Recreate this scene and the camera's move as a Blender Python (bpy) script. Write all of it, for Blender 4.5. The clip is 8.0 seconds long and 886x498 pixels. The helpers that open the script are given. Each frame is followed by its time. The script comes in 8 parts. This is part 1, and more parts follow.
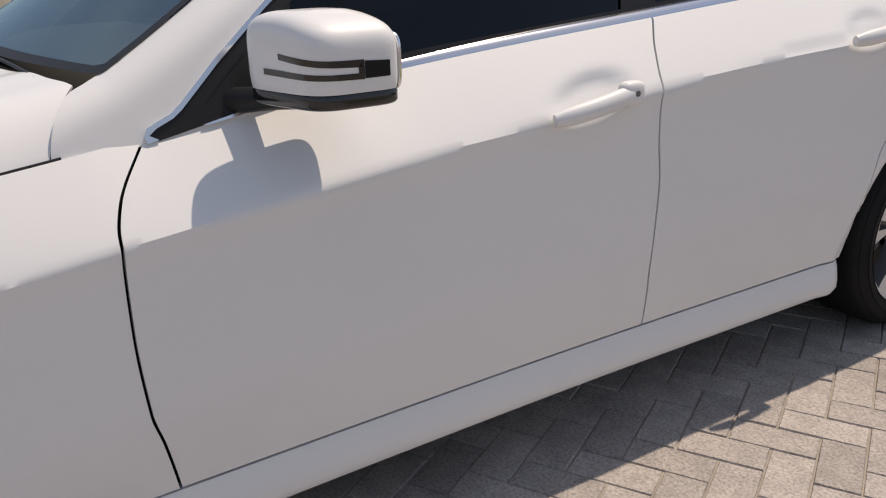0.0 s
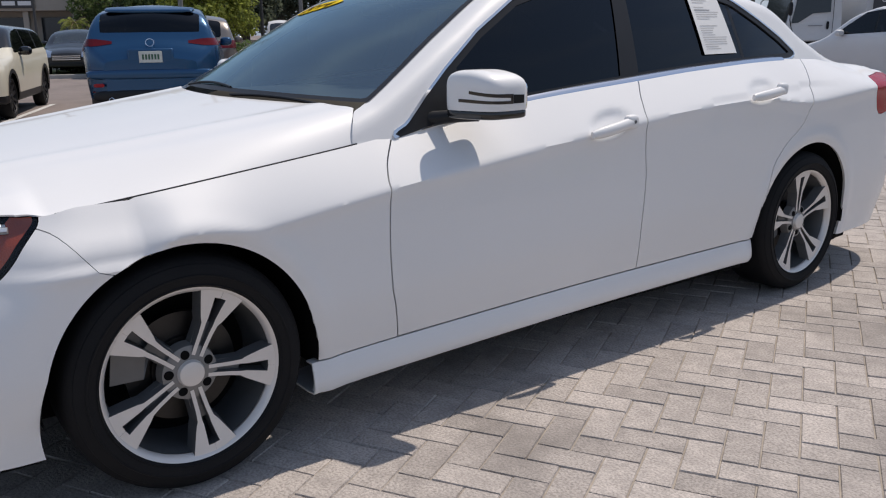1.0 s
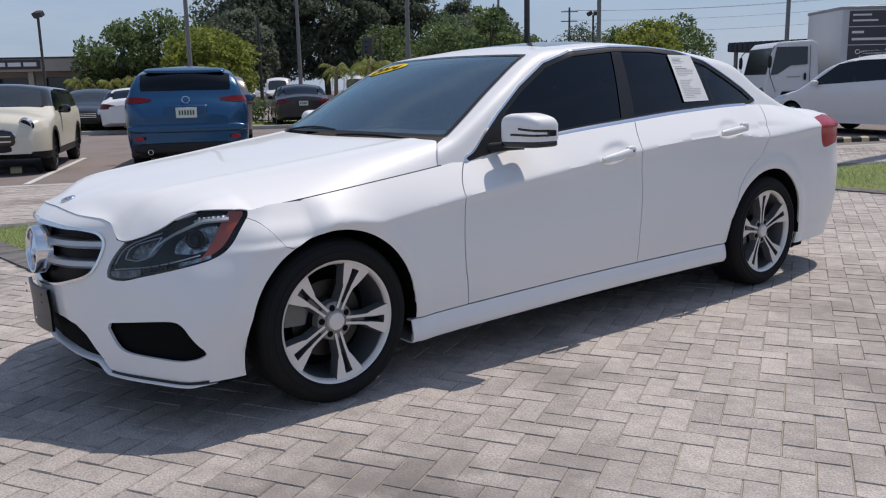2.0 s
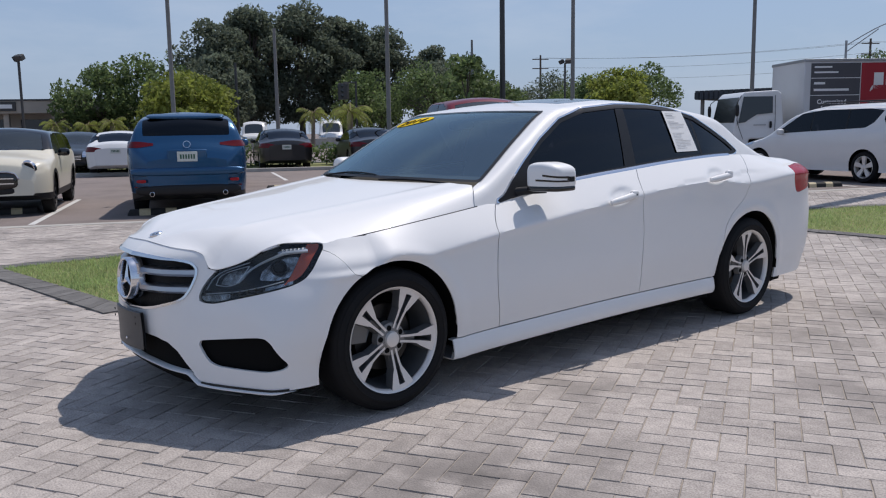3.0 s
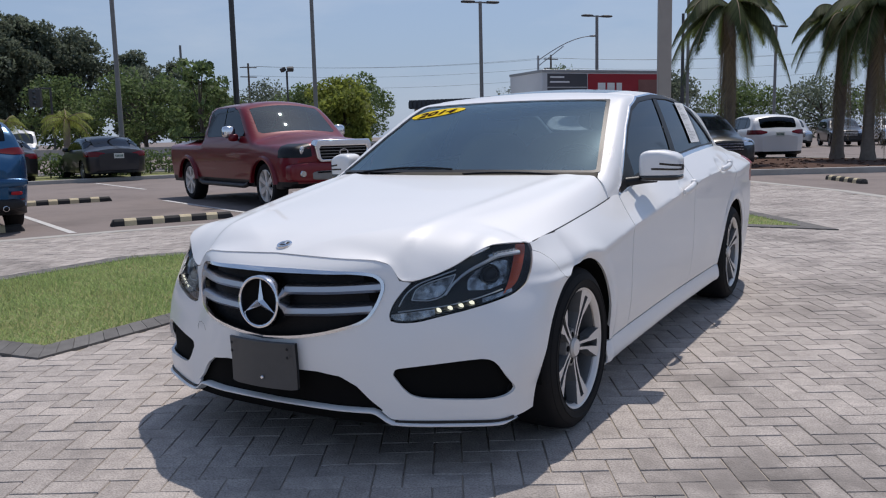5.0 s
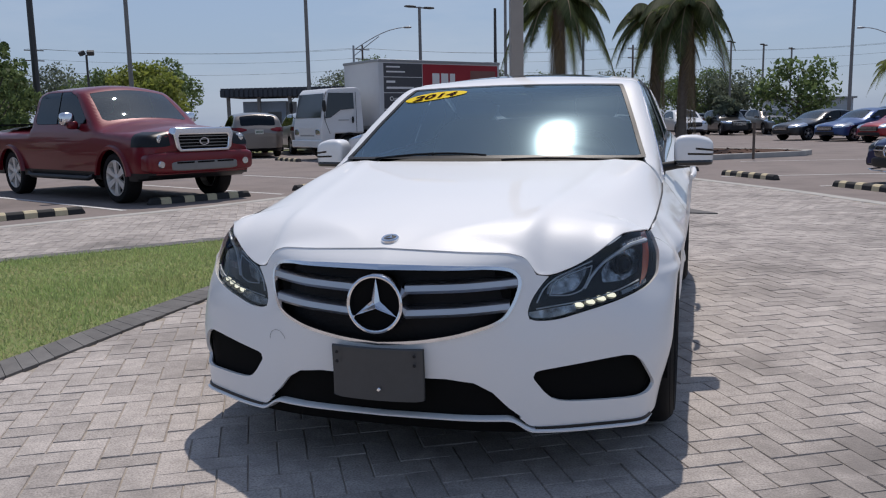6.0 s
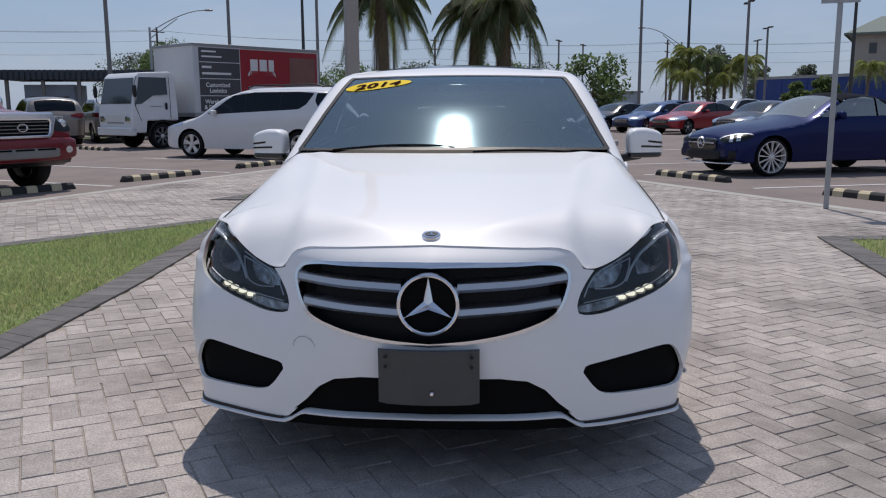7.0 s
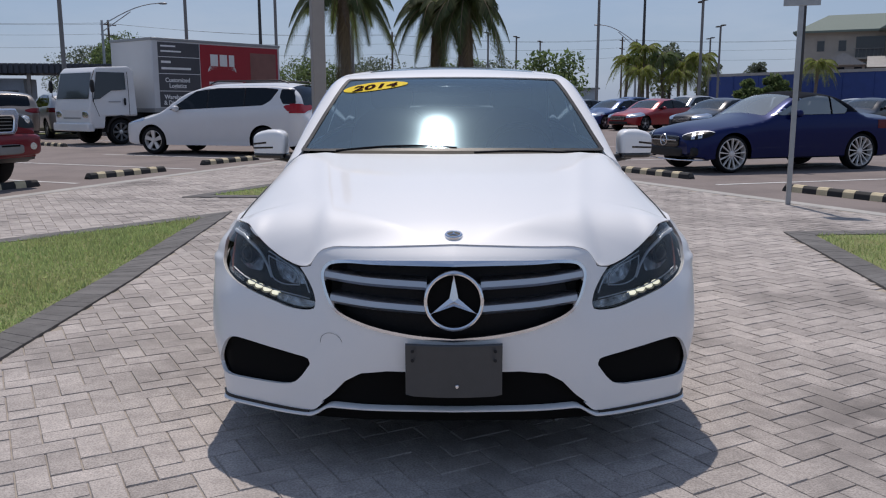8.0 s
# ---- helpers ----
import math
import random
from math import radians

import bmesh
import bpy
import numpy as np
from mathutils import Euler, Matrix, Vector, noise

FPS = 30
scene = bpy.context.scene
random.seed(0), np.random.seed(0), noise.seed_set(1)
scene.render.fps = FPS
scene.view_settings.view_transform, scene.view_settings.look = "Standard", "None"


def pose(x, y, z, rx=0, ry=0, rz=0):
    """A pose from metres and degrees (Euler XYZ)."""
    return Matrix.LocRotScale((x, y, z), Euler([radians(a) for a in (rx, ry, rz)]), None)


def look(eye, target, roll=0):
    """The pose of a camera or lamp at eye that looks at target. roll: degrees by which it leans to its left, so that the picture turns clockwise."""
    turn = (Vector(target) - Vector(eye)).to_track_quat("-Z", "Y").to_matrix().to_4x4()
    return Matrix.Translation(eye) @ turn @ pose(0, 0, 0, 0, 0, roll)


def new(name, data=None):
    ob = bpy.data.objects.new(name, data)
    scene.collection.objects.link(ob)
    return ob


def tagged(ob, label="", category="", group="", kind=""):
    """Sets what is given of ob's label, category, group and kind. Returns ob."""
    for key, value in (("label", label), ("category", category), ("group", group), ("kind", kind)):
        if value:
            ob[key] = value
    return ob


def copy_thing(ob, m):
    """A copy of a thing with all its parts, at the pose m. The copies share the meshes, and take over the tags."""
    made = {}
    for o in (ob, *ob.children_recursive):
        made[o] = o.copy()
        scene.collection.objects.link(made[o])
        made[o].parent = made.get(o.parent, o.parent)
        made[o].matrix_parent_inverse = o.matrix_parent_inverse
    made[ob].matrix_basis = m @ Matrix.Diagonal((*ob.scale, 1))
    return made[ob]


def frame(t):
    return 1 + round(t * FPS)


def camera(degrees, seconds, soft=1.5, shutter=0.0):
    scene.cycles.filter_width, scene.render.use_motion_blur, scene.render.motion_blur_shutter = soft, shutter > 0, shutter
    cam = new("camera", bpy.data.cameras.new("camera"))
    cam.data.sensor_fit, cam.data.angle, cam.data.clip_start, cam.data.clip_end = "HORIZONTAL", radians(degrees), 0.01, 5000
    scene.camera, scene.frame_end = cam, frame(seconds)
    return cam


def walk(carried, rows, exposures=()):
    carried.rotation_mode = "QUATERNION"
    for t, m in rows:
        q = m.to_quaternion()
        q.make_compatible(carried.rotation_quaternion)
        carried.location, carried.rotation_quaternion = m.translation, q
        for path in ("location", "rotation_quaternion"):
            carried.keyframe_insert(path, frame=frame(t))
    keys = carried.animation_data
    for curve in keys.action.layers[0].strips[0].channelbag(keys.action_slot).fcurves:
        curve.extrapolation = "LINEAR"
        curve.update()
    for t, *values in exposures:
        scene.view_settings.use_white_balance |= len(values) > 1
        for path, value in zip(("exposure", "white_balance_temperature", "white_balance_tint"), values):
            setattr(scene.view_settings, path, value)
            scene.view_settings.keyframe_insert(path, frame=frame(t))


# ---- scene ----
cam = camera(55.9, 8.0, soft=1.15)
PATH = [
    (0, (2.158, 0.404, 1.168), (0.558, 1.384, 0.474), -1.4),
    (0.5, (2.543, -0.168, 1.168), (0.976, 0.922, 0.57), -0.4),
    (1, (2.887, -0.694, 1.181), (1.338, 0.468, 0.679), -0.6),
    (1.5, (3.247, -1.133, 1.2), (1.688, 0.04, 0.756), -0.8),
    (1.7, (3.37, -1.311, 1.188), (1.811, -0.13, 0.766), -1.1),
    (2.8, (3.836, -1.997, 1.2), (2.28, -0.773, 0.922), -1.2),
    (3, (3.79, -2.115, 1.233), (2.261, -0.856, 0.953), -0.9),
    (3.5, (3.479, -2.433, 1.204), (2.056, -1.044, 0.984), -1.4),
    (4, (3.007, -2.624, 1.165), (1.686, -1.139, 0.939), -1.3),
    (4.5, (2.531, -2.897, 1.165), (1.398, -1.266, 0.925), -1.2),
    (4.7, (2.344, -2.962, 1.169), (1.263, -1.298, 0.915), -1.3),
    (6, (0.955, -3.232, 1.157), (0.375, -1.342, 0.855), -1.1),
    (6.5, (0.516, -3.258, 1.152), (0.212, -1.307, 0.832), -0.6),
    (7, (0.191, -3.264, 1.173), (0.072, -1.296, 0.84), -0.3),
    (7.5, (0.028, -3.252, 1.185), (-0.011, -1.281, 0.844), -0.0),
    (8, (-0.013, -3.383, 1.204), (-0.029, -1.413, 0.86), -0.1),
]
walk(cam, [(t, look(eye, target, roll)) for t, eye, target, roll in PATH],
     exposures=[(0, 0.12, 7850, 15), (0.5, 0.11, 7350, 14), (1.0, 0.12, 6980, 13), (1.7, 0.12, 6780, 13), (3.0, 0.10, 6550, 13), (4.5, 0.08, 6550, 13), (6.0, 0.0, 6600, 13), (8.0, -0.05, 6600, 14)])

# ---- daylight: high sun behind the sedan, thin haze ----
SUN_WAY = Vector((-0.045, 0.46, 0.95)).normalized()
world = bpy.data.worlds.new("sky")
scene.world = world
world.use_nodes = True
wn, wl = world.node_tree.nodes, world.node_tree.links
sky = wn.new("ShaderNodeTexSky")
sky.sky_type, sky.sun_disc = "NISHITA", False
sky.sun_elevation = math.asin(SUN_WAY.z)
sky.sun_rotation = math.atan2(SUN_WAY.x, SUN_WAY.y)
sky.air_density, sky.dust_density, sky.ozone_density = 1.0, 0.6, 3.0
# summer haze over the clear sky, thickest towards the horizon
haze = wn.new("ShaderNodeMix")
haze.data_type = "RGBA"
haze.inputs[7].default_value = (2.15, 2.9, 4.2, 1)
way, axes, thin = (wn.new("ShaderNode" + k) for k in ("TexCoord", "SeparateXYZ", "MapRange"))
wl.new(way.outputs["Generated"], axes.inputs[0])
wl.new(axes.outputs[2], thin.inputs[0])
thin.inputs[1].default_value, thin.inputs[2].default_value = 0.0, 0.6
thin.inputs[3].default_value, thin.inputs[4].default_value = 0.85, 0.30
wl.new(thin.outputs[0], haze.inputs[0])
wl.new(sky.outputs[0], haze.inputs[6])
# faint torn summer cloud
stretch, cloud, veil, over = (wn.new("ShaderNode" + k) for k in ("Mapping", "TexNoise", "MapRange", "Mix"))
stretch.inputs["Scale"].default_value = (1.0, 1.0, 4.0)
cloud.inputs["Scale"].default_value, cloud.inputs["Detail"].default_value, cloud.inputs["Roughness"].default_value = 2.6, 7, 0.6
wl.new(way.outputs["Generated"], stretch.inputs[0])
wl.new(stretch.outputs[0], cloud.inputs["Vector"])
wl.new(cloud.outputs[0], veil.inputs[0])
veil.inputs[1].default_value, veil.inputs[2].default_value, veil.inputs[3].default_value, veil.inputs[4].default_value = 0.45, 0.85, 0.0, 0.6
over.data_type = "RGBA"
over.inputs[7].default_value = (4.3, 4.9, 5.7, 1)
wl.new(veil.outputs[0], over.inputs[0])
wl.new(haze.outputs[2], over.inputs[6])
wl.new(over.outputs[2], wn["Background"].inputs[0])
wn["Background"].inputs[1].default_value = 0.121
sun = new("sun", bpy.data.lights.new("sun", "SUN"))
sun.data.energy, sun.data.angle, sun.data.color = 3.15, radians(0.6), (1.0, 0.95, 0.88)
sun.matrix_basis = look(SUN_WAY * 60, (0, 0, 0))
scene.view_settings.exposure = 0.0

# ---- materials ----
def mat(name, colour, rough=0.5, metal=0.0, coat=0.0, spec=0.5, noise_amt=0.0, noise_scale=8.0, bump=0.0, bump_scale=60.0,
        per_object=0.0, per_island=0.0, fine=0.0, fine_scale=120.0, colour2=None, emit=0.0, stain=0.0, place=False):
    m = bpy.data.materials.new(name)
    m.use_nodes = True
    n, l = m.node_tree.nodes, m.node_tree.links
    b = n["Principled BSDF"]
    b.inputs["Roughness"].default_value, b.inputs["Metallic"].default_value = rough, metal
    b.inputs["Coat Weight"].default_value, b.inputs["Coat Roughness"].default_value = coat, 0.03
    b.inputs["Specular IOR Level"].default_value = spec
    c = (*colour, 1)
    b.inputs["Base Color"].default_value = c
    if emit:
        b.inputs["Emission Color"].default_value, b.inputs["Emission Strength"].default_value = c, emit
    tc = n.new("ShaderNodeTexCoord")
    where = n.new("ShaderNodeNewGeometry").outputs["Position"] if place else tc.outputs["Object"]
    out = None

    def mixed(fac, a_colour, a_link, b_colour):
        mx = n.new("ShaderNodeMix")
        mx.data_type = "RGBA"
        l.new(fac, mx.inputs[0])
        if a_link is None:
            mx.inputs[6].default_value = (*a_colour, 1)
        else:
            l.new(a_link, mx.inputs[6])
        mx.inputs[7].default_value = (*b_colour, 1)
        return mx.outputs[2]

    def noisy(scale, detail, lo, hi, amount):
        t = n.new("ShaderNodeTexNoise")
        t.inputs["Scale"].default_value, t.inputs["Detail"].default_value = scale, detail
        l.new(where, t.inputs["Vector"])
        r = n.new("ShaderNodeMapRange")
        r.inputs[1].default_value, r.inputs[2].default_value = lo, hi
        r.inputs[3].default_value, r.inputs[4].default_value = 0.0, amount
        l.new(t.outputs[0], r.inputs[0])
        return r.outputs[0]

    dark = colour2 or tuple(v * 0.55 for v in colour)
    if noise_amt:
        out = mixed(noisy(noise_scale, 5, 0.35, 0.7, noise_amt), colour, out, dark)
    if stain:
        out = mixed(noisy(0.9, 7, 0.48, 0.72, stain), colour, out, tuple(v * 0.5 for v in dark))
        out = mixed(noisy(3.3, 6, 0.52, 0.62, stain * 0.6), colour, out, tuple(v * 1.12 for v in colour))
    if fine:
        out = mixed(noisy(fine_scale, 3, 0.4, 0.7, fine), colour, out, tuple(v * 0.4 for v in colour))
    if per_object or per_island:
        src = n.new("ShaderNodeObjectInfo").outputs["Random"] if per_object else n.new("ShaderNodeNewGeometry").outputs["Random Per Island"]
        h = n.new("ShaderNodeHueSaturation")
        r = n.new("ShaderNodeMapRange")
        k = per_object or per_island
        r.inputs[3].default_value, r.inputs[4].default_value = 1 - k, 1 + k
        l.new(src, r.inputs[0])
        l.new(r.outputs[0], h.inputs["Value"])
        if out is None:
            h.inputs["Color"].default_value = c
        else:
            l.new(out, h.inputs["Color"])
        out = h.outputs[0]
    if out is not None:
        l.new(out, b.inputs["Base Color"])
    if bump:
        t = n.new("ShaderNodeTexNoise")
        t.inputs["Scale"].default_value, t.inputs["Detail"].default_value = bump_scale, 4
        l.new(where, t.inputs["Vector"])
        bp = n.new("ShaderNodeBump")
        bp.inputs["Strength"].default_value, bp.inputs["Distance"].default_value = bump, 0.004
        l.new(t.outputs[0], bp.inputs["Height"])
        l.new(bp.outputs[0], b.inputs["Normal"])
    return m


def glass_mat(name, tint, rough=0.0, ior=1.5, sheen=(1, 1, 1), dust_glare=0.0):
    """A tinted pane: clear or dark seen through, mirror-like by Fresnel; a dust film can also stand for glare."""
    m = bpy.data.materials.new(name)
    m.use_nodes = True
    n, l = m.node_tree.nodes, m.node_tree.links
    n.remove(n["Principled BSDF"])
    tr, gl, fr, mx = (n.new("ShaderNode" + k) for k in ("BsdfTransparent", "BsdfGlossy", "Fresnel", "MixShader"))
    tr.inputs[0].default_value = (*tint, 1)
    gl.inputs["Roughness"].default_value = rough
    gl.inputs["Color"].default_value = (*sheen, 1)
    fr.inputs[0].default_value = ior
    l.new(fr.outputs[0], mx.inputs[0])
    l.new(tr.outputs[0], mx.inputs[1])
    l.new(gl.outputs[0], mx.inputs[2])
    last = mx.outputs[0]
    if dust_glare:
        # pale dust film, mixed in to imitate glare and haze on the glass
        film, glare_mix = n.new("ShaderNodeBsdfDiffuse"), n.new("ShaderNodeMixShader")
        film.inputs[0].default_value = (0.62, 0.66, 0.66, 1)
        glare_mix.inputs[0].default_value = dust_glare
        l.new(last, glare_mix.inputs[1])
        l.new(film.outputs[0], glare_mix.inputs[2])
        last = glare_mix.outputs[0]
    l.new(last, n["Material Output"].inputs[0])
    return m


WHITE_PAINT = mat("white car paint", (0.77, 0.77, 0.77), 0.48, coat=0.6, noise_amt=0.05, noise_scale=1.5, fine=0.03, fine_scale=400)
BLACK_TRIM = mat("black plastic trim", (0.014, 0.014, 0.016), 0.45, spec=0.3, noise_amt=0.3, noise_scale=20)
GLOSS_BLACK = mat("gloss black", (0.008, 0.008, 0.009), 0.12, coat=0.5)
# plain black, also used where only shade shows: seams, hollows, inside bodies
DEEP_BLACK = mat("deep black", (0.006, 0.006, 0.006), 0.9, spec=0.1)
MESH_BLACK = mat("intake mesh", (0.006, 0.006, 0.007), 0.6, bump=0.6, bump_scale=90, spec=0.2)
CHROME = mat("chrome", (0.75, 0.76, 0.79), 0.12, metal=1.0)
SATIN_SILVER = mat("satin silver", (0.46, 0.47, 0.50), 0.32, metal=1.0, noise_amt=0.1)
MACHINED = mat("machined alloy", (0.70, 0.67, 0.64), 0.34, metal=0.3, noise_amt=0.08, noise_scale=30)
RIM_GREY = mat("grey rim paint", (0.16, 0.165, 0.17), 0.38, metal=0.5, noise_amt=0.15, noise_scale=25)
TYRE = mat("tyre rubber", (0.010, 0.010, 0.011), 0.75, spec=0.2, noise_amt=0.35, noise_scale=14, colour2=(0.016, 0.015, 0.015), bump=0.25, bump_scale=160)
HUB_GREY = mat("hub paint", (0.22, 0.215, 0.21), 0.45, metal=0.3, noise_amt=0.15, noise_scale=25)
BRAKE = mat("brake disc steel", (0.055, 0.052, 0.05), 0.42, metal=0.9, noise_amt=0.4, noise_scale=25)
WINDSHIELD = glass_mat("windscreen glass", (0.34, 0.47, 0.52), 0.092, 2.6, (0.62, 0.88, 1.0), 0.035)
TINTED = glass_mat("dark tinted glass", (0.016, 0.018, 0.026), 0.05, 1.42, (0.85, 0.92, 1.0))
CAR_SCREEN = glass_mat("dim windscreen glass", (0.14, 0.17, 0.19), 0.015, 1.8, (0.80, 0.93, 1.0), 0.04)
CLEAR_LENS = glass_mat("clear lamp lens", (0.80, 0.84, 0.86), 0.01, 1.45)
AMBER = mat("amber reflector", (0.58, 0.095, 0.04), 0.22, coat=0.6, bump=0.3, bump_scale=220)
# shaded copy of the red lens, its colour darkened for tails out of the sun
RED_SHADED = mat("shaded red lamp lens", (0.11, 0.003, 0.007), 0.22, spec=0.3, coat=0.05, bump=0.2, bump_scale=150)
RED_LENS = mat("red lamp lens", (0.34, 0.004, 0.012), 0.2, spec=0.35, coat=0.05, bump=0.2, bump_scale=150)
LAMP_SILVER = mat("lamp reflector", (0.6, 0.61, 0.64), 0.18, metal=1.0)
MIRROR = mat("mirror glass", (0.86, 0.87, 0.88), 0.14, metal=1.0)
LAMP_RIDGED = mat("ridged lamp reflector", (0.82, 0.83, 0.85), 0.20, metal=0.75, noise_amt=0.7, noise_scale=38, colour2=(0.05, 0.055, 0.065), bump=0.8, bump_scale=110)
LAMP_FACETS = mat("faceted lamp reflector", (0.58, 0.60, 0.63), 0.22, metal=0.85, noise_amt=0.9, noise_scale=46, colour2=(0.012, 0.013, 0.016), bump=0.9, bump_scale=70)
LAMP_DARK = mat("lamp housing", (0.008, 0.009, 0.011), 0.35, coat=0.1, spec=0.2)
LAMP_TRIM = mat("silvered lamp trim", (0.72, 0.74, 0.78), 0.42, metal=0.55)
LED = mat("lit led", (1.0, 0.97, 0.76), 0.4, emit=1.1)
SEAT = mat("beige leather", (0.50, 0.45, 0.38), 0.5, noise_amt=0.15)
DASH = mat("dark dashboard", (0.03, 0.03, 0.03), 0.7, bump=0.2)
PAPER = mat("white paper", (0.78, 0.78, 0.77), 0.6)
INK = mat("grey print", (0.35, 0.35, 0.36), 0.7)
YELLOW = mat("yellow sticker", (0.80, 0.56, 0.006), 0.6, spec=0.1, noise_amt=0.1, noise_scale=12)
BROWN_INK = mat("dark brown print", (0.03, 0.008, 0.007), 0.9, spec=0.03)
PLATE_GREY = mat("grey plastic plate", (0.055, 0.057, 0.06), 0.42, noise_amt=0.2, noise_scale=25, bump=0.15, bump_scale=200)
PLATE_WHITE = mat("pale number plate", (0.6, 0.62, 0.58), 0.4, noise_amt=0.3, noise_scale=30)
PLATE_INK = mat("plate ink", (0.03, 0.10, 0.06), 0.5)

PAVER = mat("concrete paver", (0.485, 0.436, 0.402), 0.9, noise_amt=0.5, noise_scale=16, fine=0.7, fine_scale=130, stain=0.75, place=True, bump=0.9, bump_scale=110,
            per_object=0.13, colour2=(0.25, 0.225, 0.21), spec=0.25)
PAVER_FIELD = mat("concrete paver field", (0.485, 0.436, 0.402), 0.9, noise_amt=0.5, noise_scale=16, fine=0.7, fine_scale=130, stain=0.75, place=True, bump=0.9, bump_scale=110,
                  per_island=0.13, colour2=(0.25, 0.225, 0.21), spec=0.25)
EDGE_PAVER = mat("dark edging paver", (0.165, 0.158, 0.152), 0.9, noise_amt=0.5, noise_scale=9, fine=0.25, per_island=0.14, bump=0.4, bump_scale=120, spec=0.25)
JOINT = mat("joint sand", (0.38, 0.335, 0.285), 1.0, noise_amt=0.5, noise_scale=14, spec=0.1)
ASPHALT = mat("asphalt", (0.235, 0.197, 0.182), 0.92, noise_amt=0.45, noise_scale=0.45, fine=0.35, fine_scale=160, bump=0.4, bump_scale=220, colour2=(0.175, 0.148, 0.138), spec=0.3, stain=0.35, place=True)
CONCRETE = mat("kerb concrete", (0.44, 0.42, 0.39), 0.9, noise_amt=0.4, noise_scale=3, fine=0.25, bump=0.3, bump_scale=120, spec=0.25)
ROAD_PAINT = mat("white road paint", (0.62, 0.61, 0.59), 0.8, noise_amt=0.4, noise_scale=6, fine=0.3)
RUBBER = mat("black rubber stop", (0.025, 0.024, 0.024), 0.8, noise_amt=0.3, noise_scale=15)
STOP_YELLOW = mat("faded yellow marking", (0.62, 0.52, 0.33), 0.7, noise_amt=0.35, noise_scale=20)
MULCH = mat("bark mulch", (0.10, 0.06, 0.045), 1.0, noise_amt=0.6, noise_scale=12, bump=1.0, bump_scale=50, spec=0.1)
SOIL = mat("lawn base", (0.20, 0.225, 0.10), 1.0, noise_amt=0.6, noise_scale=3, colour2=(0.22, 0.19, 0.09), spec=0.1)
GRASS = mat("grass blades", (0.35, 0.45, 0.18), 0.75, noise_amt=0.55, noise_scale=1.6, per_island=0.35, colour2=(0.37, 0.38, 0.18), spec=0.25)
STEEL_GREY = mat("painted pole", (0.20, 0.195, 0.19), 0.6, noise_amt=0.25, noise_scale=5)
POLE_TAN = mat("tan square pole", (0.33, 0.30, 0.27), 0.65, noise_amt=0.2, noise_scale=4)
POLE_DARK = mat("dark pole", (0.05, 0.05, 0.05), 0.6, noise_amt=0.2)
GALV = mat("galvanised steel", (0.38, 0.39, 0.40), 0.45, metal=0.6, noise_amt=0.25, noise_scale=12)
WOOD_POLE = mat("weathered timber pole", (0.14, 0.11, 0.09), 0.95, noise_amt=0.5, noise_scale=10)
WALL_TAN = mat("rendered wall", (0.40, 0.36, 0.31), 0.9, noise_amt=0.25, noise_scale=1.0)
WALL_BLUE = mat("blue fence", (0.03, 0.065, 0.24), 0.7, noise_amt=0.3, noise_scale=1.2)
ROOF_DARK = mat("dark roofing", (0.05, 0.06, 0.075), 0.8, noise_amt=0.3)
ROOF_GREEN = mat("green grey roofing", (0.16, 0.20, 0.17), 0.8, noise_amt=0.3)
PANE_DARK = mat("dark window pane", (0.02, 0.024, 0.03), 0.12, coat=0.4)
BARK = mat("tree bark", (0.10, 0.08, 0.065), 0.95, noise_amt=0.5, noise_scale=6, bump=0.8, bump_scale=25)
PALM_BARK = mat("palm trunk", (0.20, 0.165, 0.135), 0.95, noise_amt=0.5, noise_scale=10, bump=0.8, bump_scale=30)
LEAF_DARK = mat("dark leaves", (0.155, 0.185, 0.13), 0.65, noise_amt=0.5, noise_scale=0.5, per_island=0.4, spec=0.3)
LEAF_MID = mat("green leaves", (0.14, 0.195, 0.075), 0.65, noise_amt=0.5, noise_scale=0.6, per_island=0.4, spec=0.3)
LEAF_LIGHT = mat("yellow green leaves", (0.24, 0.28, 0.06), 0.65, noise_amt=0.5, noise_scale=0.8, per_island=0.4, spec=0.3)
FROND = mat("palm frond", (0.085, 0.11, 0.038), 0.6, noise_amt=0.4, noise_scale=2, per_island=0.35, spec=0.35)
FROND_DRY = mat("dry palm frond", (0.20, 0.15, 0.085), 0.8, noise_amt=0.4, noise_scale=3, per_island=0.3)


def leafy(m, share=0.5):
    """Lets part of the light through the leaf."""
    n, l = m.node_tree.nodes, m.node_tree.links
    b = n["Principled BSDF"]
    tr, mx = n.new("ShaderNodeBsdfTranslucent"), n.new("ShaderNodeMixShader")
    src = b.inputs["Base Color"].links[0].from_socket
    l.new(src, tr.inputs[0])
    mx.inputs[0].default_value = share
    l.new(b.outputs[0], mx.inputs[1])
    l.new(tr.outputs[0], mx.inputs[2])
    l.new(mx.outputs[0], n["Material Output"].inputs[0])


for leaf_kind in (LEAF_DARK, LEAF_MID, LEAF_LIGHT, FROND, GRASS):
    leafy(leaf_kind)

# ---- mesh helpers ----
import collections

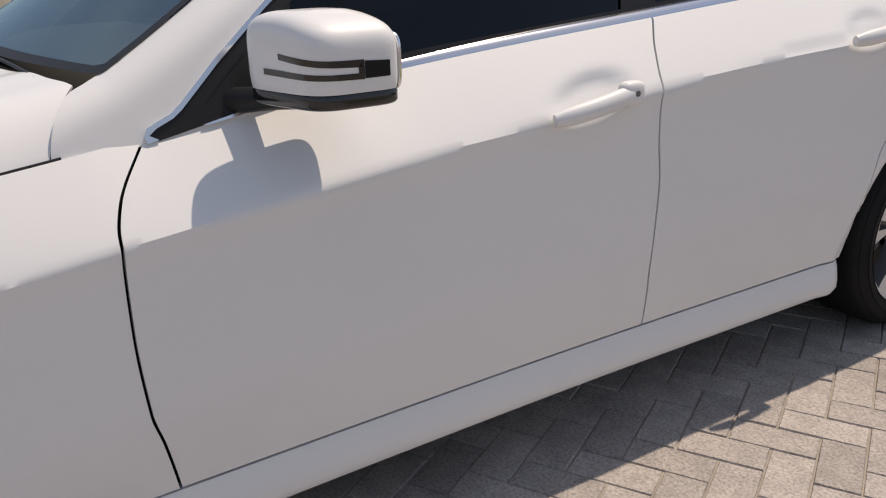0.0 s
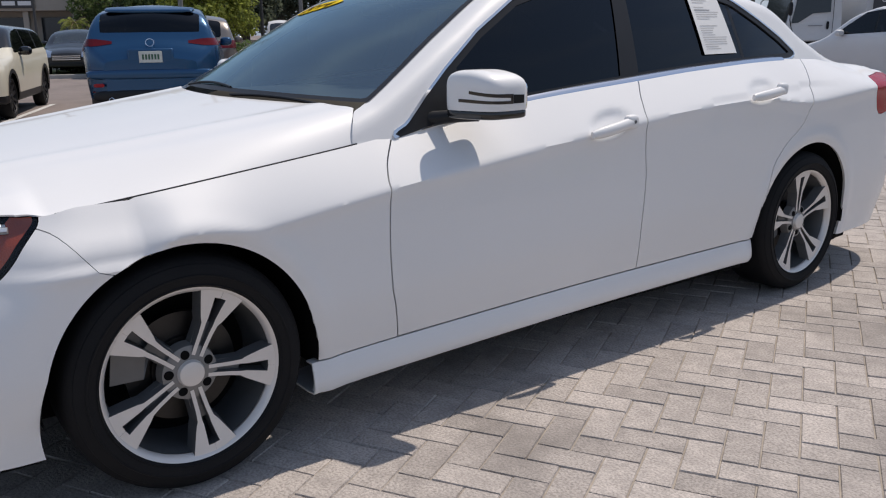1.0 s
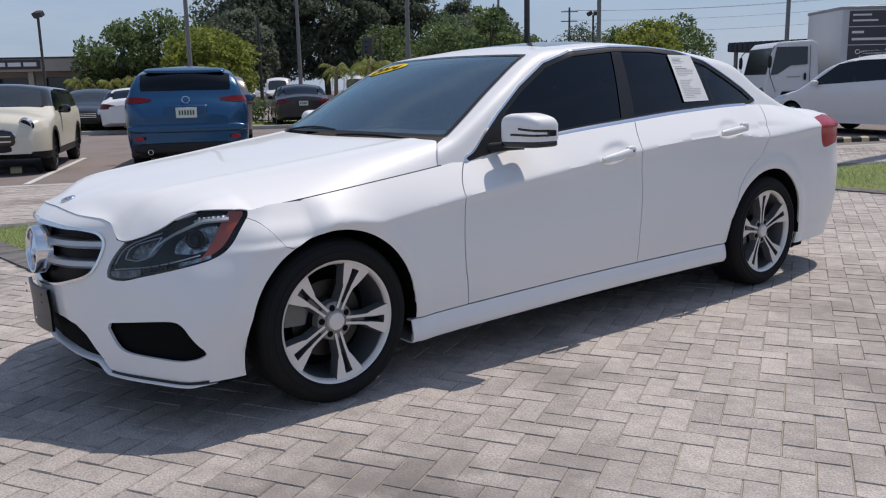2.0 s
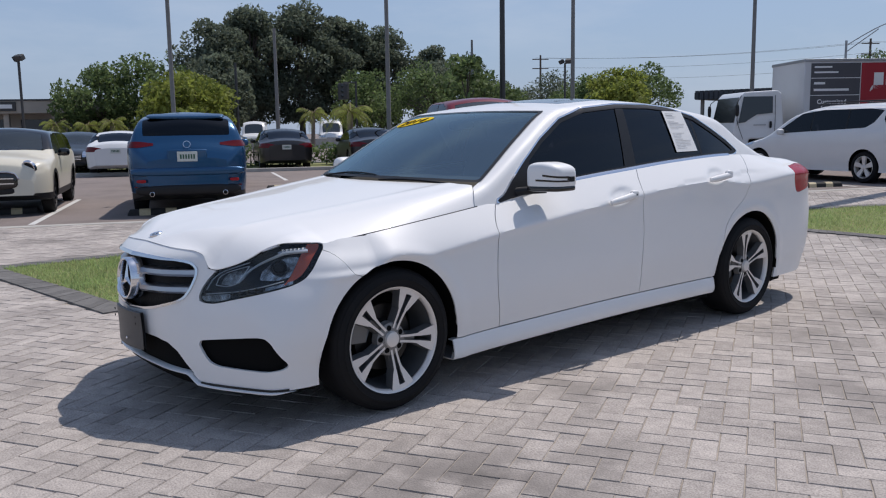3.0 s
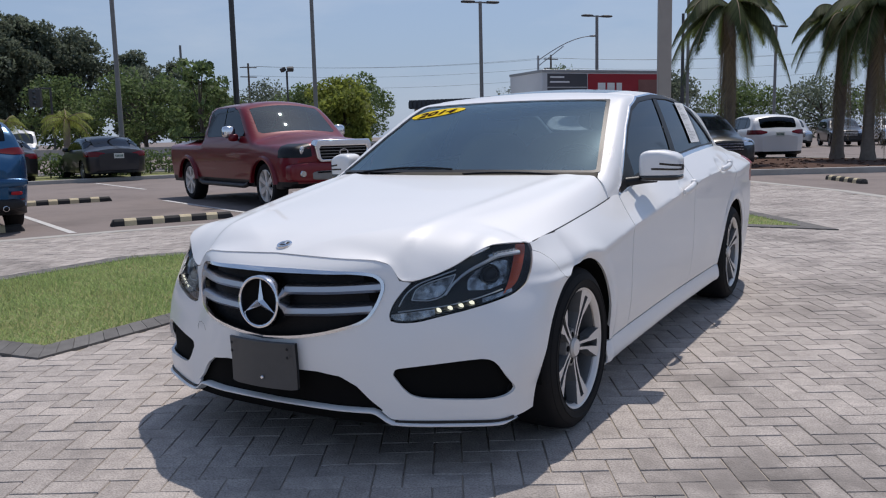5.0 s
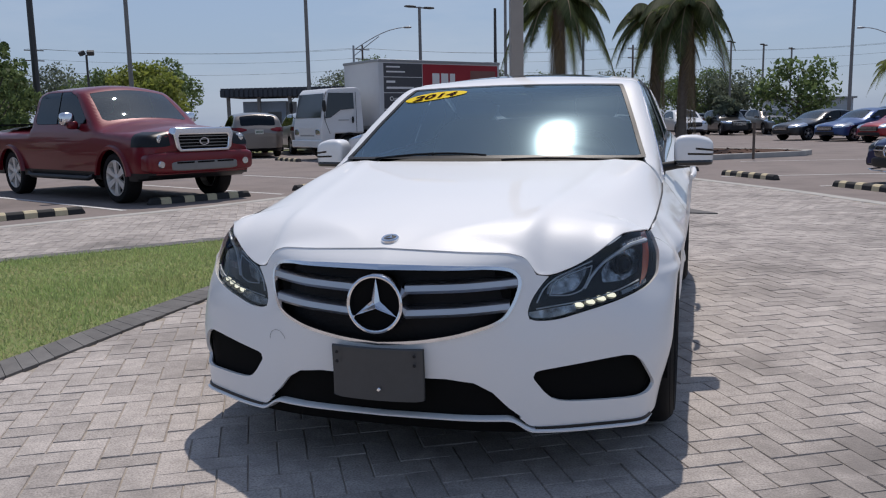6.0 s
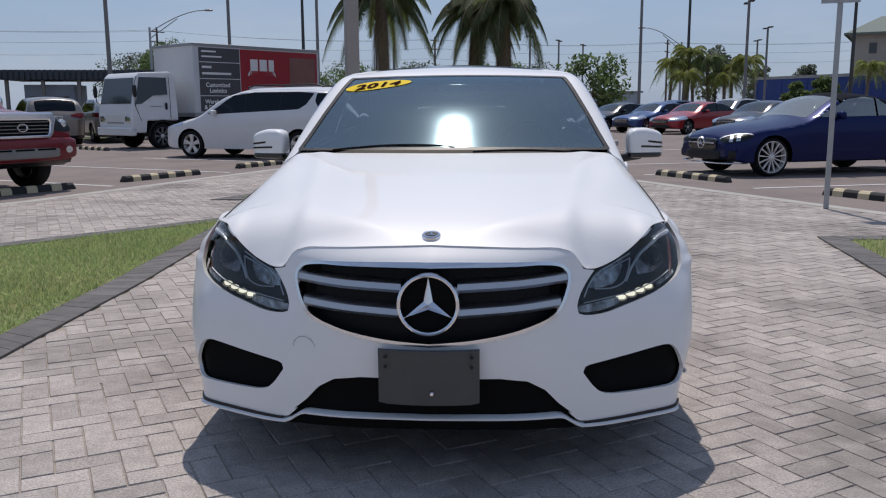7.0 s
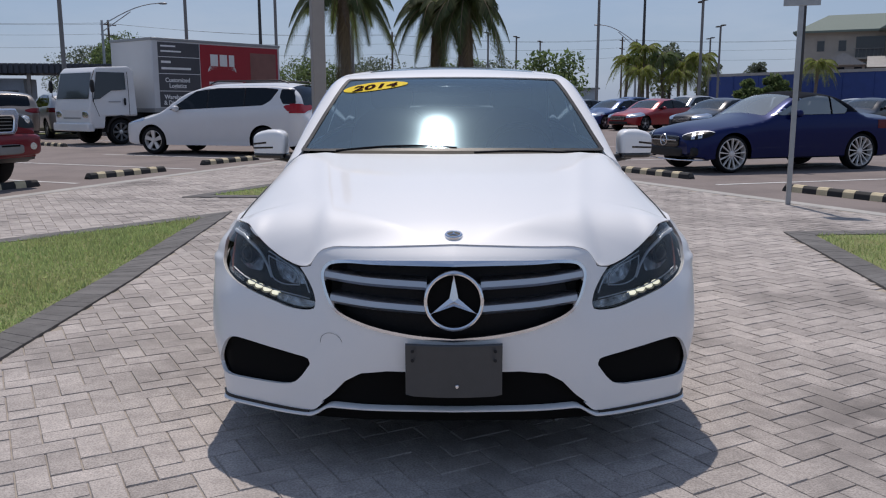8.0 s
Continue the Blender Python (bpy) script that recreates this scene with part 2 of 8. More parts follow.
def spl(x, xs, ys):
    """Smooth cubic through the knots (Catmull-Rom tangents), held beyond the ends."""
    xs, ys = np.asarray(xs, float), np.asarray(ys, float)
    x = np.clip(np.asarray(x, float), xs[0], xs[-1])
    d = np.diff(ys) / np.diff(xs)
    m = np.concatenate([[d[0]], np.where(d[:-1] * d[1:] > 0, 2 * d[:-1] * d[1:] / (d[:-1] + d[1:] + 1e-12), 0), [d[-1]]])
    i = np.clip(np.searchsorted(xs, x) - 1, 0, len(xs) - 2)
    h = xs[i + 1] - xs[i]
    t = (x - xs[i]) / h
    return ((2 * t**3 - 3 * t**2 + 1) * ys[i] + (t**3 - 2 * t**2 + t) * h * m[i]
            + (-2 * t**3 + 3 * t**2) * ys[i + 1] + (t**3 - t**2) * h * m[i + 1])


def inside(px, py, poly):
    """Signed distance to a polygon, positive inside."""
    poly = np.asarray(poly, float)
    best, odd = np.full(np.shape(px), 1e9), np.zeros(np.shape(px), bool)
    for (ax, ay), (bx, by) in zip(poly, np.roll(poly, -1, 0)):
        ex, ey = bx - ax, by - ay
        t = np.clip(((px - ax) * ex + (py - ay) * ey) / (ex * ex + ey * ey), 0, 1)
        best = np.minimum(best, np.hypot(px - ax - t * ex, py - ay - t * ey))
        odd ^= ((ay > py) != (by > py)) & (px < ex * (py - ay) / (ey + 1e-15) + ax)
    return np.where(odd, best, -best)


def rounded(poly, times=2):
    """The polygon with its corners cut round."""
    p = np.asarray(poly, float)
    for _ in range(times):
        q = np.roll(p, -1, 0)
        p = np.stack([0.78 * p + 0.22 * q, 0.22 * p + 0.78 * q], 1).reshape(-1, 2)
    return p


def grid_faces(nu, nv):
    a = np.arange(nu * nv).reshape(nu, nv)
    return np.stack([a[:-1, :-1], a[1:, :-1], a[1:, 1:], a[:-1, 1:]], -1).reshape(-1, 4)


def clipped(verts, faces, *keeps):
    """The part of a mesh where every keep > 0, cut cleanly along each keep = 0, one after the other."""
    pts = np.asarray(verts, float)
    vals = np.stack([np.asarray(k, float).ravel() for k in keeps], 1)
    faces = np.asarray(faces)
    sure = (vals[faces] > 0).all((1, 2))
    maybe = ~sure & (vals[faces] > 0).any(1).all(1)
    done, ring_faces = [tuple(f) for f in faces[sure].tolist()], [tuple(f) for f in faces[maybe].tolist()]
    pts, vals = [tuple(v) for v in pts], [tuple(v) for v in vals]
    old_p, old_v = list(pts), list(vals)
    snapped = {}
    for k in range(len(keeps)):
        cut, moved_here = {}, {}

        def crossing(a, b):
            """The cut between a kept corner and a lost one."""
            if (a, b) not in cut:
                t = old_v[a][k] / (old_v[a][k] - old_v[b][k])
                p = tuple(m + t * (n - m) for m, n in zip(old_p[a], old_p[b]))
                v = tuple(m + t * (n - m) for m, n in zip(old_v[a], old_v[b]))
                if t < 0.3 and a in moved_here:
                    cut[a, b] = a
                elif t < 0.3 and a not in snapped:
                    pts[a], vals[a] = p, v
                    moved_here[a] = snapped[a] = True
                    cut[a, b] = a
                else:
                    cut[a, b] = len(pts)
                    pts.append(p)
                    vals.append(v)
            return cut[a, b]

        old_p, old_v = list(pts), list(vals)
        fresh = []
        for f in ring_faces:
            pos = [old_v[i][k] > 0 for i in f]
            if all(pos):
                fresh.append(f)
                continue
            if not any(pos):
                continue
            ring = []
            for i in range(len(f)):
                a, b = f[i], f[(i + 1) % len(f)]
                if pos[i]:
                    ring.append(a)
                if pos[i] != pos[(i + 1) % len(f)]:
                    ring.append(crossing(a, b) if pos[i] else crossing(b, a))
            ring = [q for i, q in enumerate(ring) if q != ring[i - 1]]
            if len(set(ring)) > 2 and len(set(ring)) == len(ring):
                fresh.append(tuple(ring))
        ring_faces = fresh
    out_f = done + ring_faces
    used = sorted({i for f in out_f for i in f})
    again = {o: n for n, o in enumerate(used)}
    return np.array([pts[i] for i in used]).reshape(-1, 3), [tuple(again[i] for i in f) for f in out_f]


def mirrored(v, f):
    return np.asarray(v) * (-1, 1, 1), [tuple(reversed(q)) for q in f]


def joined(*pieces):
    vs, fs, k = [], [], 0
    for v, f in pieces:
        vs.append(np.asarray(v, float).reshape(-1, 3))
        fs += [tuple(int(i) + k for i in q) for q in f]
        k += len(vs[-1])
    return (np.concatenate(vs) if vs else np.zeros((0, 3))), fs


def moved(piece, m):
    v, f = piece
    m = np.array(m)
    return np.asarray(v, float) @ m[:3, :3].T + m[:3, 3], f


def data_of(name, piece, material, smooth=True, weld=0.0):
    v, f = piece
    me = bpy.data.meshes.new(name)
    me.from_pydata([tuple(map(float, p)) for p in v], [], [tuple(map(int, q)) for q in f])
    for m in material if isinstance(material, (list, tuple)) else [material]:
        me.materials.append(m)
    if weld:
        bm = bmesh.new()
        bm.from_mesh(me)
        bmesh.ops.remove_doubles(bm, verts=bm.verts, dist=weld)
        bm.to_mesh(me)
        bm.free()
    me.shade_smooth() if smooth else me.shade_flat()
    if smooth == "edges":
        me.set_sharp_from_angle(angle=radians(35))
    return me


def thicken(me, thick, smooth):
    """Gives a sheet an inner face and plain crisp rims."""
    n = len(me.vertices)
    co, no = np.empty(3 * n), np.empty(3 * n)
    me.vertices.foreach_get("co", co)
    me.vertex_normals.foreach_get("vector", no)
    co, no = co.reshape(-1, 3), no.reshape(-1, 3)
    faces = [tuple(p.vertices) for p in me.polygons]
    seen = collections.Counter()
    for f in faces:
        for a, b in zip(f, f[1:] + f[:1]):
            seen[(a, b) if a < b else (b, a)] += 1
    back = [tuple(i + n for i in reversed(f)) for f in faces]
    extra, rims = [], []
    base = 2 * n
    low = co - no * thick
    for f in faces:
        for a, b in zip(f, f[1:] + f[:1]):
            if seen[(a, b) if a < b else (b, a)] == 1:
                rims.append((base + 1, base, base + 2, base + 3))
                extra += [co[a], co[b], low[a], low[b]]
                base += 4
    mats = list(me.materials)
    me.clear_geometry()
    me.from_pydata([tuple(map(float, p)) for p in np.vstack([co, low] + ([np.array(extra)] if extra else []))], [], faces + back + rims)
    for k, m in enumerate(mats):
        if k >= len(me.materials):
            me.materials.append(m)
    me.shade_smooth() if smooth else me.shade_flat()
    if smooth == "edges":
        me.set_sharp_from_angle(angle=radians(35))


def part(name, piece, material, parent=None, label="", smooth="edges", weld=0.0, thick=0.0, bevel=0.0):
    """One mesh object, under its thing where a parent is given."""
    ob = new(name, data_of(name, piece, material, smooth, weld))
    if parent is not None:
        ob.parent = parent
    if thick:
        thicken(ob.data, thick, smooth)
    if bevel:
        md = ob.modifiers.new("soft edges", "BEVEL")
        md.width, md.segments, md.limit_method = bevel, 2, "ANGLE"
    return tagged(ob, label)


def thing(name, label, category, m=None, group="", kind=""):
    ob = new(name)
    ob.empty_display_size = 0.1
    if m is not None:
        ob.matrix_basis = m
    return tagged(ob, label, category, group, kind)


def box(x0, x1, y0, y1, z0, z1):
    v = [(x, y, z) for z in (z0, z1) for y in (y0, y1) for x in (x0, x1)]
    return np.array(v, float), [(0, 2, 3, 1), (4, 5, 7, 6), (0, 1, 5, 4), (2, 6, 7, 3), (0, 4, 6, 2), (1, 3, 7, 5)]


def prism(poly, z0, z1):
    """A closed prism over a polygon in the plan."""
    n = len(poly)
    v = [(x, y, z0) for x, y in poly] + [(x, y, z1) for x, y in poly]
    return np.array(v, float), [tuple(range(n))[::-1], tuple(range(n, 2 * n))] + [(i, (i + 1) % n, n + (i + 1) % n, n + i) for i in range(n)]


def lathe(profile, n=32, axis="z", closed=False):
    """Turns (radius, height) pairs round an axis."""
    a = np.linspace(0, 2 * np.pi, n, endpoint=False)
    r, h = np.array(profile, float).T
    ca, sa = np.cos(a)[:, None], np.sin(a)[:, None]
    p = np.stack([r * ca, r * sa, np.broadcast_to(h, (n, len(h)))], -1)
    if axis == "x":
        p = p[..., [2, 0, 1]]
    elif axis == "y":
        p = p[..., [1, 2, 0]]
    m = len(h)
    f = [(i * m + j, ((i + 1) % n) * m + j, ((i + 1) % n) * m + (j + 1) % m, i * m + (j + 1) % m) for i in range(n) for j in range(m if closed else m - 1)]
    return p.reshape(-1, 3), f


def tube(points, radii, n=8, caps=True):
    """A round tube along a line."""
    pts = np.array(points, float)
    rad = np.broadcast_to(np.asarray(radii, float), (len(pts),))
    t = np.gradient(pts, axis=0)
    t /= np.linalg.norm(t, axis=1)[:, None] + 1e-12
    ref = np.array([0, 0, 1.0]) if abs(t[:, 2]).mean() < 0.8 else np.array([1.0, 0, 0])
    s = np.cross(t, ref)
    s /= np.linalg.norm(s, axis=1)[:, None] + 1e-12
    u = np.cross(s, t)
    a = np.linspace(0, 2 * np.pi, n, endpoint=False)
    ring = pts[:, None] + rad[:, None, None] * (np.cos(a)[None, :, None] * s[:, None] + np.sin(a)[None, :, None] * u[:, None])
    f = [(i * n + j, i * n + (j + 1) % n, (i + 1) * n + (j + 1) % n, (i + 1) * n + j) for i in range(len(pts) - 1) for j in range(n)]
    if caps:
        f += [tuple(range(n))[::-1], tuple(range((len(pts) - 1) * n, len(pts) * n))]
    return ring.reshape(-1, 3), f


def blob(cx, cy, cz, rx, ry, rz, p=2.0, nu=24, nv=14):
    """A super-ellipsoid."""
    u, v = np.meshgrid(np.linspace(-np.pi, np.pi, nu, endpoint=False), np.linspace(-np.pi / 2, np.pi / 2, nv), indexing="ij")
    e = 2 / p
    w = lambda q: np.sign(q) * np.abs(q) ** e
    x, y, z = w(np.cos(v)) * w(np.cos(u)), w(np.cos(v)) * w(np.sin(u)), w(np.sin(v))
    pts = np.stack([cx + rx * x, cy + ry * y, cz + rz * z], -1).reshape(-1, 3)
    f = [(i * nv + j, ((i + 1) % nu) * nv + j, ((i + 1) % nu) * nv + j + 1, i * nv + j + 1) for i in range(nu) for j in range(nv - 1)]
    return pts, f


def lettering(name, text, size, material, parent, m, extrude=0.0008, bold=0.0):
    """Words in the built-in font, as a mesh part."""
    cu = bpy.data.curves.new(name, "FONT")
    cu.body, cu.size, cu.extrude, cu.align_x, cu.align_y = text, size, extrude, "CENTER", "CENTER"
    cu.offset = bold
    tmp = bpy.data.objects.new(name, cu)
    scene.collection.objects.link(tmp)
    me = bpy.data.meshes.new_from_object(tmp.evaluated_get(bpy.context.evaluated_depsgraph_get()))
    bpy.data.objects.remove(tmp)
    me.materials.clear()
    me.materials.append(material)
    ob = new(name, me)
    ob.parent, ob.matrix_basis = parent, m
    return ob

# ---- ground, kerbs, beds ----
KERB = [(-19, -22), (-13.5, -9.5), (-8.9, 1.0), (-7.45, 4.25), (-5.95, 7.3), (-4.85, 10.9), (-3.75, 14.2), (-2.35, 17.6),
        (0.8, 13.6), (2.5, 10.6), (4.79, 5.78), (8.2, -0.5), (13.5, -11.0), (17, -22)]
BED_WEST = [(-2.13, -0.32), (-2.2, 2.2), (-2.46, 5.95), (-5.1, 2.65), (-5.1, -0.62)]
BED_MID = [(1.2, 7.22), (-1.68, 11.6), (-3.5, 7.4)]
BED_EAST = [(3.12, 4.40), (2.8, 1.7), (6.4, 2.0), (5.0, 4.55)]
ISLAND = [(-2.2, 18.7), (1.4, 20.9), (3.9, 23.1), (4.2, 24.0), (3.4, 25.2), (-1.5, 28.0), (-5.0, 28.5), (-4.6, 23.0)]
LOW = -0.03

asphalt = part("ground", (np.array([(-900, -900, LOW), (900, -900, LOW), (900, 900, LOW), (-900, 900, LOW)]), [(0, 1, 2, 3)]), ASPHALT, smooth=False)
tagged(asphalt, "weathered grey brown asphalt car park ground", "ground", kind="structure")


def inset(poly, d):
    """A polygon moved inwards by d on every side (counter-clockwise or clockwise)."""
    p = np.array(poly, float)
    area = 0.5 * np.sum(p[:, 0] * np.roll(p[:, 1], -1) - np.roll(p[:, 0], -1) * p[:, 1])
    s = 1 if area > 0 else -1
    out = []
    for a, b, c in zip(np.roll(p, 1, 0), p, np.roll(p, -1, 0)):
        n1, n2 = (np.array([-(q - r)[1], (q - r)[0]]) * s / np.hypot(*(q - r)) for q, r in ((b, a), (c, b)))
        m = (n1 + n2) / np.hypot(*(n1 + n2))
        out.append(b + m * d / max(0.35, m @ n1))
    return [tuple(q) for q in out]


def ribbon(poly, d0, d1, z0, z1):
    """A closed band of rectangular section along a polygon."""
    o, i = inset(poly, d0), inset(poly, d1)
    n = len(poly)
    v = [(*q, z) for q, z in [(q, z0) for q in o] + [(q, z1) for q in o] + [(q, z1) for q in i] + [(q, z0) for q in i]]
    f = [(r * n + k, r * n + (k + 1) % n, ((r + 1) % 4) * n + (k + 1) % n, ((r + 1) % 4) * n + k) for r in range(4) for k in range(n)]
    return np.array(v, float), f


pavement = part("pavement", prism(inset(KERB, 0.2), LOW - 0.1, -0.0055), JOINT, smooth=False)
tagged(pavement, "pale grey herringbone concrete paving with sandy joints", "pavement", kind="structure")
kerb = part("kerb", ribbon(KERB, 0.0, 0.21, LOW - 0.1, 0.004), CONCRETE, bevel=0.012)
tagged(kerb, "flush pale concrete kerb round the paving", "kerb", kind="structure")


def edging(poly, name):
    """A row of dark pavers laid across the border of a bed, with its lawn."""
    bed = part(name, prism(inset(poly, 0.2), -0.1, 0.006), SOIL, smooth=False)
    tagged(bed, "lawn bed of short patchy grass in dark edging", "lawn bed", kind="structure")
    o, i = np.array(inset(poly, 0.004)), np.array(inset(poly, 0.225))
    pieces = []
    for k in range(len(poly)):
        a, b, c, d = o[k], o[(k + 1) % len(o)], i[(k + 1) % len(o)], i[k]
        n = max(1, int(np.hypot(*(b - a)) / 0.105))
        for j in range(n):
            s, e = j / n, (j + 1) / n - 0.004 / np.hypot(*(b - a))
            quad = [a + (b - a) * s, a + (b - a) * e, d + (c - d) * e, d + (c - d) * s]
            lift = 0.002 * random.random()
            pieces.append(prism([tuple(q) for q in quad], -0.06, 0.012 + lift))
    band = part("edging_pavers", joined(*pieces), EDGE_PAVER, bed, "dark grey edging pavers laid side by side", smooth=False)
    tagged(band, kind="stuff")
    return bed


beds = [edging(BED_WEST, "lawn_bed_west"), edging(BED_MID, "lawn_bed_middle"), edging(BED_EAST, "lawn_bed_east")]
island = part("planting_island", prism(inset(ISLAND, 0.12), -0.1, 0.10), MULCH, smooth=False)
tagged(island, "raised planting island with brown bark mulch", "planting island", kind="structure")
rim = part("island_kerb", ribbon(ISLAND, 0.0, 0.16, LOW - 0.1, 0.12), CONCRETE, bevel=0.02)
tagged(rim, "raised concrete kerb round the palm island", "kerb", kind="structure")
import functools


# ---- the white sedan: front axle at the origin, nose towards -y, driver's side +x ----
HUB_Z, AXLE_R, ARCH_F, ARCH_R = 0.322, 2.874, 0.357, 0.367
JOIN_F, JOIN_R = -0.10, 3.40


def crease(y):
    base = spl(y, [-0.3, 0.29, 0.6, 1.08, 1.7, 2.15, 2.45, 2.8, 3.1, 3.4, 3.7], [0.60, 0.697, 0.742, 0.798, 0.864, 0.896, 0.904, 0.873, 0.888, 0.905, 0.89])
    over = 0.70 - 1.05 * np.minimum(np.abs(y), 0.6) ** 2.1 - 7.0 * np.clip(-y, 0, 0.3) ** 2
    k = 0.02
    return np.log(np.exp(base / k) + np.exp(over / k)) * k


def belt_z(y):
    return spl(y, [-0.3, 0.0, 0.3, 0.58, 0.70, 0.85, 1.15, 1.75, 2.2, 2.75, 3.05, 3.35, 3.6, 3.95],
               [0.772, 0.806, 0.841, 0.873, 0.889, 0.915, 0.955, 1.003, 1.033, 1.052, 1.045, 1.012, 0.985, 0.93])


def belt_x(y):
    return spl(y, [-0.3, 0.0, 0.3, 0.58, 0.70, 0.85, 1.2, 1.75, 2.2, 2.75, 3.1, 3.4, 3.7, 3.95], [0.800, 0.816, 0.818, 0.808, 0.797, 0.790, 0.797, 0.797, 0.79, 0.768, 0.745, 0.72, 0.68, 0.62])


def opening(dy, z, rad):
    """Distance outside a wheel opening, which widens a little towards its foot."""
    return np.hypot(dy, z - HUB_Z) - rad - 0.035 * np.clip((0.40 - z) / 0.22, 0, 1)


def half_width(y, z):
    """Half the body's width below the window line."""
    y, z = np.broadcast_arrays(np.asarray(y, float), np.asarray(z, float))
    w = spl(y, [-0.2, 0.0, 0.6, 1.7, 2.5, 2.9, 3.3, 3.6, 3.9], [0.898, 0.908, 0.910, 0.914, 0.918, 0.922, 0.908, 0.885, 0.85])
    zc, zt, xt = crease(y), belt_z(y), belt_x(y)
    up = np.clip((z - zc) / (zt - zc + 1e-6), 0, 1.2)
    r = np.clip((zc - z) / (zc - 0.27), 0, 1.35)
    low = spl(r, [0, 0.08, 0.3, 0.6, 0.85, 1.0, 1.35], [0.0, 0.007, 0.011, 0.016, 0.034, 0.050, 0.075])
    x = np.where(z > zc, w - (w - xt) * up ** spl(y, [-0.12, 0.05, 0.35, 0.7, 2.5, 3.2], [1.10, 1.38, 1.22, 1.04, 1.06, 1.5]), w - low)
    # fine line that runs out behind the rear handle
    line = spl(y, [1.9, 2.28, 2.95, 3.2], [0.886, 0.920, 0.943, 0.945])
    fade = np.clip((y - 1.9) / 0.3, 0, 1) * np.clip((3.25 - y) / 0.4, 0, 1)
    x = x - 0.007 * fade * np.exp(-np.clip((line - z) / 0.035, 0, 9) ** 1.2) * (z < line)
    # dished handle wells
    for hy, hz, sl in ((1.538, 0.866, 0.17), (2.468, 0.934, 0.12)):
        q = ((y - hy) / 0.098) ** 2 + ((z - hz + 0.002 - sl * (y - hy)) / 0.037) ** 2
        x = x - 0.018 * np.exp(-(q ** 2.4))
    # rolled lips round the wheel openings
    for ay, rad in ((0.0, ARCH_F), (AXLE_R, ARCH_R)):
        d = opening(y - ay, z, rad)
        x = x + 0.006 * np.exp(-((d - 0.035) / 0.03) ** 2) - 0.004 * np.exp(-(d / 0.012) ** 2)
    return x


def nose_plan(q, z):
    """Plan of the front end from the middle (q = 0) to the side (q = 1) at height z."""
    qs = [0, 0.25, 0.5, 0.72, 0.86, 0.94, 1.0]
    # the wing's upper edge leans in only beside the lamp, not across the face
    face = 0.905 - 0.075 * np.clip((z - 0.711) / 0.085, 0, 1.2) ** 1.3 - 0.012 * np.clip((0.66 - z) / 0.4, 0, 1)
    b = np.clip((q - 0.80) / 0.14, 0, 1)
    b = b * b * (3 - 2 * b)
    x = (face * (1 - b) + half_width(JOIN_F, z) * b) * spl(q, qs, [0, 0.272, 0.505, 0.772, 0.932, 0.998, 1.0])
    rows = ((0.16, [-0.785, -0.775, -0.735, -0.625, -0.525, -0.40, JOIN_F]), (0.28, [-0.815, -0.80, -0.742, -0.632, -0.532, -0.38, JOIN_F]),
            (0.40, [-0.835, -0.812, -0.735, -0.625, -0.525, -0.37, JOIN_F]), (0.54, [-0.84, -0.808, -0.712, -0.602, -0.475, -0.325, JOIN_F]),
            (0.66, [-0.828, -0.793, -0.682, -0.550, -0.390, -0.265, JOIN_F]), (0.712, [-0.812, -0.781, -0.668, -0.518, -0.362, -0.247, JOIN_F]),
            (0.76, [-0.748, -0.730, -0.648, -0.530, -0.352, -0.222, JOIN_F]))
    ys = np.stack([spl(q, qs, r) for _, r in rows], 0)
    zs = np.array([r[0] for r in rows])
    zz = np.clip(z, zs[0], zs[-1])
    i = np.clip(np.searchsorted(zs, zz) - 1, 0, len(zs) - 2)
    # smooth blend between the levels
    out = np.zeros(np.shape(zz))
    m = np.gradient(ys, zs, axis=0)
    idx = np.arange(ys.shape[1]) if ys.ndim > 1 else 0
    h = zs[i + 1] - zs[i]
    t = (zz - zs[i]) / h
    out = ((2 * t**3 - 3 * t**2 + 1) * ys[i, idx] + (t**3 - 2 * t**2 + t) * h * m[i, idx] + (-2 * t**3 + 3 * t**2) * ys[i + 1, idx] + (t**3 - t**2) * h * m[i + 1, idx])
    return x, out


def tail_plan(q, z):
    x = half_width(JOIN_R, z) * spl(q, [0, 0.12, 0.3, 0.55, 0.8, 1.0], [1.0, 0.985, 0.93, 0.76, 0.4, 0.0])
    end = spl(z, [0.2, 0.4, 0.6, 0.8, 1.0], [3.93, 4.0, 3.99, 3.93, 3.88])
    return x, JOIN_R + (end - JOIN_R) * spl(q, [0, 0.12, 0.3, 0.55, 0.8, 1.0], [0, 0.28, 0.62, 0.88, 0.98, 1.0])


def body_top(q):
    """Upper edge of the nose, under the bonnet."""
    xq = half_width(JOIN_F, 0.6) * spl(q, [0, 0.25, 0.5, 0.72, 0.86, 0.94, 1.0], [0, 0.272, 0.505, 0.772, 0.932, 0.998, 1.0])
    return spl(xq, [0, 0.38, 0.432, 0.450, 0.468, 0.50, 0.569, 0.628, 0.686, 0.737, 0.778, 0.81, 0.85, 0.88, 0.90], [0.757, 0.742, 0.728, 0.712, 0.674, 0.668, 0.687, 0.716, 0.747, 0.770, 0.782, 0.780, 0.774, 0.779, float(belt_z(JOIN_F))])


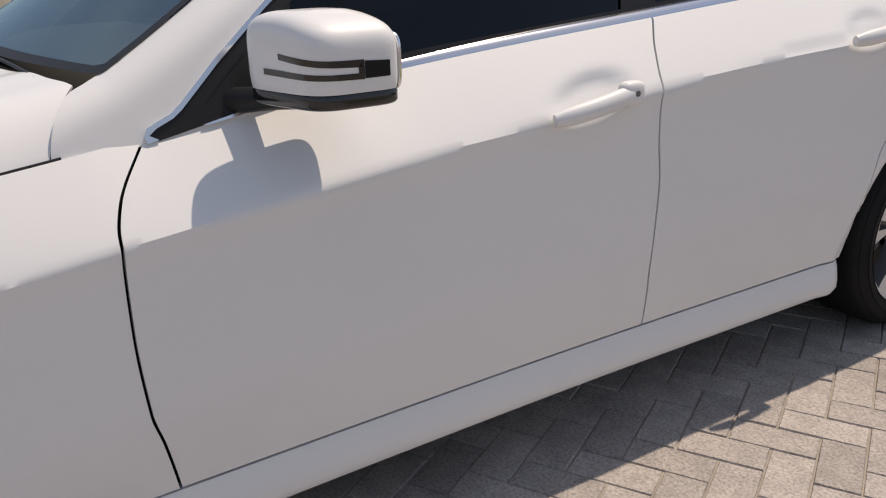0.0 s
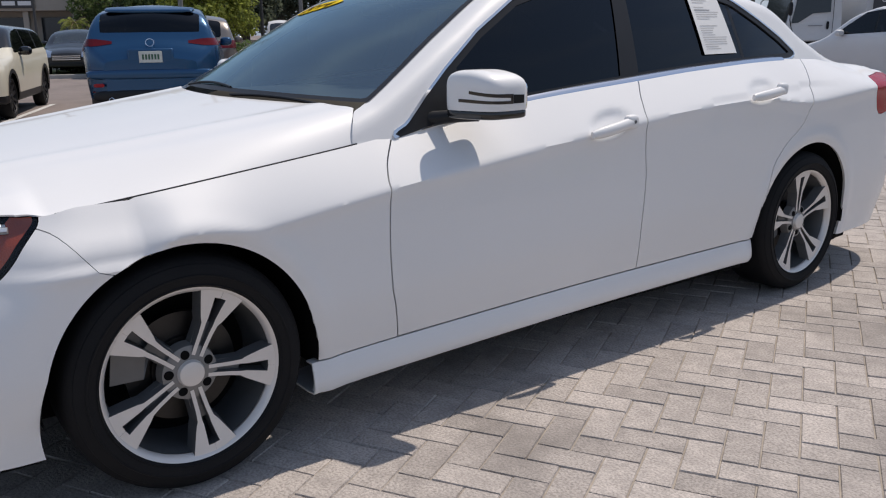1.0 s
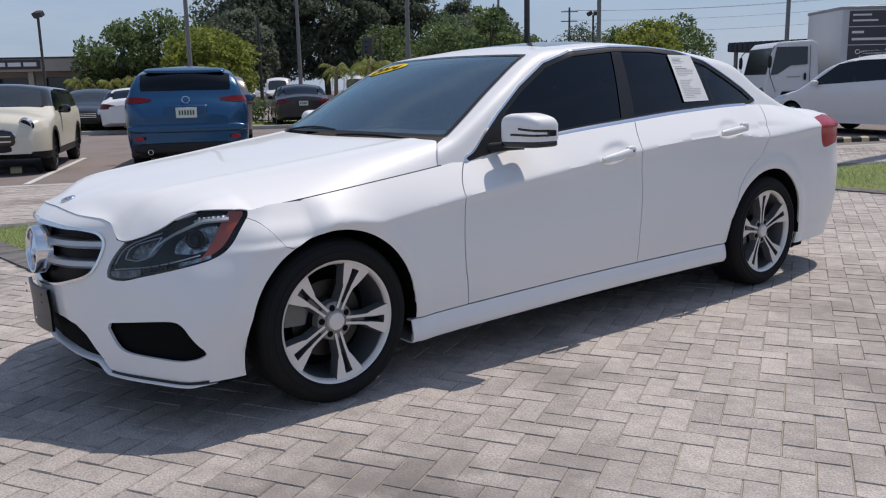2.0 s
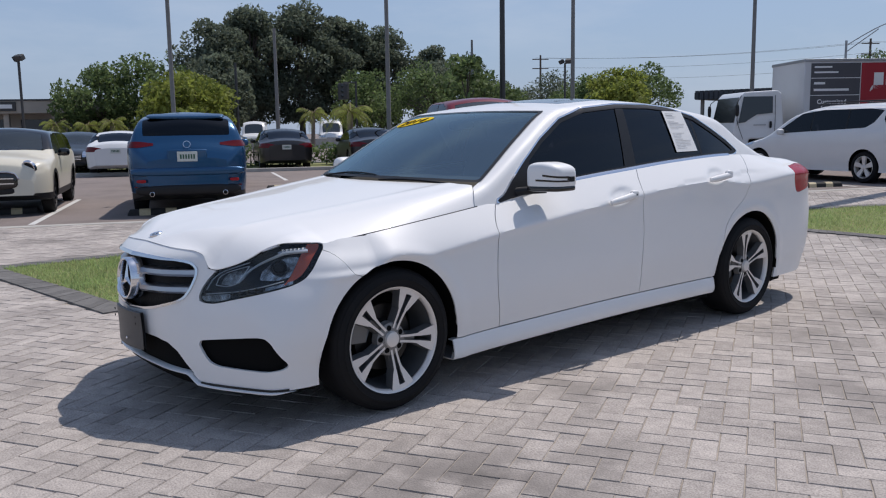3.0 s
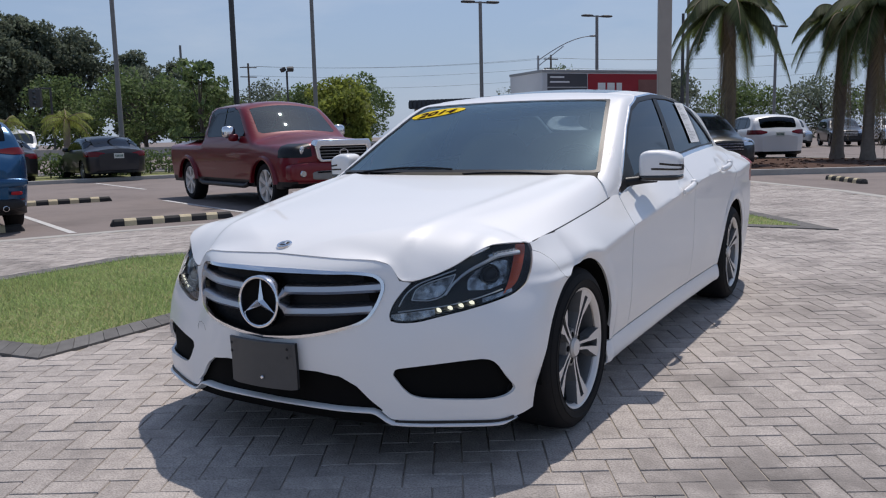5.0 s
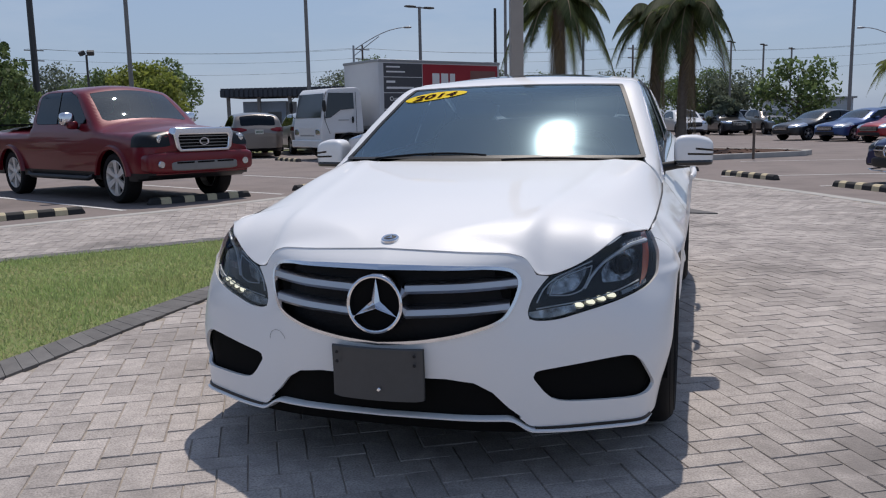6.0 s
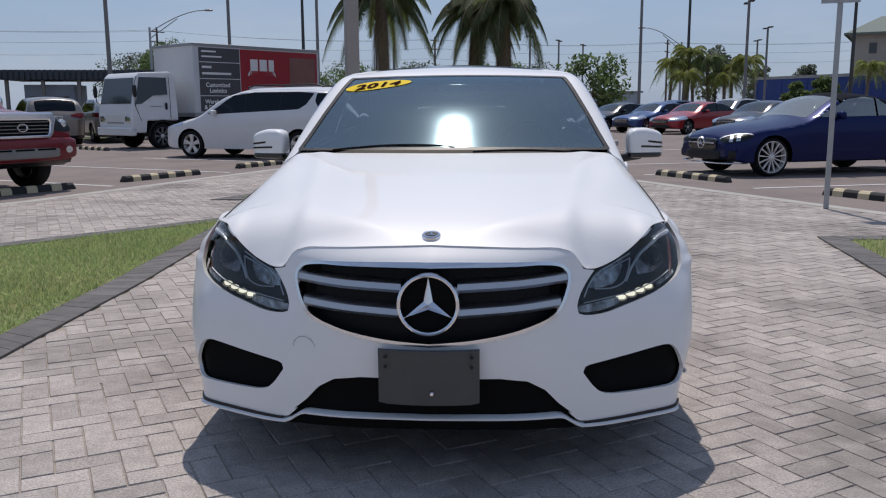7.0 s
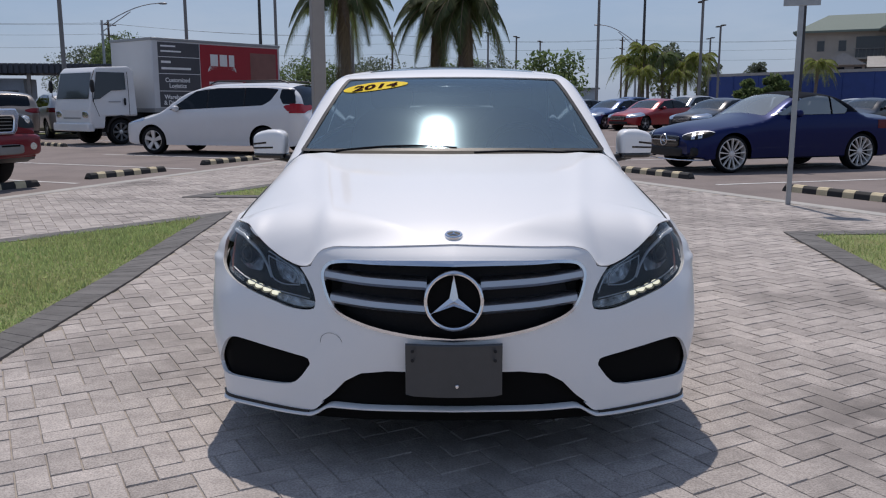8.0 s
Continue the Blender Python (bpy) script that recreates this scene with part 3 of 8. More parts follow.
def body_grid(inward=0.0, rows=72):
    """The lower body of one side, from the middle of the nose round to the middle of the tail."""
    cols = []
    for q in np.linspace(0, 1, 84):
        z = np.linspace(0.165, body_top(q), rows)
        x, y = nose_plan(np.full(rows, q), z)
        cols.append(np.stack([x, y, z], -1))
    for y in np.arange(JOIN_F + 0.013, JOIN_R, 0.0135):
        z = np.linspace(0.165, float(belt_z(y)), rows)
        cols.append(np.stack([half_width(y, z), np.full(rows, y), z], -1))
    for q in np.linspace(0, 1, 40):
        z = np.linspace(0.2, float(spl(q, [0, 0.4, 1], [belt_z(JOIN_R), 0.96, 0.93])), rows)
        x, y = tail_plan(np.full(rows, q), z)
        cols.append(np.stack([x, y, z], -1))
    g = np.array(cols)
    if inward:
        du, dv = np.gradient(g, axis=0), np.gradient(g, axis=1)
        n = np.cross(du, dv)
        n /= np.linalg.norm(n, axis=2)[..., None] + 1e-12
        g = g - n * inward
    return g.reshape(-1, 3), grid_faces(g.shape[0], rows)


def screen_y(y, x):
    return y - x * x * (0.30 - 0.20 * np.clip((y - 0.65) / 0.65, 0, 1))


def top_z(x, y):
    """Windscreen, roof, rear window and boot lid as one height over the plan."""
    yy = np.where(y < 1.5, screen_y(y, x), y)
    c = spl(yy, [0.3, 0.4, 0.5, 0.9, 1.25, 1.36, 1.6, 1.9, 2.2, 2.6, 2.82, 3.1, 3.34, 3.5, 3.8, 3.95],
            [0.905, 0.945, 0.984, 1.182, 1.345, 1.373, 1.406, 1.426, 1.420, 1.378, 1.342, 1.195, 1.08, 1.045, 1.012, 0.985])
    crown = spl(y, [0.4, 0.6, 1.25, 1.6, 2.5, 3.0, 3.3, 3.6, 3.95], [0.0, 0.0, 0.010, 0.035, 0.05, 0.05, 0.03, 0.025, 0.02])
    s = np.clip((yy - 0.5) / 0.735, 0, 1)
    bulge = 0.108 * s * (1 - s) * np.clip(1 - (x / 0.68) ** 2, 0, 1)
    return c + bulge - crown * (np.abs(x) / 0.6) ** 2


def side_x(y, z):
    lean = spl(y, [0.5, 0.65, 1.0, 1.7, 2.5, 2.8, 3.1, 3.4, 3.95], [-0.018, -0.012, -0.004, 0.0, -0.004, -0.02, -0.055, -0.09, -0.16])
    return 0.780 + lean - 0.33 * (z - 1.0) - 0.20 * (z - 1.0) ** 2


def upper_grid(n=110):
    """Everything above the window line, section by section."""
    ys = np.arange(0.46, 3.90, 0.0145)
    th = np.linspace(0, np.pi / 2, n)
    y, t = np.meshgrid(ys, th, indexing="ij")
    zb = belt_z(y) - 0.012
    lo, hi = np.zeros_like(y), np.full_like(y, 1.2)
    for _ in range(40):
        r = (lo + hi) / 2
        x, z = r * np.cos(t), zb + r * np.sin(t)
        a, b, k = top_z(x, y) - z, side_x(y, z) - x, 0.045
        h = np.clip(0.5 + 0.5 * (b - a) / k, 0, 1)
        f = b * (1 - h) + a * h - k * h * (1 - h)
        lo, hi = np.where(f > 0, r, lo), np.where(f > 0, hi, r)
    g = np.stack([lo * np.cos(t), y, zb + lo * np.sin(t)], -1)
    return g.reshape(-1, 3), grid_faces(len(ys), n)


def hood_edge_x(y):
    return spl(y, [-0.77, -0.72, -0.68, -0.622, -0.578, -0.526, -0.466, -0.402, -0.337, -0.282, 0.0, 0.3, 0.60, 0.66],
               [0.425, 0.452, 0.487, 0.569, 0.628, 0.686, 0.737, 0.778, 0.794, 0.799, 0.812, 0.814, 0.802, 0.794])


def hood_base(x, y):
    """The bonnet: a flat crown that rolls off softly to its seams with the wings and lamps."""
    ax = np.abs(x)
    c = spl(y, [-0.80, -0.76, -0.70, -0.6, -0.3, 0.0, 0.3, 0.5, 0.66], [0.752, 0.768, 0.790, 0.818, 0.872, 0.912, 0.951, 0.978, 1.001])
    e = hood_edge_x(y)
    seam_z = np.where(y > -0.29, belt_z(y), spl(y, [-0.80, -0.66, -0.602, -0.558, -0.508, -0.454, -0.396, -0.337, -0.29], [0.662, 0.666, 0.686, 0.715, 0.746, 0.769, 0.782, 0.783, float(belt_z(-0.29))]))
    fall = spl(y, [-0.4, 0.0, 0.3, 0.6], [0.055, 0.048, 0.036, 0.031])
    crown = fall * (ax / 0.80) ** 2.4
    rim = c - fall * (e / 0.80) ** 2.4
    wide = spl(y, [-0.8, -0.5, -0.2, 0.2, 0.6], [0.36, 0.36, 0.24, 0.16, 0.13])
    u = np.clip(1 - (e - 0.0028 - ax) / wide, 0, 1.1)
    z = c - crown - (rim - seam_z) * u ** spl(y, [-0.5, -0.2, 0.2, 0.6], [1.55, 1.6, 2.4, 3.0])
    # two raised lines that run from the grille to the screen
    lx = spl(y, [-0.8, -0.3, 0.6], [0.40, 0.47, 0.60])
    return z + 0.005 * np.exp(-((ax - lx) / 0.04) ** 2) * np.clip((y + 0.8) / 0.3, 0, 1)


@functools.lru_cache(maxsize=None)
def nose_rim():
    """The nose's upper edge in plan, and how far the bonnet's sweep stands above it."""
    rows = []
    for q in np.linspace(0, 0.86, 200):
        top = float(body_top(q))
        bx, by = (float(c[0]) for c in nose_plan(np.array([q]), np.array([top])))
        rows.append((bx, by, float(hood_base(np.array(bx), np.array(by))) - top - 0.004))
    return np.array(rows).T


def hood_z(x, y):
    ax = np.abs(x)
    rx, ry, rd = nose_rim()
    soft = np.convolve(np.pad(rd, 3, mode="edge"), np.ones(7) / 7, mode="valid")
    drop = np.interp(ax, rx, soft) * np.clip((0.79 - ax) / 0.06, 0, 1)
    return hood_base(x, y) - drop * np.exp(-np.clip(y - np.interp(ax, rx, ry), 0, 9) / 0.11)


def hood_inside(x, y):
    ax = np.abs(x)
    rx, ry, _ = nose_rim()
    nose = y - np.interp(ax, rx, ry - 0.003)
    return nose, (0.470 + 0.27 * ax ** 2) - y, 0.548 + (0.80 - ax) * 0.72 - y, hood_edge_x(y) - ax


GAP = 0.0026
LINE_1 = [(0.10, 0.672), (0.27, 0.649), (0.385, 0.629), (0.45, 0.614), (0.6, 0.606), (0.756, 0.609), (0.80, 0.622), (0.885, 0.685), (0.93, 0.72)]
LINE_2 = [(0.297, 1.742), (0.39, 1.737), (0.466, 1.731), (0.648, 1.735), (0.76, 1.722), (0.86, 1.717), (0.94, 1.745), (1.0, 1.785)]


def seam(pts, z):
    zs, ys = np.array(pts).T
    return spl(z, zs, ys)


def sill_z(y):
    return spl(y, [0.36, 0.65, 1.74, 2.54], [0.262, 0.275, 0.298, 0.300])


def build_sedan():
    car = thing("white_sedan", "glossy white four-door sedan with dark tinted windows, parked on pavers", "car")
    V, F = body_grid()
    x, y, z = V.T
    h = 0.7071 * (x + y)
    front_w = y < 0.5
    arch_f = opening(y, z, ARCH_F)
    arch_r = opening(y - AXLE_R, z, ARCH_R)
    lamp_poly = [(-0.192, 0.541), (-0.152, 0.533), (-0.097, 0.537), (-0.027, 0.556), (0.069, 0.578), (0.160, 0.599), (0.238, 0.619), (0.288, 0.644), (0.316, 0.682), (0.333, 0.724), (0.347, 0.766),
                 (0.326, 0.790), (0.290, 0.796), (0.261, 0.796), (0.192, 0.779), (0.117, 0.752), (0.041, 0.721), (-0.033, 0.692), (-0.098, 0.672), (-0.138, 0.635), (-0.174, 0.590)]
    lamp = np.where(front_w & (x > 0.2), inside(h - 0.009, z, rounded(lamp_poly, 1)), -1.0)
    grille_poly = [(-0.25, 0.716), (0.30, 0.710), (0.398, 0.699), (0.428, 0.675), (0.434, 0.645), (0.418, 0.588), (0.385, 0.532), (0.25, 0.493), (0.12, 0.471), (-0.02, 0.463), (-0.25, 0.463)]
    nose = front_w & (y < -0.3)
    grille = np.where(nose, inside(x, z, rounded(grille_poly)), -1.0)
    fog_poly = [(0.462, 0.372), (0.56, 0.386), (0.70, 0.405), (0.765, 0.411), (0.795, 0.394), (0.82, 0.345), (0.836, 0.300), (0.826, 0.276), (0.78, 0.267), (0.66, 0.269), (0.56, 0.274), (0.52, 0.292)]
    fog = np.where(nose, inside(x, z, rounded(fog_poly, 1)), -1.0)
    intake_poly = [(-0.05, 0.357), (0.215, 0.357), (0.30, 0.345), (0.355, 0.312), (0.40, 0.262), (0.445, 0.224), (0.30, 0.224), (-0.05, 0.222)]
    intake = np.where(nose, inside(x, z, intake_poly), -1.0)
    tail_poly = [(3.42, 0.955), (3.40, 0.90), (3.44, 0.80), (3.475, 0.772), (3.70, 0.80), (3.80, 0.95), (3.60, 0.968)]
    tail = np.where(y > 3.3, inside(y, z, tail_poly), -1.0)
    line1, line2 = y - seam(LINE_1, z), y - seam(LINE_2, z)
    split = spl(y, [-0.5, -0.30, -0.20], [0.80, 0.745, 0.632]) - z      # bumper below, wing above
    front_zone = np.where(y < -0.16, split, -1.0)
    bot = z - sill_z(y)
    back3 = spl(z, [0.3, 0.594, 0.686, 0.788, 0.871, 0.938, 1.03, 1.06], [2.50, 2.554, 2.625, 2.762, 2.808, 2.85, 2.93, 2.95]) - y
    lip = z - spl(np.abs(x), [0, 0.42, 0.47, 0.60, 0.83, 0.9], [0.232, 0.232, 0.197, 0.188, 0.187, 0.187])

    panels = {
        "front_bumper": [np.where(y < -0.16, split, -1.0) - 0.002, arch_f, -lamp - 0.003, -grille - 0.001, -fog, -intake, lip],
        "front_wing": [np.where(y < -0.16, -split, 1.0) - 0.001, arch_f, -lamp - 0.003, -line1 - GAP, np.where(y > -0.34, 1.0, -1.0), bot - 0.002 + np.where(y < 0.36, 1.0, 0.0)],
        "front_door": [line1 - GAP, -line2 - GAP, bot - 0.003],
        "rear_door": [line2 - GAP, back3 - GAP, bot - 0.003],
        "rear_wing": [np.where(y > 2.3, -back3, -1.0) - GAP, arch_r, -tail - 0.002, np.where((y < 2.9), bot, 1.0), z - 0.20],
    }
    made = {}
    for name, keep in panels.items():
        made[name] = clipped(V, F, *keep)
    both = joined(made["front_bumper"], mirrored(*made["front_bumper"]))
    part("front_bumper", both, WHITE_PAINT, car, weld=0.0005, thick=0.012)
    rear = clipped(V, F, np.minimum(y - 3.30, z - 0.2))
    for name in ("front_wing", "front_door", "rear_door", "rear_wing"):
        for side in (1, -1):
            p = made[name] if side == 1 else mirrored(*made[name])
            ob = part(name, p, WHITE_PAINT, car, thick=0.012)
            if name in ("front_door", "rear_door"):
                hy, hz, rise = (1.528, 0.853, 0.165) if name == "front_door" else (2.460, 0.924, 0.11)
                s = np.linspace(-1, 1, 15)
                bar = np.stack([np.full(15, 0.922) + 0.012 * (1 - s**2), hy + 0.108 * s, hz + 0.108 * rise * s + 0.002], -1)
                v, f = tube(bar, 0.0145 - 0.005 * np.clip(-s, 0, 1) ** 4, 14)
                v[:, 2] = (v[:, 2] - np.interp(v[:, 1], bar[:, 1], bar[:, 2])) * 1.35 + np.interp(v[:, 1], bar[:, 1], bar[:, 2])
                cap = blob(0.925, hy + 0.085, hz + 0.017, 0.016, 0.030, 0.025, 3.4)
                part("handle", joined((v, f), cap) if side == 1 else mirrored(*joined((v, f), cap)), WHITE_PAINT, ob, "white pull handle in a dished well")
                if name == "front_door" and side == 1:
                    part("lock_cylinder", lathe([(0, 0.9425), (0.006, 0.9425), (0.007, 0.939)], 14, "x"), RIM_GREY, ob).location = (0, hy + 0.088, hz + 0.018)
    # side sills
    ysl = np.arange(0.352, 2.50, 0.02)
    prof = [(-0.035, 0.0), (0.0, 0.0), (0.006, -0.020), (0.012, -0.052), (0.013, -0.078), (0.003, -0.096), (-0.03, -0.101), (-0.20, -0.100)]
    sill = []
    for yy in ysl:
        b = float(sill_z(yy)) - 0.003
        w0 = float(half_width(yy, b))
        sill.append([(w0 + dx, yy, b + dz) for dx, dz in prof])
    sv = (np.array(sill).reshape(-1, 3), [q[::-1] for q in grid_faces(len(ysl), len(prof)).tolist()])
    for side in (1, -1):
        part("side_sill", sv if side == 1 else mirrored(*sv), WHITE_PAINT, car, thick=0.006)
    # black inner shell, put in for the shade in the seams and behind the openings
    IV, IF = body_grid(0.024, 40)
    ix, iy, iz = IV.T
    ia = np.minimum(opening(iy, iz, ARCH_F) - 0.01, opening(iy - AXLE_R, iz, ARCH_R) - 0.01)
    ia = np.minimum(ia, np.where((iy < -0.25) & (iz > 0.45), -1.0, 1.0))
    core = clipped(IV, IF, ia)
    part("inner_body", joined(core, mirrored(*core)), DEEP_BLACK, car)
    part("underbody", joined(box(-0.60, 0.60, -0.62, 3.8, 0.19, 0.26), box(-0.86, 0.86, 0.42, 2.42, 0.20, 0.26), box(-0.40, 0.40, -0.70, -0.66, 0.2, 0.70)), DEEP_BLACK, car)
    for ay, rad in ((0.0, ARCH_F + 0.012), (AXLE_R, ARCH_R + 0.012)):
        a = np.linspace(np.radians(-8), np.radians(188), 40)
        for side in (1, -1):
            v = np.array([(side * xx, ay + rad * np.cos(q), HUB_Z + rad * np.sin(q)) for q in a for xx in (0.50, 0.70, 0.872)])
            inner = [(side * 0.50, ay, HUB_Z)]
            f = grid_faces(40, 3).tolist()
            v2 = np.vstack([v, inner])
            f2 = [tuple(q) for q in f] + [(i * 3, (i + 1) * 3, 120) for i in range(39)]
            part("wheel_liner", (v2, f2), DEEP_BLACK, car)
    # splitter blade along the foot of the bumper
    blade = []
    for q in np.linspace(0.0, 0.90, 46):
        bx, by = (float(c[0]) for c in nose_plan(np.array([q]), np.array([0.2])))
        kick = float(spl(bx, [0, 0.40, 0.475, 0.60, 0.82, 0.9], [0.221, 0.221, 0.183, 0.180, 0.180, 0.182]))
        nx, ny = bx * 0.55, by - 0.02
        nl = math.hypot(nx, ny)
        nx, ny = nx / nl, ny / nl
        fade = float(np.clip((0.90 - q) / 0.06, 0, 1))
        blade.append([(bx + nx * min(o, o * fade), by + ny * min(o, o * fade), kick + dz * fade) for o, dz in ((-0.03, 0.006), (0.008, 0.005), (0.014, 0.001), (0.013, -0.004), (0.0, -0.007), (-0.05, -0.007))])
    bl = (np.array(blade).reshape(-1, 3), [q[::-1] for q in grid_faces(46, 6).tolist()])
    part("splitter", joined(bl, mirrored(*bl)), WHITE_PAINT, car, "white splitter lip under the bumper", weld=0.0006)
    acc = []
    for q in np.linspace(0.53, 0.885, 24):
        bx, by = (float(c[0]) for c in nose_plan(np.array([q]), np.array([0.2])))
        nl = math.hypot(bx * 0.55, by)
        nx, ny = bx * 0.55 / nl, by / nl
        acc.append([(bx + nx * o, by + ny * o, 0.190 + dz) for o, dz in ((-0.01, 0.004), (0.006, 0.004), (0.006, -0.004), (-0.01, -0.004))])
    ac = (np.array(acc).reshape(-1, 3), [q[::-1] for q in grid_faces(24, 4).tolist()])
    for side in (1, -1):
        part("splitter_groove", ac if side == 1 else mirrored(*ac), BLACK_TRIM, car, "dark groove above the splitter")

    # openings in the nose
    def backed(keep, depth, name, material, label=""):
        v, f = clipped(V, F, keep)
        v = v + np.array([0, depth, 0])
        return part(name, joined((v, f), mirrored(v, f)) if name in ("grille_opening", "lower_intake") else (v, f), material, car, label)

    backed(grille + 0.012, 0.045, "grille_opening", MESH_BLACK, "black radiator mesh")
    backed(intake + 0.02, 0.05, "lower_intake", MESH_BLACK, "black lower air intake")
    fv, ff = clipped(V, F, fog + 0.015)
    fv = fv + np.array([-0.012, 0.03, 0.0])
    for side in (1, -1):
        part("bumper_vent", (fv, ff) if side == 1 else mirrored(fv, ff), MESH_BLACK, car, "black mesh corner vent")
    # chrome rim of the grille
    rv, rf = clipped(V, F, grille + 0.003, 0.007 - grille)
    nrm = np.array([0, -0.006, 0.001])
    part("grille_frame", joined((rv + nrm, rf), mirrored(rv + nrm, rf)), CHROME, car, "bright chrome grille surround", thick=0.012)
    uv, uf = clipped(V, F, grille + 0.001, z - 0.700)
    part("grille_header", joined((uv + nrm * 1.3, uf), mirrored(uv + nrm * 1.3, uf)), CHROME, car, thick=0.01)
    # two silver louvres
    for zc0, zc1, x1 in ((0.637, 0.650, 0.425), (0.560, 0.577, 0.401)):
        for side in (1, -1):
            rows = []
            for s in np.linspace(0, 1, 16):
                xx = 0.085 + (x1 - 0.085) * s
                qq = np.interp(xx, [0, 0.247, 0.458, 0.69], [0, 0.25, 0.5, 0.72])
                _, yy = nose_plan(np.array([qq]), np.array([zc0]))
                yy, zz = float(yy[0]) + 0.010, zc0 + (zc1 - zc0) * s
                rows.append([(xx, yy + dy, zz + dz) for dy, dz in ((0.05, 0.019), (0.012, 0.017), (0.0, 0.011), (-0.004, -0.003), (0.004, -0.011), (0.05, -0.015))])
            lv = (np.array(rows).reshape(-1, 3), grid_faces(16, 6).tolist())
            part("grille_bar", lv if side == 1 else mirrored(*lv), SATIN_SILVER, car, "satin silver grille bar", thick=0.004)
    # round badge: ring and three tapered arms
    badge = part("badge_ring", lathe([(0.0795, 0.0), (0.083, 0.010), (0.088, 0.013), (0.093, 0.010), (0.0955, 0.0), (0.0955, -0.05), (0.0795, -0.05)], 48, "y", True), CHROME, car, "round chrome badge ring")
    badge.matrix_basis = pose(0, -0.852, 0.597, 4, 0, 180)
    for k in range(3):
        a = math.pi / 2 + k * 2 * math.pi / 3
        c, s = math.cos(a), math.sin(a)
        pts = [(0.082 * c, -0.004, 0.082 * s), (0.016 * math.cos(a + 1.047), -0.004, 0.016 * math.sin(a + 1.047)), (0.0, -0.016, 0.0), (0.016 * math.cos(a - 1.047), -0.004, 0.016 * math.sin(a - 1.047))]
        part("badge_arm", (np.array(pts), [(0, 1, 2), (0, 2, 3)]), CHROME, car, "chrome arm in the badge", smooth=False).matrix_basis = pose(0, -0.846, 0.597, -4, 0, 0)
    disc = part("badge_back", lathe([(0, 0.004), (0.08, 0.0), (0.08, -0.04)], 40, "y"), DEEP_BLACK, car)
    disc.matrix_basis = pose(0, -0.838, 0.597, 4, 0, 180)
    small = part("bonnet_badge", lathe([(0.0195, 0.002), (0.021, 0.0055), (0.026, 0.006), (0.029, 0.003), (0.030, -0.004)], 28), CHROME, car, "small round chrome badge on the bonnet")
    small.matrix_basis = pose(0, -0.705, float(hood_z(0.0, -0.705)) + 0.001, 16, 0, 0)
    part("badge_disc", lathe([(0, 0.003), (0.020, 0.003)], 24), DASH, small, "dark badge field")
    for a in (90, 210, 330):
        c, d = math.cos(radians(a)), math.sin(radians(a))
        part("badge_arm", (np.array([(0.021 * c, 0.021 * d, 0.0045), (-0.005 * d, 0.005 * c, 0.0045), (0, 0, 0.0075), (0.005 * d, -0.005 * c, 0.0045)]), [(0, 1, 2), (0, 2, 3)]), CHROME, small, smooth=False)
    # blank plate on its bracket
    t = np.linspace(-1, 1, 13)
    pv = [(0.153 * s, -0.868 + 0.018 * s * s + dy, 0.292 + 0.168 * w) for s in t for dy, w in ((0, 0), (0, 0.5), (-0.006, 1), (0.008, 1), (0.012, 0.5), (0.012, 0))]
    plate = part("blank_plate", (np.array(pv), [q for q in grid_faces(13, 6).tolist()] + [(i * 6 + 5, i * 6, i * 6 + 6, i * 6 + 11) for i in range(12)]), PLATE_GREY, car, "blank dark grey plate bracket", bevel=0.004)
    for px, pz in ((-0.13, 0.44), (0.13, 0.44), (-0.13, 0.41), (0.13, 0.41)):
        part("screw", lathe([(0, 0.003), (0.005, 0.002), (0.006, 0)], 10, "y"), BLACK_TRIM, plate).matrix_basis = pose(px, -0.871, pz, 0, 0, 180)
    rivet = part("rivet", lathe([(0, 0.004), (0.005, 0.003), (0.007, 0)], 12, "y"), CHROME, plate)
    rivet.matrix_basis = pose(0.01, -0.873, 0.326, 0, 0, 180)
    # tow-eye cover outline
    ring = part("tow_cover", lathe([(0.0405, 0.0), (0.0412, 0.0006), (0.0419, 0.0)], 32, "y"), BLACK_TRIM, car)
    ring.matrix_basis = pose(-0.40, float(nose_plan(np.array([0.443]), np.array([0.42]))[1][0]) + 0.0005, 0.435, -3, 0, 180 - 24) @ Matrix.Diagonal((1, 1, 0.8, 1))

    # headlamps
    for side in (1, -1):
        lv, lf = clipped(V, F, lamp)
        head = part("headlamp", (lv, lf) if side == 1 else mirrored(lv, lf), CLEAR_LENS, car, "swept clear headlamp over a dark housing")
        head.visible_shadow = False
        back = clipped(V, F, lamp + 0.004)
        ny = np.array([-0.028, 0.045, -0.004])
        wall = (back[0] + ny, back[1])
        part("housing", wall if side == 1 else mirrored(*wall), LAMP_DARK, head)

        def on_lamp(hh, zz, deep):
            """A point behind the lens at a place (hh, zz) of the lamp's own plane."""
            qs = np.linspace(0.30, 1.0, 300)
            lx, ly = nose_plan(qs, np.full(300, zz))
            q = np.interp(hh + 0.009, 0.7071 * (lx + ly), qs)
            px, py = nose_plan(np.array([q]), np.array([zz]))
            return (np.array([float(px[0]), float(py[0]), zz]) + np.array([-0.6, 0.9, 0]) / 1.08 * deep) * (side, 1, 1)

        def strip(name, pts, radius, deep, material, label=""):
            """A fine bent strip behind the lens."""
            line = np.array(pts, float)
            d = np.append(0, np.cumsum(np.hypot(*np.diff(line, axis=0).T)))
            steps = np.linspace(0, d[-1], 22)
            run = [on_lamp(float(spl(t, d, line[:, 0])), float(spl(t, d, line[:, 1])), deep) for t in steps]
            return part(name, tube(run, radius, 6), material, head, label)

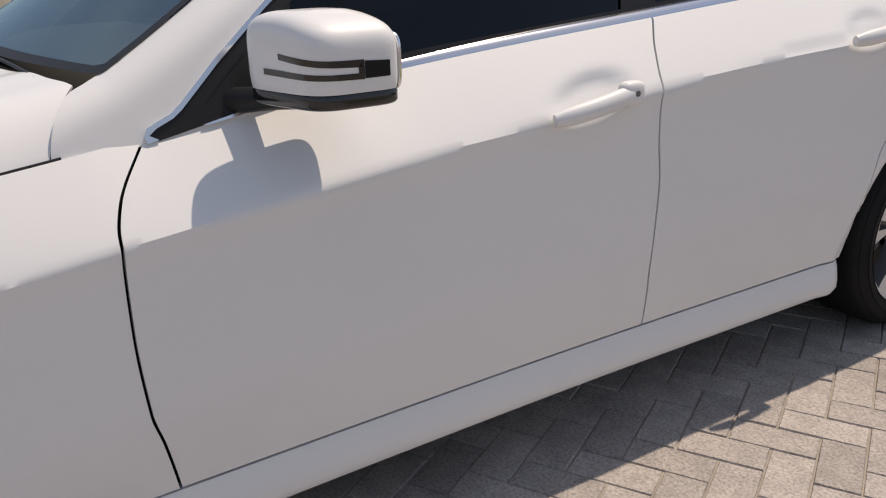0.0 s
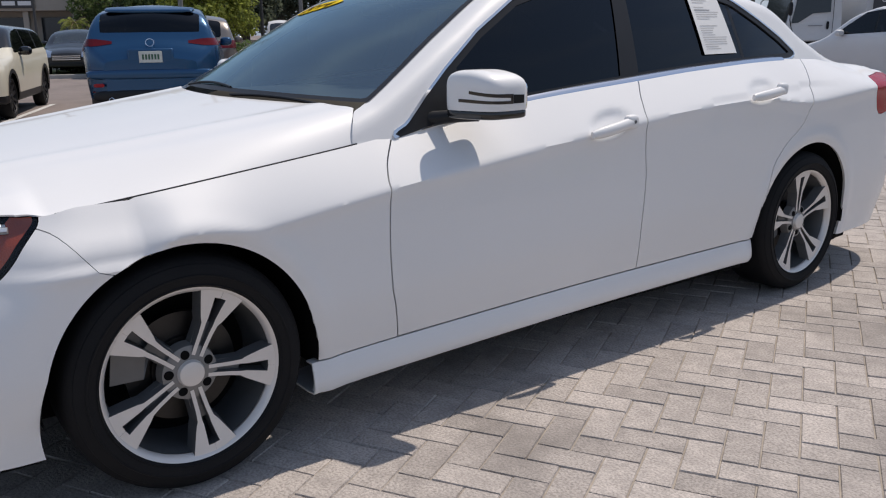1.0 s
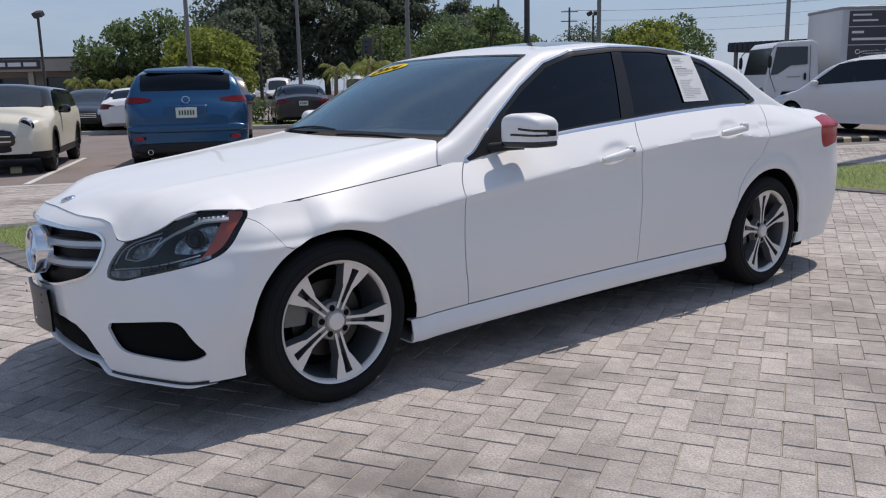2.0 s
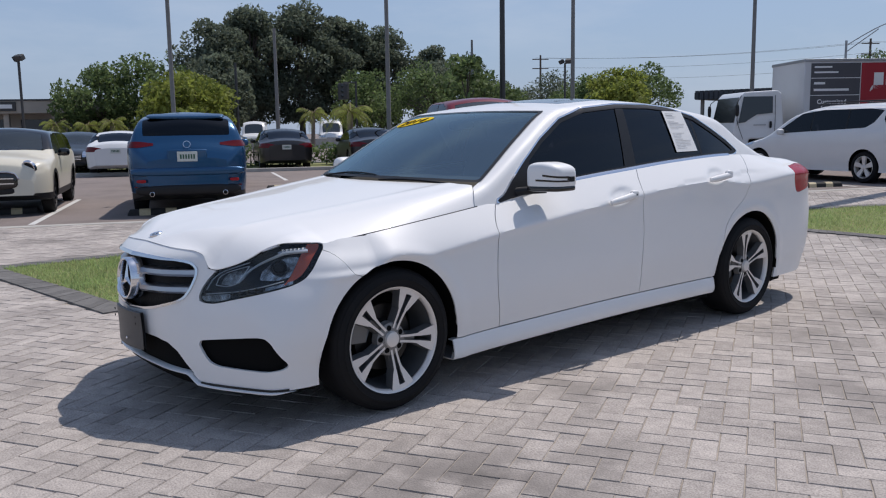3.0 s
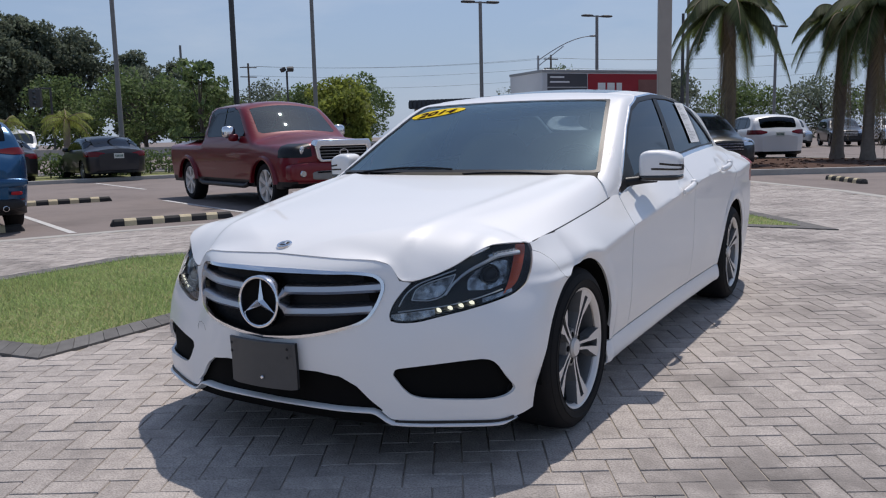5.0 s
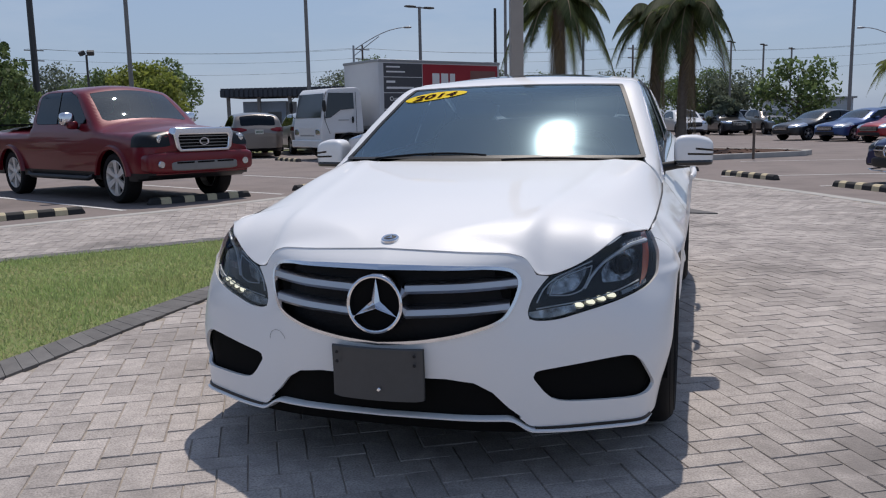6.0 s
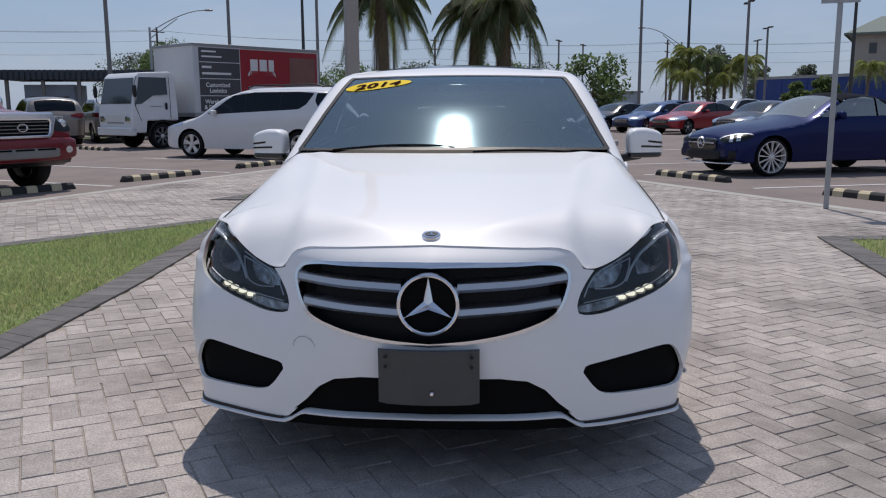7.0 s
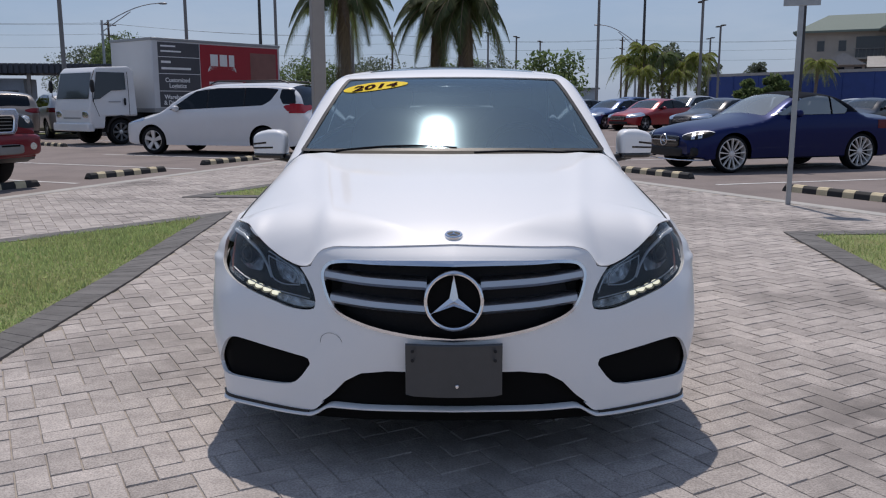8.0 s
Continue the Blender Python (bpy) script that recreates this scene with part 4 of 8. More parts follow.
        am = clipped(V, F, lamp - 0.006, h - spl(z, [0.60, 0.66, 0.78], [0.205, 0.250, 0.297]))
        lean = am[0].copy()
        lean[:, 0] -= 0.006 + 0.45 * (lean[:, 0] - lean[:, 0].min())
        am = (lean, am[1])
        shade = (lean + np.array([-0.004, 0.001, 0]), am[1])
        part("marker_back", shade if side == 1 else mirrored(*shade), LAMP_DARK, head)
        part("side_marker", am if side == 1 else mirrored(*am), AMBER, head, "orange side marker reflector")
        hl = h - 0.009
        behind = np.array([-0.016, 0.026, -0.002])

        def laid(name, keeps, material, push=1.0, label=""):
            """A piece of the lamp's inside that follows the lens, a little behind it."""
            v, f = clipped(V, F, lamp - 0.004, *keeps)
            v = v + behind * push
            return part(name, (v, f) if side == 1 else mirrored(v, f), material, head, label)

        chamber = [(-0.111, 0.606), (-0.095, 0.638), (-0.058, 0.660), (-0.011, 0.675), (0.043, 0.689), (0.018, 0.652), (-0.015, 0.616), (-0.066, 0.604)]
        laid("reflector", [inside(hl, z, chamber)], LAMP_FACETS, 1.5, "faceted reflector of the inner lamp")
        strip("trim", chamber[:5], 0.0022, 0.012, LAMP_TRIM, "thin silver line round the inner reflector")
        strip("trim", chamber[4:] + chamber[:1], 0.0022, 0.012, LAMP_TRIM)
        outer = [(0.075, 0.632), (0.082, 0.668), (0.125, 0.702), (0.185, 0.724), (0.243, 0.728), (0.247, 0.690), (0.225, 0.652), (0.15, 0.632)]
        laid("reflector", [inside(hl, z, outer)], LAMP_FACETS, 1.5, "faceted reflector of the outer lamp")
        part("projector", moved(lathe([(0, 0.016), (0.018, 0.012), (0.026, 0.0), (0.033, 0.004), (0.036, -0.006)], 24, "y"), pose(0, 0, 0, 0, 0, 180 + 42 * side)), LAMP_DARK, head, "dark projector lens").location = on_lamp(0.165, 0.682, 0.024)
        bend = [(0.285, 0.750), (0.208, 0.745), (0.142, 0.722), (0.085, 0.696), (0.032, 0.660), (-0.001, 0.622)]
        strip("trim", bend, np.linspace(0.0085, 0.0035, 22), 0.010, LAMP_TRIM, "silver boomerang trim")
        strip("trim", [(0.046, 0.704), (-0.035, 0.678), (-0.083, 0.660), (-0.127, 0.627), (-0.155, 0.585)], 0.0024, 0.008, LAMP_TRIM)
        strip("trim", [(-0.159, 0.567), (-0.074, 0.578), (0.005, 0.589), (0.096, 0.608), (0.20, 0.634)], 0.0022, 0.008, LAMP_TRIM, "thin silver line over the light strip")
        strip("indicator", [(0.165, 0.742), (0.205, 0.752), (0.275, 0.757)], 0.007, 0.016, LAMP_RIDGED, "pale ribbed indicator")
        foot = spl(hl, [-0.18, -0.074, 0.005, 0.096, 0.20, 0.29], [0.558, 0.572, 0.583, 0.602, 0.626, 0.65]) - z
        for keep in (-0.040 - hl, np.minimum(hl - 0.122, 0.235 - hl)):
            laid("light_strip", [foot, keep], LAMP_FACETS, 0.4, "clear ribbed strip along the foot of the lamp")
        for k in range(6):
            c = on_lamp(0.185 + 0.016 * k, 0.751 + 0.0012 * k, 0.010)
            part("indicator_fin", box(-0.0025, 0.0025, -0.004, 0.004, -0.008, 0.008), LAMP_SILVER, head).location = c
        for k in range(4):
            c = on_lamp(-0.020 + 0.037 * k, 0.5725 + 0.0078 * k, 0.026)
            cup = part("lamp_cup", lathe([(0.0, -0.003), (0.0165, -0.003), (0.0180, 0.020), (0.0192, 0.020), (0.0185, -0.006)], 20, "y"), LAMP_DARK, head, "dark cup round a running light")
            cup.matrix_basis = Matrix.Translation(Vector(c)) @ pose(0, 0, 0, 0, 0, 180 - 4 * side) @ Matrix.Diagonal((1, 1, 0.62, 1))
            lit = part("daytime_led", blob(0, 0, 0, 0.0160, 0.004, 0.0098, 2.8, 16, 8), LED, head, "lit daytime running light")
            lit.location = c

    # tail lamps and rear bumper
    tv, tf = clipped(V, F, tail)
    for side in (1, -1):
        part("tail_lamp", (tv, tf) if side == 1 else mirrored(tv, tf), RED_LENS, car, "red wraparound tail lamp", thick=0.02)

    # flange under the bonnet's edge, coloured black for the shade in the gap
    flange = []
    for q in np.linspace(0, 0.62, 40):
        top = float(body_top(q)) - 0.004
        bx, by = (float(c[0]) for c in nose_plan(np.array([q]), np.array([top])))
        flange.append([(bx, by, top), (bx * 0.985, by + 0.018, top + 0.001), (bx * 0.95, by + 0.05, top - 0.004)])
    fl = (np.array(flange).reshape(-1, 3), [q[::-1] for q in grid_faces(40, 3).tolist()])
    part("bumper_flange", joined(fl, mirrored(*fl)), BLACK_TRIM, car)

    # bonnet
    hy = np.arange(-0.80, 0.70, 0.0125)
    row = np.concatenate([np.linspace(0, 0.84, 60)[:-1], 0.84 + 0.16 * np.sin(np.linspace(0, np.pi / 2, 22))])
    hu, hy = np.meshgrid(np.concatenate([-row[:0:-1], row]), hy, indexing="ij")
    hx = hu * (hood_edge_x(hy) - 0.0028)
    hv = np.stack([hx, hy, hood_z(hx, hy)], -1).reshape(-1, 3)
    hood = clipped(hv, grid_faces(*hx.shape), *[q.ravel() - GAP * 0.9 for q in hood_inside(hx, hy)[:3]])
    part("bonnet", hood, WHITE_PAINT, car, "plain white bonnet", thick=0.004)
    # black tube drawn along the shut line of bonnet and wing, for its shade
    for side in (1, -1):
        ly = np.linspace(-0.27, 0.56, 60)
        lx = hood_edge_x(ly)
        lz = np.maximum(hood_z(lx - 0.003, ly), belt_z(ly)) + 0.0005
        part("bonnet_seam", tube(np.stack([side * (lx + 0.0005), ly, lz], -1), 0.0024, 6), BLACK_TRIM, car)
    # black cowl with wipers under the screen
    cx, cy = np.meshgrid(np.linspace(-0.75, 0.75, 60), np.linspace(0, 1, 6), indexing="ij")
    yb = 0.445 + 0.27 * cx ** 2
    cv = np.stack([cx, yb + 0.085 * cy, 0.935 + 0.020 * cy - 0.03 * np.abs(cx) ** 2], -1).reshape(-1, 3)
    cowl = part("cowl", (cv, grid_faces(60, 6)), BLACK_TRIM, car, "black wiper cowl")
    for x0, x1, y0, y1 in ((0.02, -0.55, 0.50, 0.56), (0.62, 0.10, 0.545, 0.462)):
        s = np.linspace(0, 1, 9)
        xs, ys2 = x0 + (x1 - x0) * s, y0 + (y1 - y0) * s + 0.02
        zs = top_z(xs, ys2) + 0.006 + 0.002 * np.sin(s * 3.1)
        part("wiper", joined(tube(np.stack([xs, ys2, zs], -1), 0.004, 6), tube(np.stack([xs, ys2 + 0.006, zs - 0.004], -1), 0.003, 6)), BLACK_TRIM, car)

    # glasshouse
    U, G = upper_grid()
    x, y, z = U.T
    ybot, ytop = 0.505 + 0.27 * x ** 2, 1.235 + 0.10 * x ** 2
    xs = 0.725 - 0.262 * (y - 0.65)
    screen = np.minimum.reduce([y - ybot, ytop - y, xs - x])
    dlo_poly = [(0.70, 0.886), (0.85, 0.917), (1.2, 0.964), (1.83, 1.014), (2.33, 1.046), (2.89, 1.062), (2.935, 1.074), (2.83, 1.140), (2.69, 1.212), (2.52, 1.292), (2.30, 1.345), (2.1, 1.362),
                (1.80, 1.362), (1.49, 1.336), (1.28, 1.280), (1.09, 1.176), (0.93, 1.063), (0.83, 0.982), (0.745, 0.905)]
    dlo = np.where((x > 0.45) & (z < 1.40), inside(y, z, dlo_poly), -1.0)
    rearw = np.minimum.reduce([y - (2.84 - 0.18 * x ** 2), 3.33 - 0.10 * x ** 2 - y, 0.56 - 0.10 * (y - 2.8) - x])
    b_front = y - spl(z, [1.0, 1.36], [1.712, 1.785])
    b_rear = y - spl(z, [1.0, 1.36], [1.818, 1.858])
    c_front = y - spl(z, [1.05, 1.31], [2.502, 2.478])
    a_tri = y - spl(z, [0.90, 0.96, 1.05, 1.2], [0.93, 0.965, 0.965, 1.06])
    shut = y - (3.36 - 0.02 * x ** 2)
    boot = np.minimum(shut, 0.60 - x)
    root = np.where(y < ybot + 0.03, np.minimum(x - xs + 0.004, y - 0.5485 - (0.80 - x) * 0.72), 1.0)
    roof = np.minimum.reduce([-screen, -dlo, -rearw, -boot - 0.002, root])
    roof_cuts = (-screen, -dlo, -rearw, -boot - 0.002, root)
    sunroof = np.minimum.reduce([y - 1.50, 2.55 - y, 0.47 - x])
    rp = clipped(U, G, *roof_cuts, -sunroof - 0.002)
    part("roof", joined(rp, mirrored(*rp)), WHITE_PAINT, car, "white roof with pillars", weld=0.0005, thick=0.012)
    sp = clipped(U, G, sunroof)
    part("sunroof", joined(sp, mirrored(*sp)), GLOSS_BLACK, car, "dark glass sunroof", weld=0.0005, thick=0.01)
    bp = clipped(U, G, boot)
    part("boot_lid", joined(bp, mirrored(*bp)), WHITE_PAINT, car, weld=0.0005, thick=0.012)
    wp = clipped(U, G, screen - 0.003)
    part("windscreen", joined(wp, mirrored(*wp)), WINDSHIELD, car, "sloping windscreen", weld=0.0005).visible_shadow = False
    fr = clipped(U, G, screen + 0.005, 0.016 - screen)
    part("screen_seal", joined(fr, mirrored(*fr)), BLACK_TRIM, car, "black edge of the windscreen", weld=0.0005).data.transform(Matrix.Translation((0, -0.0015, 0.003)))
    rw = clipped(U, G, rearw - 0.003)
    part("rear_window", joined(rw, mirrored(*rw)), TINTED, car, "dark rear window", weld=0.0005)
    panes = {"quarter_trim": (dlo + 0.004, -a_tri), "front_window": (dlo - 0.010, a_tri + 0.002, 0.003 - b_front), "centre_pillar": (dlo - 0.006, b_front - 0.001, -b_rear),
             "rear_side_window": (dlo - 0.010, b_rear + 0.003, 0.004 - c_front), "window_divider": (dlo - 0.008, c_front, 0.024 - c_front),
             "quarter_window": (dlo - 0.012, c_front - 0.022), "window_seal": (dlo + 0.009, 0.014 - dlo), "window_trim": (dlo + 0.016, -0.008 - dlo)}
    mats = {"quarter_trim": BLACK_TRIM, "centre_pillar": BLACK_TRIM, "window_divider": BLACK_TRIM, "window_seal": BLACK_TRIM, "window_trim": CHROME}
    labels = {"window_trim": "thin chrome strip round the side windows", "centre_pillar": "black door pillar", "front_window": "dark tinted door glass"}
    for side in (1, -1):
        for name, keep in panes.items():
            p = clipped(U, G, *keep)
            off = {"window_trim": 0.005, "window_seal": 0.002, "quarter_trim": 0.001, "centre_pillar": 0.0}.get(name, -0.004)
            p = (p[0] + np.array([off, 0, 0.3 * off]), p[1])
            part(name, p if side == 1 else mirrored(*p), mats.get(name, TINTED), car, labels.get(name, ""), thick=0.006 if name in ("window_trim", "window_seal") else 0.0)
    # wide chrome moulding along the sills of the windows
    yy = np.arange(0.735, 2.80, 0.02)
    mould = []
    for q in yy:
        zt, xt = float(belt_z(q)), float(belt_x(q))
        mould.append([(xt - 0.034, q, zt + 0.011), (xt - 0.014, q, zt + 0.012), (xt - 0.003, q, zt + 0.006), (xt + 0.005, q, zt - 0.005), (xt + 0.008, q, zt - 0.017), (xt - 0.002, q, zt - 0.019)])
    mv = (np.array(mould).reshape(-1, 3), [q[::-1] for q in grid_faces(len(yy), 6).tolist()])
    for side in (1, -1):
        part("belt_moulding", mv if side == 1 else mirrored(*mv), CHROME, car, "chrome moulding under the side windows", thick=0.003)

    # door mirrors
    for side in (1, -1):
        def flip(piece):
            return piece if side == 1 else mirrored(*piece)

        def shaped(v):
            v = np.array(v)
            v[:, 1] += 0.32 * (v[:, 0] - 0.942)
            v[:, 2] -= np.clip((v[:, 2] - 0.975) / 0.09, 0, 1) * (0.22 * np.clip(v[:, 0] - 0.94, 0, 1) + 0.08 * np.clip(0.885 - v[:, 0], 0, 1))
            return v

        bv, bf = blob(0.932, 0.945, 1.000, 0.089, 0.078, 0.073, 4.6, 72, 60)
        bf = np.array(bf)
        bv = shaped(bv)
        cap = part("door_mirror", flip(clipped(bv, bf, bv[:, 2] - 0.955)), WHITE_PAINT, car, "white door mirror on a black foot", thick=0.006)
        low = blob(0.931, 0.946, 0.944, 0.089, 0.077, 0.017, 4.6, 48, 14)
        part("mirror_base", flip((shaped(low[0]), low[1])), GLOSS_BLACK, cap, "gloss black lower half")
        part("mirror_arm", flip(tube([(0.755, 0.82, 0.918), (0.80, 0.85, 0.926), (0.86, 0.89, 0.934), (0.91, 0.93, 0.938)], [0.028, 0.022, 0.02, 0.02], 12)), BLACK_TRIM, cap)
        glass = blob(0.930, 1.0235, 0.997, 0.072, 0.004, 0.052, 6.0, 32, 16)
        part("mirror_glass", flip((shaped(glass[0]), glass[1])), MIRROR, cap, "mirror glass")
        def on_shell(q, zz, out=1.010):
            """A point of the mirror shell at a bearing q (degrees, -90 ahead, 0 outward) and a height."""
            c, d = math.cos(radians(q)), math.sin(radians(q))
            r = (abs(c) ** 4.6 + abs(d) ** 4.6) ** (-1 / 4.6) * (1 - abs((zz - 1.0) / 0.073) ** 4.6) ** (1 / 4.6) * out
            return 0.932 + 0.089 * r * c, 0.945 + 0.078 * r * d, zz

        def shell_patch(q0, q1, z0, z1, half0, half1, n=30):
            rows = [on_shell(q0 + (q1 - q0) * k / n, z0 + (z1 - z0) * k / n + w * (half0 + (half1 - half0) * k / n)) for k in range(n + 1) for w in (-1, -0.33, 0.33, 1)]
            return flip((shaped(rows), [q[::-1] for q in grid_faces(n + 1, 4).tolist()]))

        part("mirror_slit", shell_patch(-84, 0, 1.0095, 1.0045, 0.0046, 0.0072), GLOSS_BLACK, cap, "dark slot in the mirror shell")
        part("mirror_slit", shell_patch(-106, 0, 0.9850, 0.9810, 0.0046, 0.0058), GLOSS_BLACK, cap, "dark slot in the mirror shell")
        part("slit_join", shell_patch(-7, 0, 0.9935, 0.9932, 0.010, 0.016, 8), GLOSS_BLACK, cap)
        part("turn_signal", shell_patch(0.5, 30, 0.9930, 0.9915, 0.0165, 0.0150), LAMP_DARK, cap, "smoked indicator lens")

    # cabin
    for sx in (-0.37, 0.37):
        seat = part("front_seat", joined(blob(sx, 1.42, 0.60, 0.26, 0.27, 0.10, 3), moved(blob(0, 0, 0.28, 0.25, 0.09, 0.31, 3), pose(sx, 1.66, 0.60, -14))), SEAT, car, "beige leather front seat")
        part("headrest", moved(blob(0, 0, 0, 0.13, 0.05, 0.09, 2.8), pose(sx, 1.85, 1.24, -12)), SEAT, seat)
    part("rear_bench", joined(blob(0, 2.40, 0.62, 0.62, 0.26, 0.10, 4), moved(blob(0, 0, 0.28, 0.62, 0.08, 0.30, 4), pose(0, 2.66, 0.62, -18))), SEAT, car, "beige leather rear bench")
    part("dashboard", blob(0, 0.92, 0.86, 0.70, 0.34, 0.115, 4, 40, 20), DASH, car, "dark dashboard")
    wheel = part("steering_wheel", lathe([(0.175 + 0.016 * math.cos(a), 0.016 * math.sin(a)) for a in np.linspace(0, 2 * math.pi, 10, endpoint=False)], 32, "z", True), DASH, car)
    wheel.matrix_basis = pose(0.37, 1.22, 0.93, 62)
    part("wheel_hub", joined(blob(0, 0, 0, 0.07, 0.06, 0.03, 3), box(-0.17, 0.17, -0.018, 0.018, -0.01, 0.01)), DASH, wheel)
    part("cabin_floor", box(-0.70, 0.70, 0.55, 3.2, 0.30, 0.34), DEEP_BLACK, car)
    part("interior_mirror", blob(0, 1.16, 1.265, 0.11, 0.018, 0.03, 3), GLOSS_BLACK, car)
    part("roof_lining", moved(blob(0, 0, 0, 0.50, 0.70, 0.02, 4), pose(0, 2.15, 1.30, 0)), DASH, car)

    # price sheet behind the rear door glass
    def on_glass(yy, zz, out):
        return (float(side_x(yy, zz)) + out, yy, zz)

    corners = [(2.222, 1.333), (2.419, 1.330), (2.464, 1.086), (2.244, 1.084)]

    def sheet_at(u, v, out):
        (ay, az), (by, bz), (cy, cz), (dy, dz) = corners
        yy = (ay + (by - ay) * u) * (1 - v) + (dy + (cy - dy) * u) * v
        zz = (az + (bz - az) * u) * (1 - v) + (dz + (cz - dz) * u) * v
        return on_glass(yy, zz, out)

    uu = np.linspace(0, 1, 6)
    vv = np.linspace(0, 1, 10)
    sheet = part("price_sheet", (np.array([sheet_at(u, v, 0.004) for u in uu for v in vv]), [q[::-1] for q in grid_faces(6, 10).tolist()]), PAPER, car, "white printed paper stuck to the rear door window", thick=0.0006)
    rnd = random.Random(4)
    for k in range(24):
        v0 = 0.06 + 0.037 * k
        if k in (4, 11, 12):
            continue
        u1 = 0.12 + 0.78 * rnd.uniform(0.35, 1.0)
        hgt = 0.008 if k not in (1, 6) else 0.016
        part("print_line", (np.array([sheet_at(0.1, v0, 0.0052), sheet_at(u1, v0, 0.0052), sheet_at(u1, v0 + hgt, 0.0052), sheet_at(0.1, v0 + hgt, 0.0052)]), [(3, 2, 1, 0)]), INK, sheet, smooth=False)
    # oval year sticker inside the top of the windscreen
    a = np.linspace(0, 2 * np.pi, 40, endpoint=False)
    e1, e2 = np.cos(a) * 0.172, np.sin(a) * 0.056

    def on_screen(sx, sv, out):
        yy = 1.175 + sv * 0.90
        return (sx, yy - out * 0.42, float(top_z(np.array(sx), np.array(yy))) + out * 0.9)

    def tilt(u, v):
        return -0.405 + u * 0.995 + v * 0.02, v + 0.045 * u - 0.050

    ring_pts = [on_screen(*tilt(u * r, v * r), 0.003) for r in (0.02, 0.2, 0.4, 0.6, 0.8, 1.0) for u, v in zip(e1, e2)]
    oval = part("year_sticker", (np.array(ring_pts), [(j * 40 + i, (j + 1) * 40 + i, (j + 1) * 40 + (i + 1) % 40, j * 40 + (i + 1) % 40) for j in range(5) for i in range(40)]), YELLOW, car, "yellow oval sticker with the year 2014")
    for k, ch in enumerate("2014"):
        digit = lettering("year_digit", ch, 0.105, BROWN_INK, oval, Matrix.Identity(4), 0.0, 0.0035)
        for q in digit.data.vertices:
            u, w = (q.co.x + (k - 1.5) * 0.056) * 1.06 + 0.16 * q.co.y, q.co.y * 0.78 - 0.012
            q.co = on_screen(*tilt(u, w), 0.006)
    # wheels
    first = build_wheel()
    for wy, wx, turn in ((0.0, 0.0, 0.0), (AXLE_R, 0.008, 31.0)):
        for side in (1, -1):
            w = first if (wy == 0.0 and side == 1) else copy_thing(first, Matrix.Identity(4))
            w.parent = car
            w.matrix_basis = pose(side * (0.0 + wx), wy, HUB_Z, 0 if side == 1 else 0, 0, 0 if side == 1 else 180) @ pose(0, 0, 0, turn)
    return car


def build_wheel():
    """An alloy wheel with five pairs of spokes; its face looks towards +x."""
    R = HUB_Z
    outer = 0.889
    tyre = part("wheel", lathe([(0.236, outer - 0.012), (0.243, outer - 0.004), (0.2455, outer - 0.0005), (0.248, outer - 0.003), (0.255, outer - 0.0005), (0.268, outer + 0.002), (0.2695, outer + 0.0045), (0.273, outer + 0.0045), (0.2745, outer + 0.001), (0.288, outer - 0.003), (0.299, outer - 0.009), (0.3005, outer - 0.0125), (0.304, outer - 0.0145), (0.3145, outer - 0.026), (R - 0.002, outer - 0.045), (R, outer - 0.09),
                                (R, outer - 0.155), (R - 0.002, outer - 0.2), (0.31, outer - 0.225), (0.27, outer - 0.238), (0.236, outer - 0.232)], 96, "x"), TYRE, None, "low profile tyre on a two-tone alloy wheel")
    part("rim", lathe([(0.222, outer - 0.030), (0.228, outer - 0.016), (0.236, outer - 0.010), (0.2415, outer - 0.008), (0.243, outer - 0.014), (0.238, outer - 0.030), (0.225, outer - 0.05), (0.218, outer - 0.10), (0.205, outer - 0.2), (0.225, outer - 0.235)], 80, "x"), MACHINED, tyre, "machined rim edge")
    part("barrel", lathe([(0.2225, outer - 0.036), (0.217, outer - 0.06), (0.212, outer - 0.10), (0.200, outer - 0.2)], 64, "x"), RIM_GREY, tyre)
    rad = np.array([0.048, 0.075, 0.110, 0.137, 0.151, 0.185, 0.210, 0.2115, 0.232])
    slot = np.array([0.0060, 0.0070, 0.0085, 0.0105, 0.0100, 0.0130, 0.0160, 0.0002, 0.0002])
    edge = np.array([0.0165, 0.0175, 0.0195, 0.0230, 0.0310, 0.0455, 0.0560, 0.0566, 0.0650])
    face = outer - 0.036 + 0.022 * (np.clip(rad - 0.05, 0, 1) / 0.18) ** 1.5
    for k in range(5):
        a = radians(65 + 72 * k)
        ca, sa = math.cos(a), math.sin(a)
        for s in (1, -1):
            inn, out = s * slot, s * edge
            top = [(f, r * ca - t * sa, r * sa + t * ca) for col in (inn, out) for f, r, t in zip(face, rad, col)]
            low = [(f - 0.042, r * ca - t * sa, r * sa + t * ca) for col in (inn * 0.75, out + s * (0.012 - 0.006 * rad / 0.23)) for f, r, t in zip(face, rad, col)]
            v = np.array(top + low)
            n = len(rad)
            up = [(i, i + 1, n + i + 1, n + i) if s == -1 else (i, n + i, n + i + 1, i + 1) for i in range(n - 1)]
            walls = []
            for i in range(n - 1):
                for o, sg in ((0, s), (n, -s)):
                    q = (o + i, o + i + 1, 2 * n + o + i + 1, 2 * n + o + i)
                    walls.append(q if sg == 1 else q[::-1])
            ob = part("spoke", (v, up), MACHINED, tyre, "machined silver spoke face", smooth=False)
            part("spoke_side", (v, walls), RIM_GREY, ob, "grey painted spoke flank", smooth=False)
        # grey land between the pair
        web = [(outer - 0.052, r * ca - t * sa, r * sa + t * ca) for t in (-0.024, 0.024) for r in (0.05, 0.10, 0.14)]
        part("web", (np.array(web), [(0, 3, 4, 1), (1, 4, 5, 2)]), RIM_GREY, tyre, smooth=False)
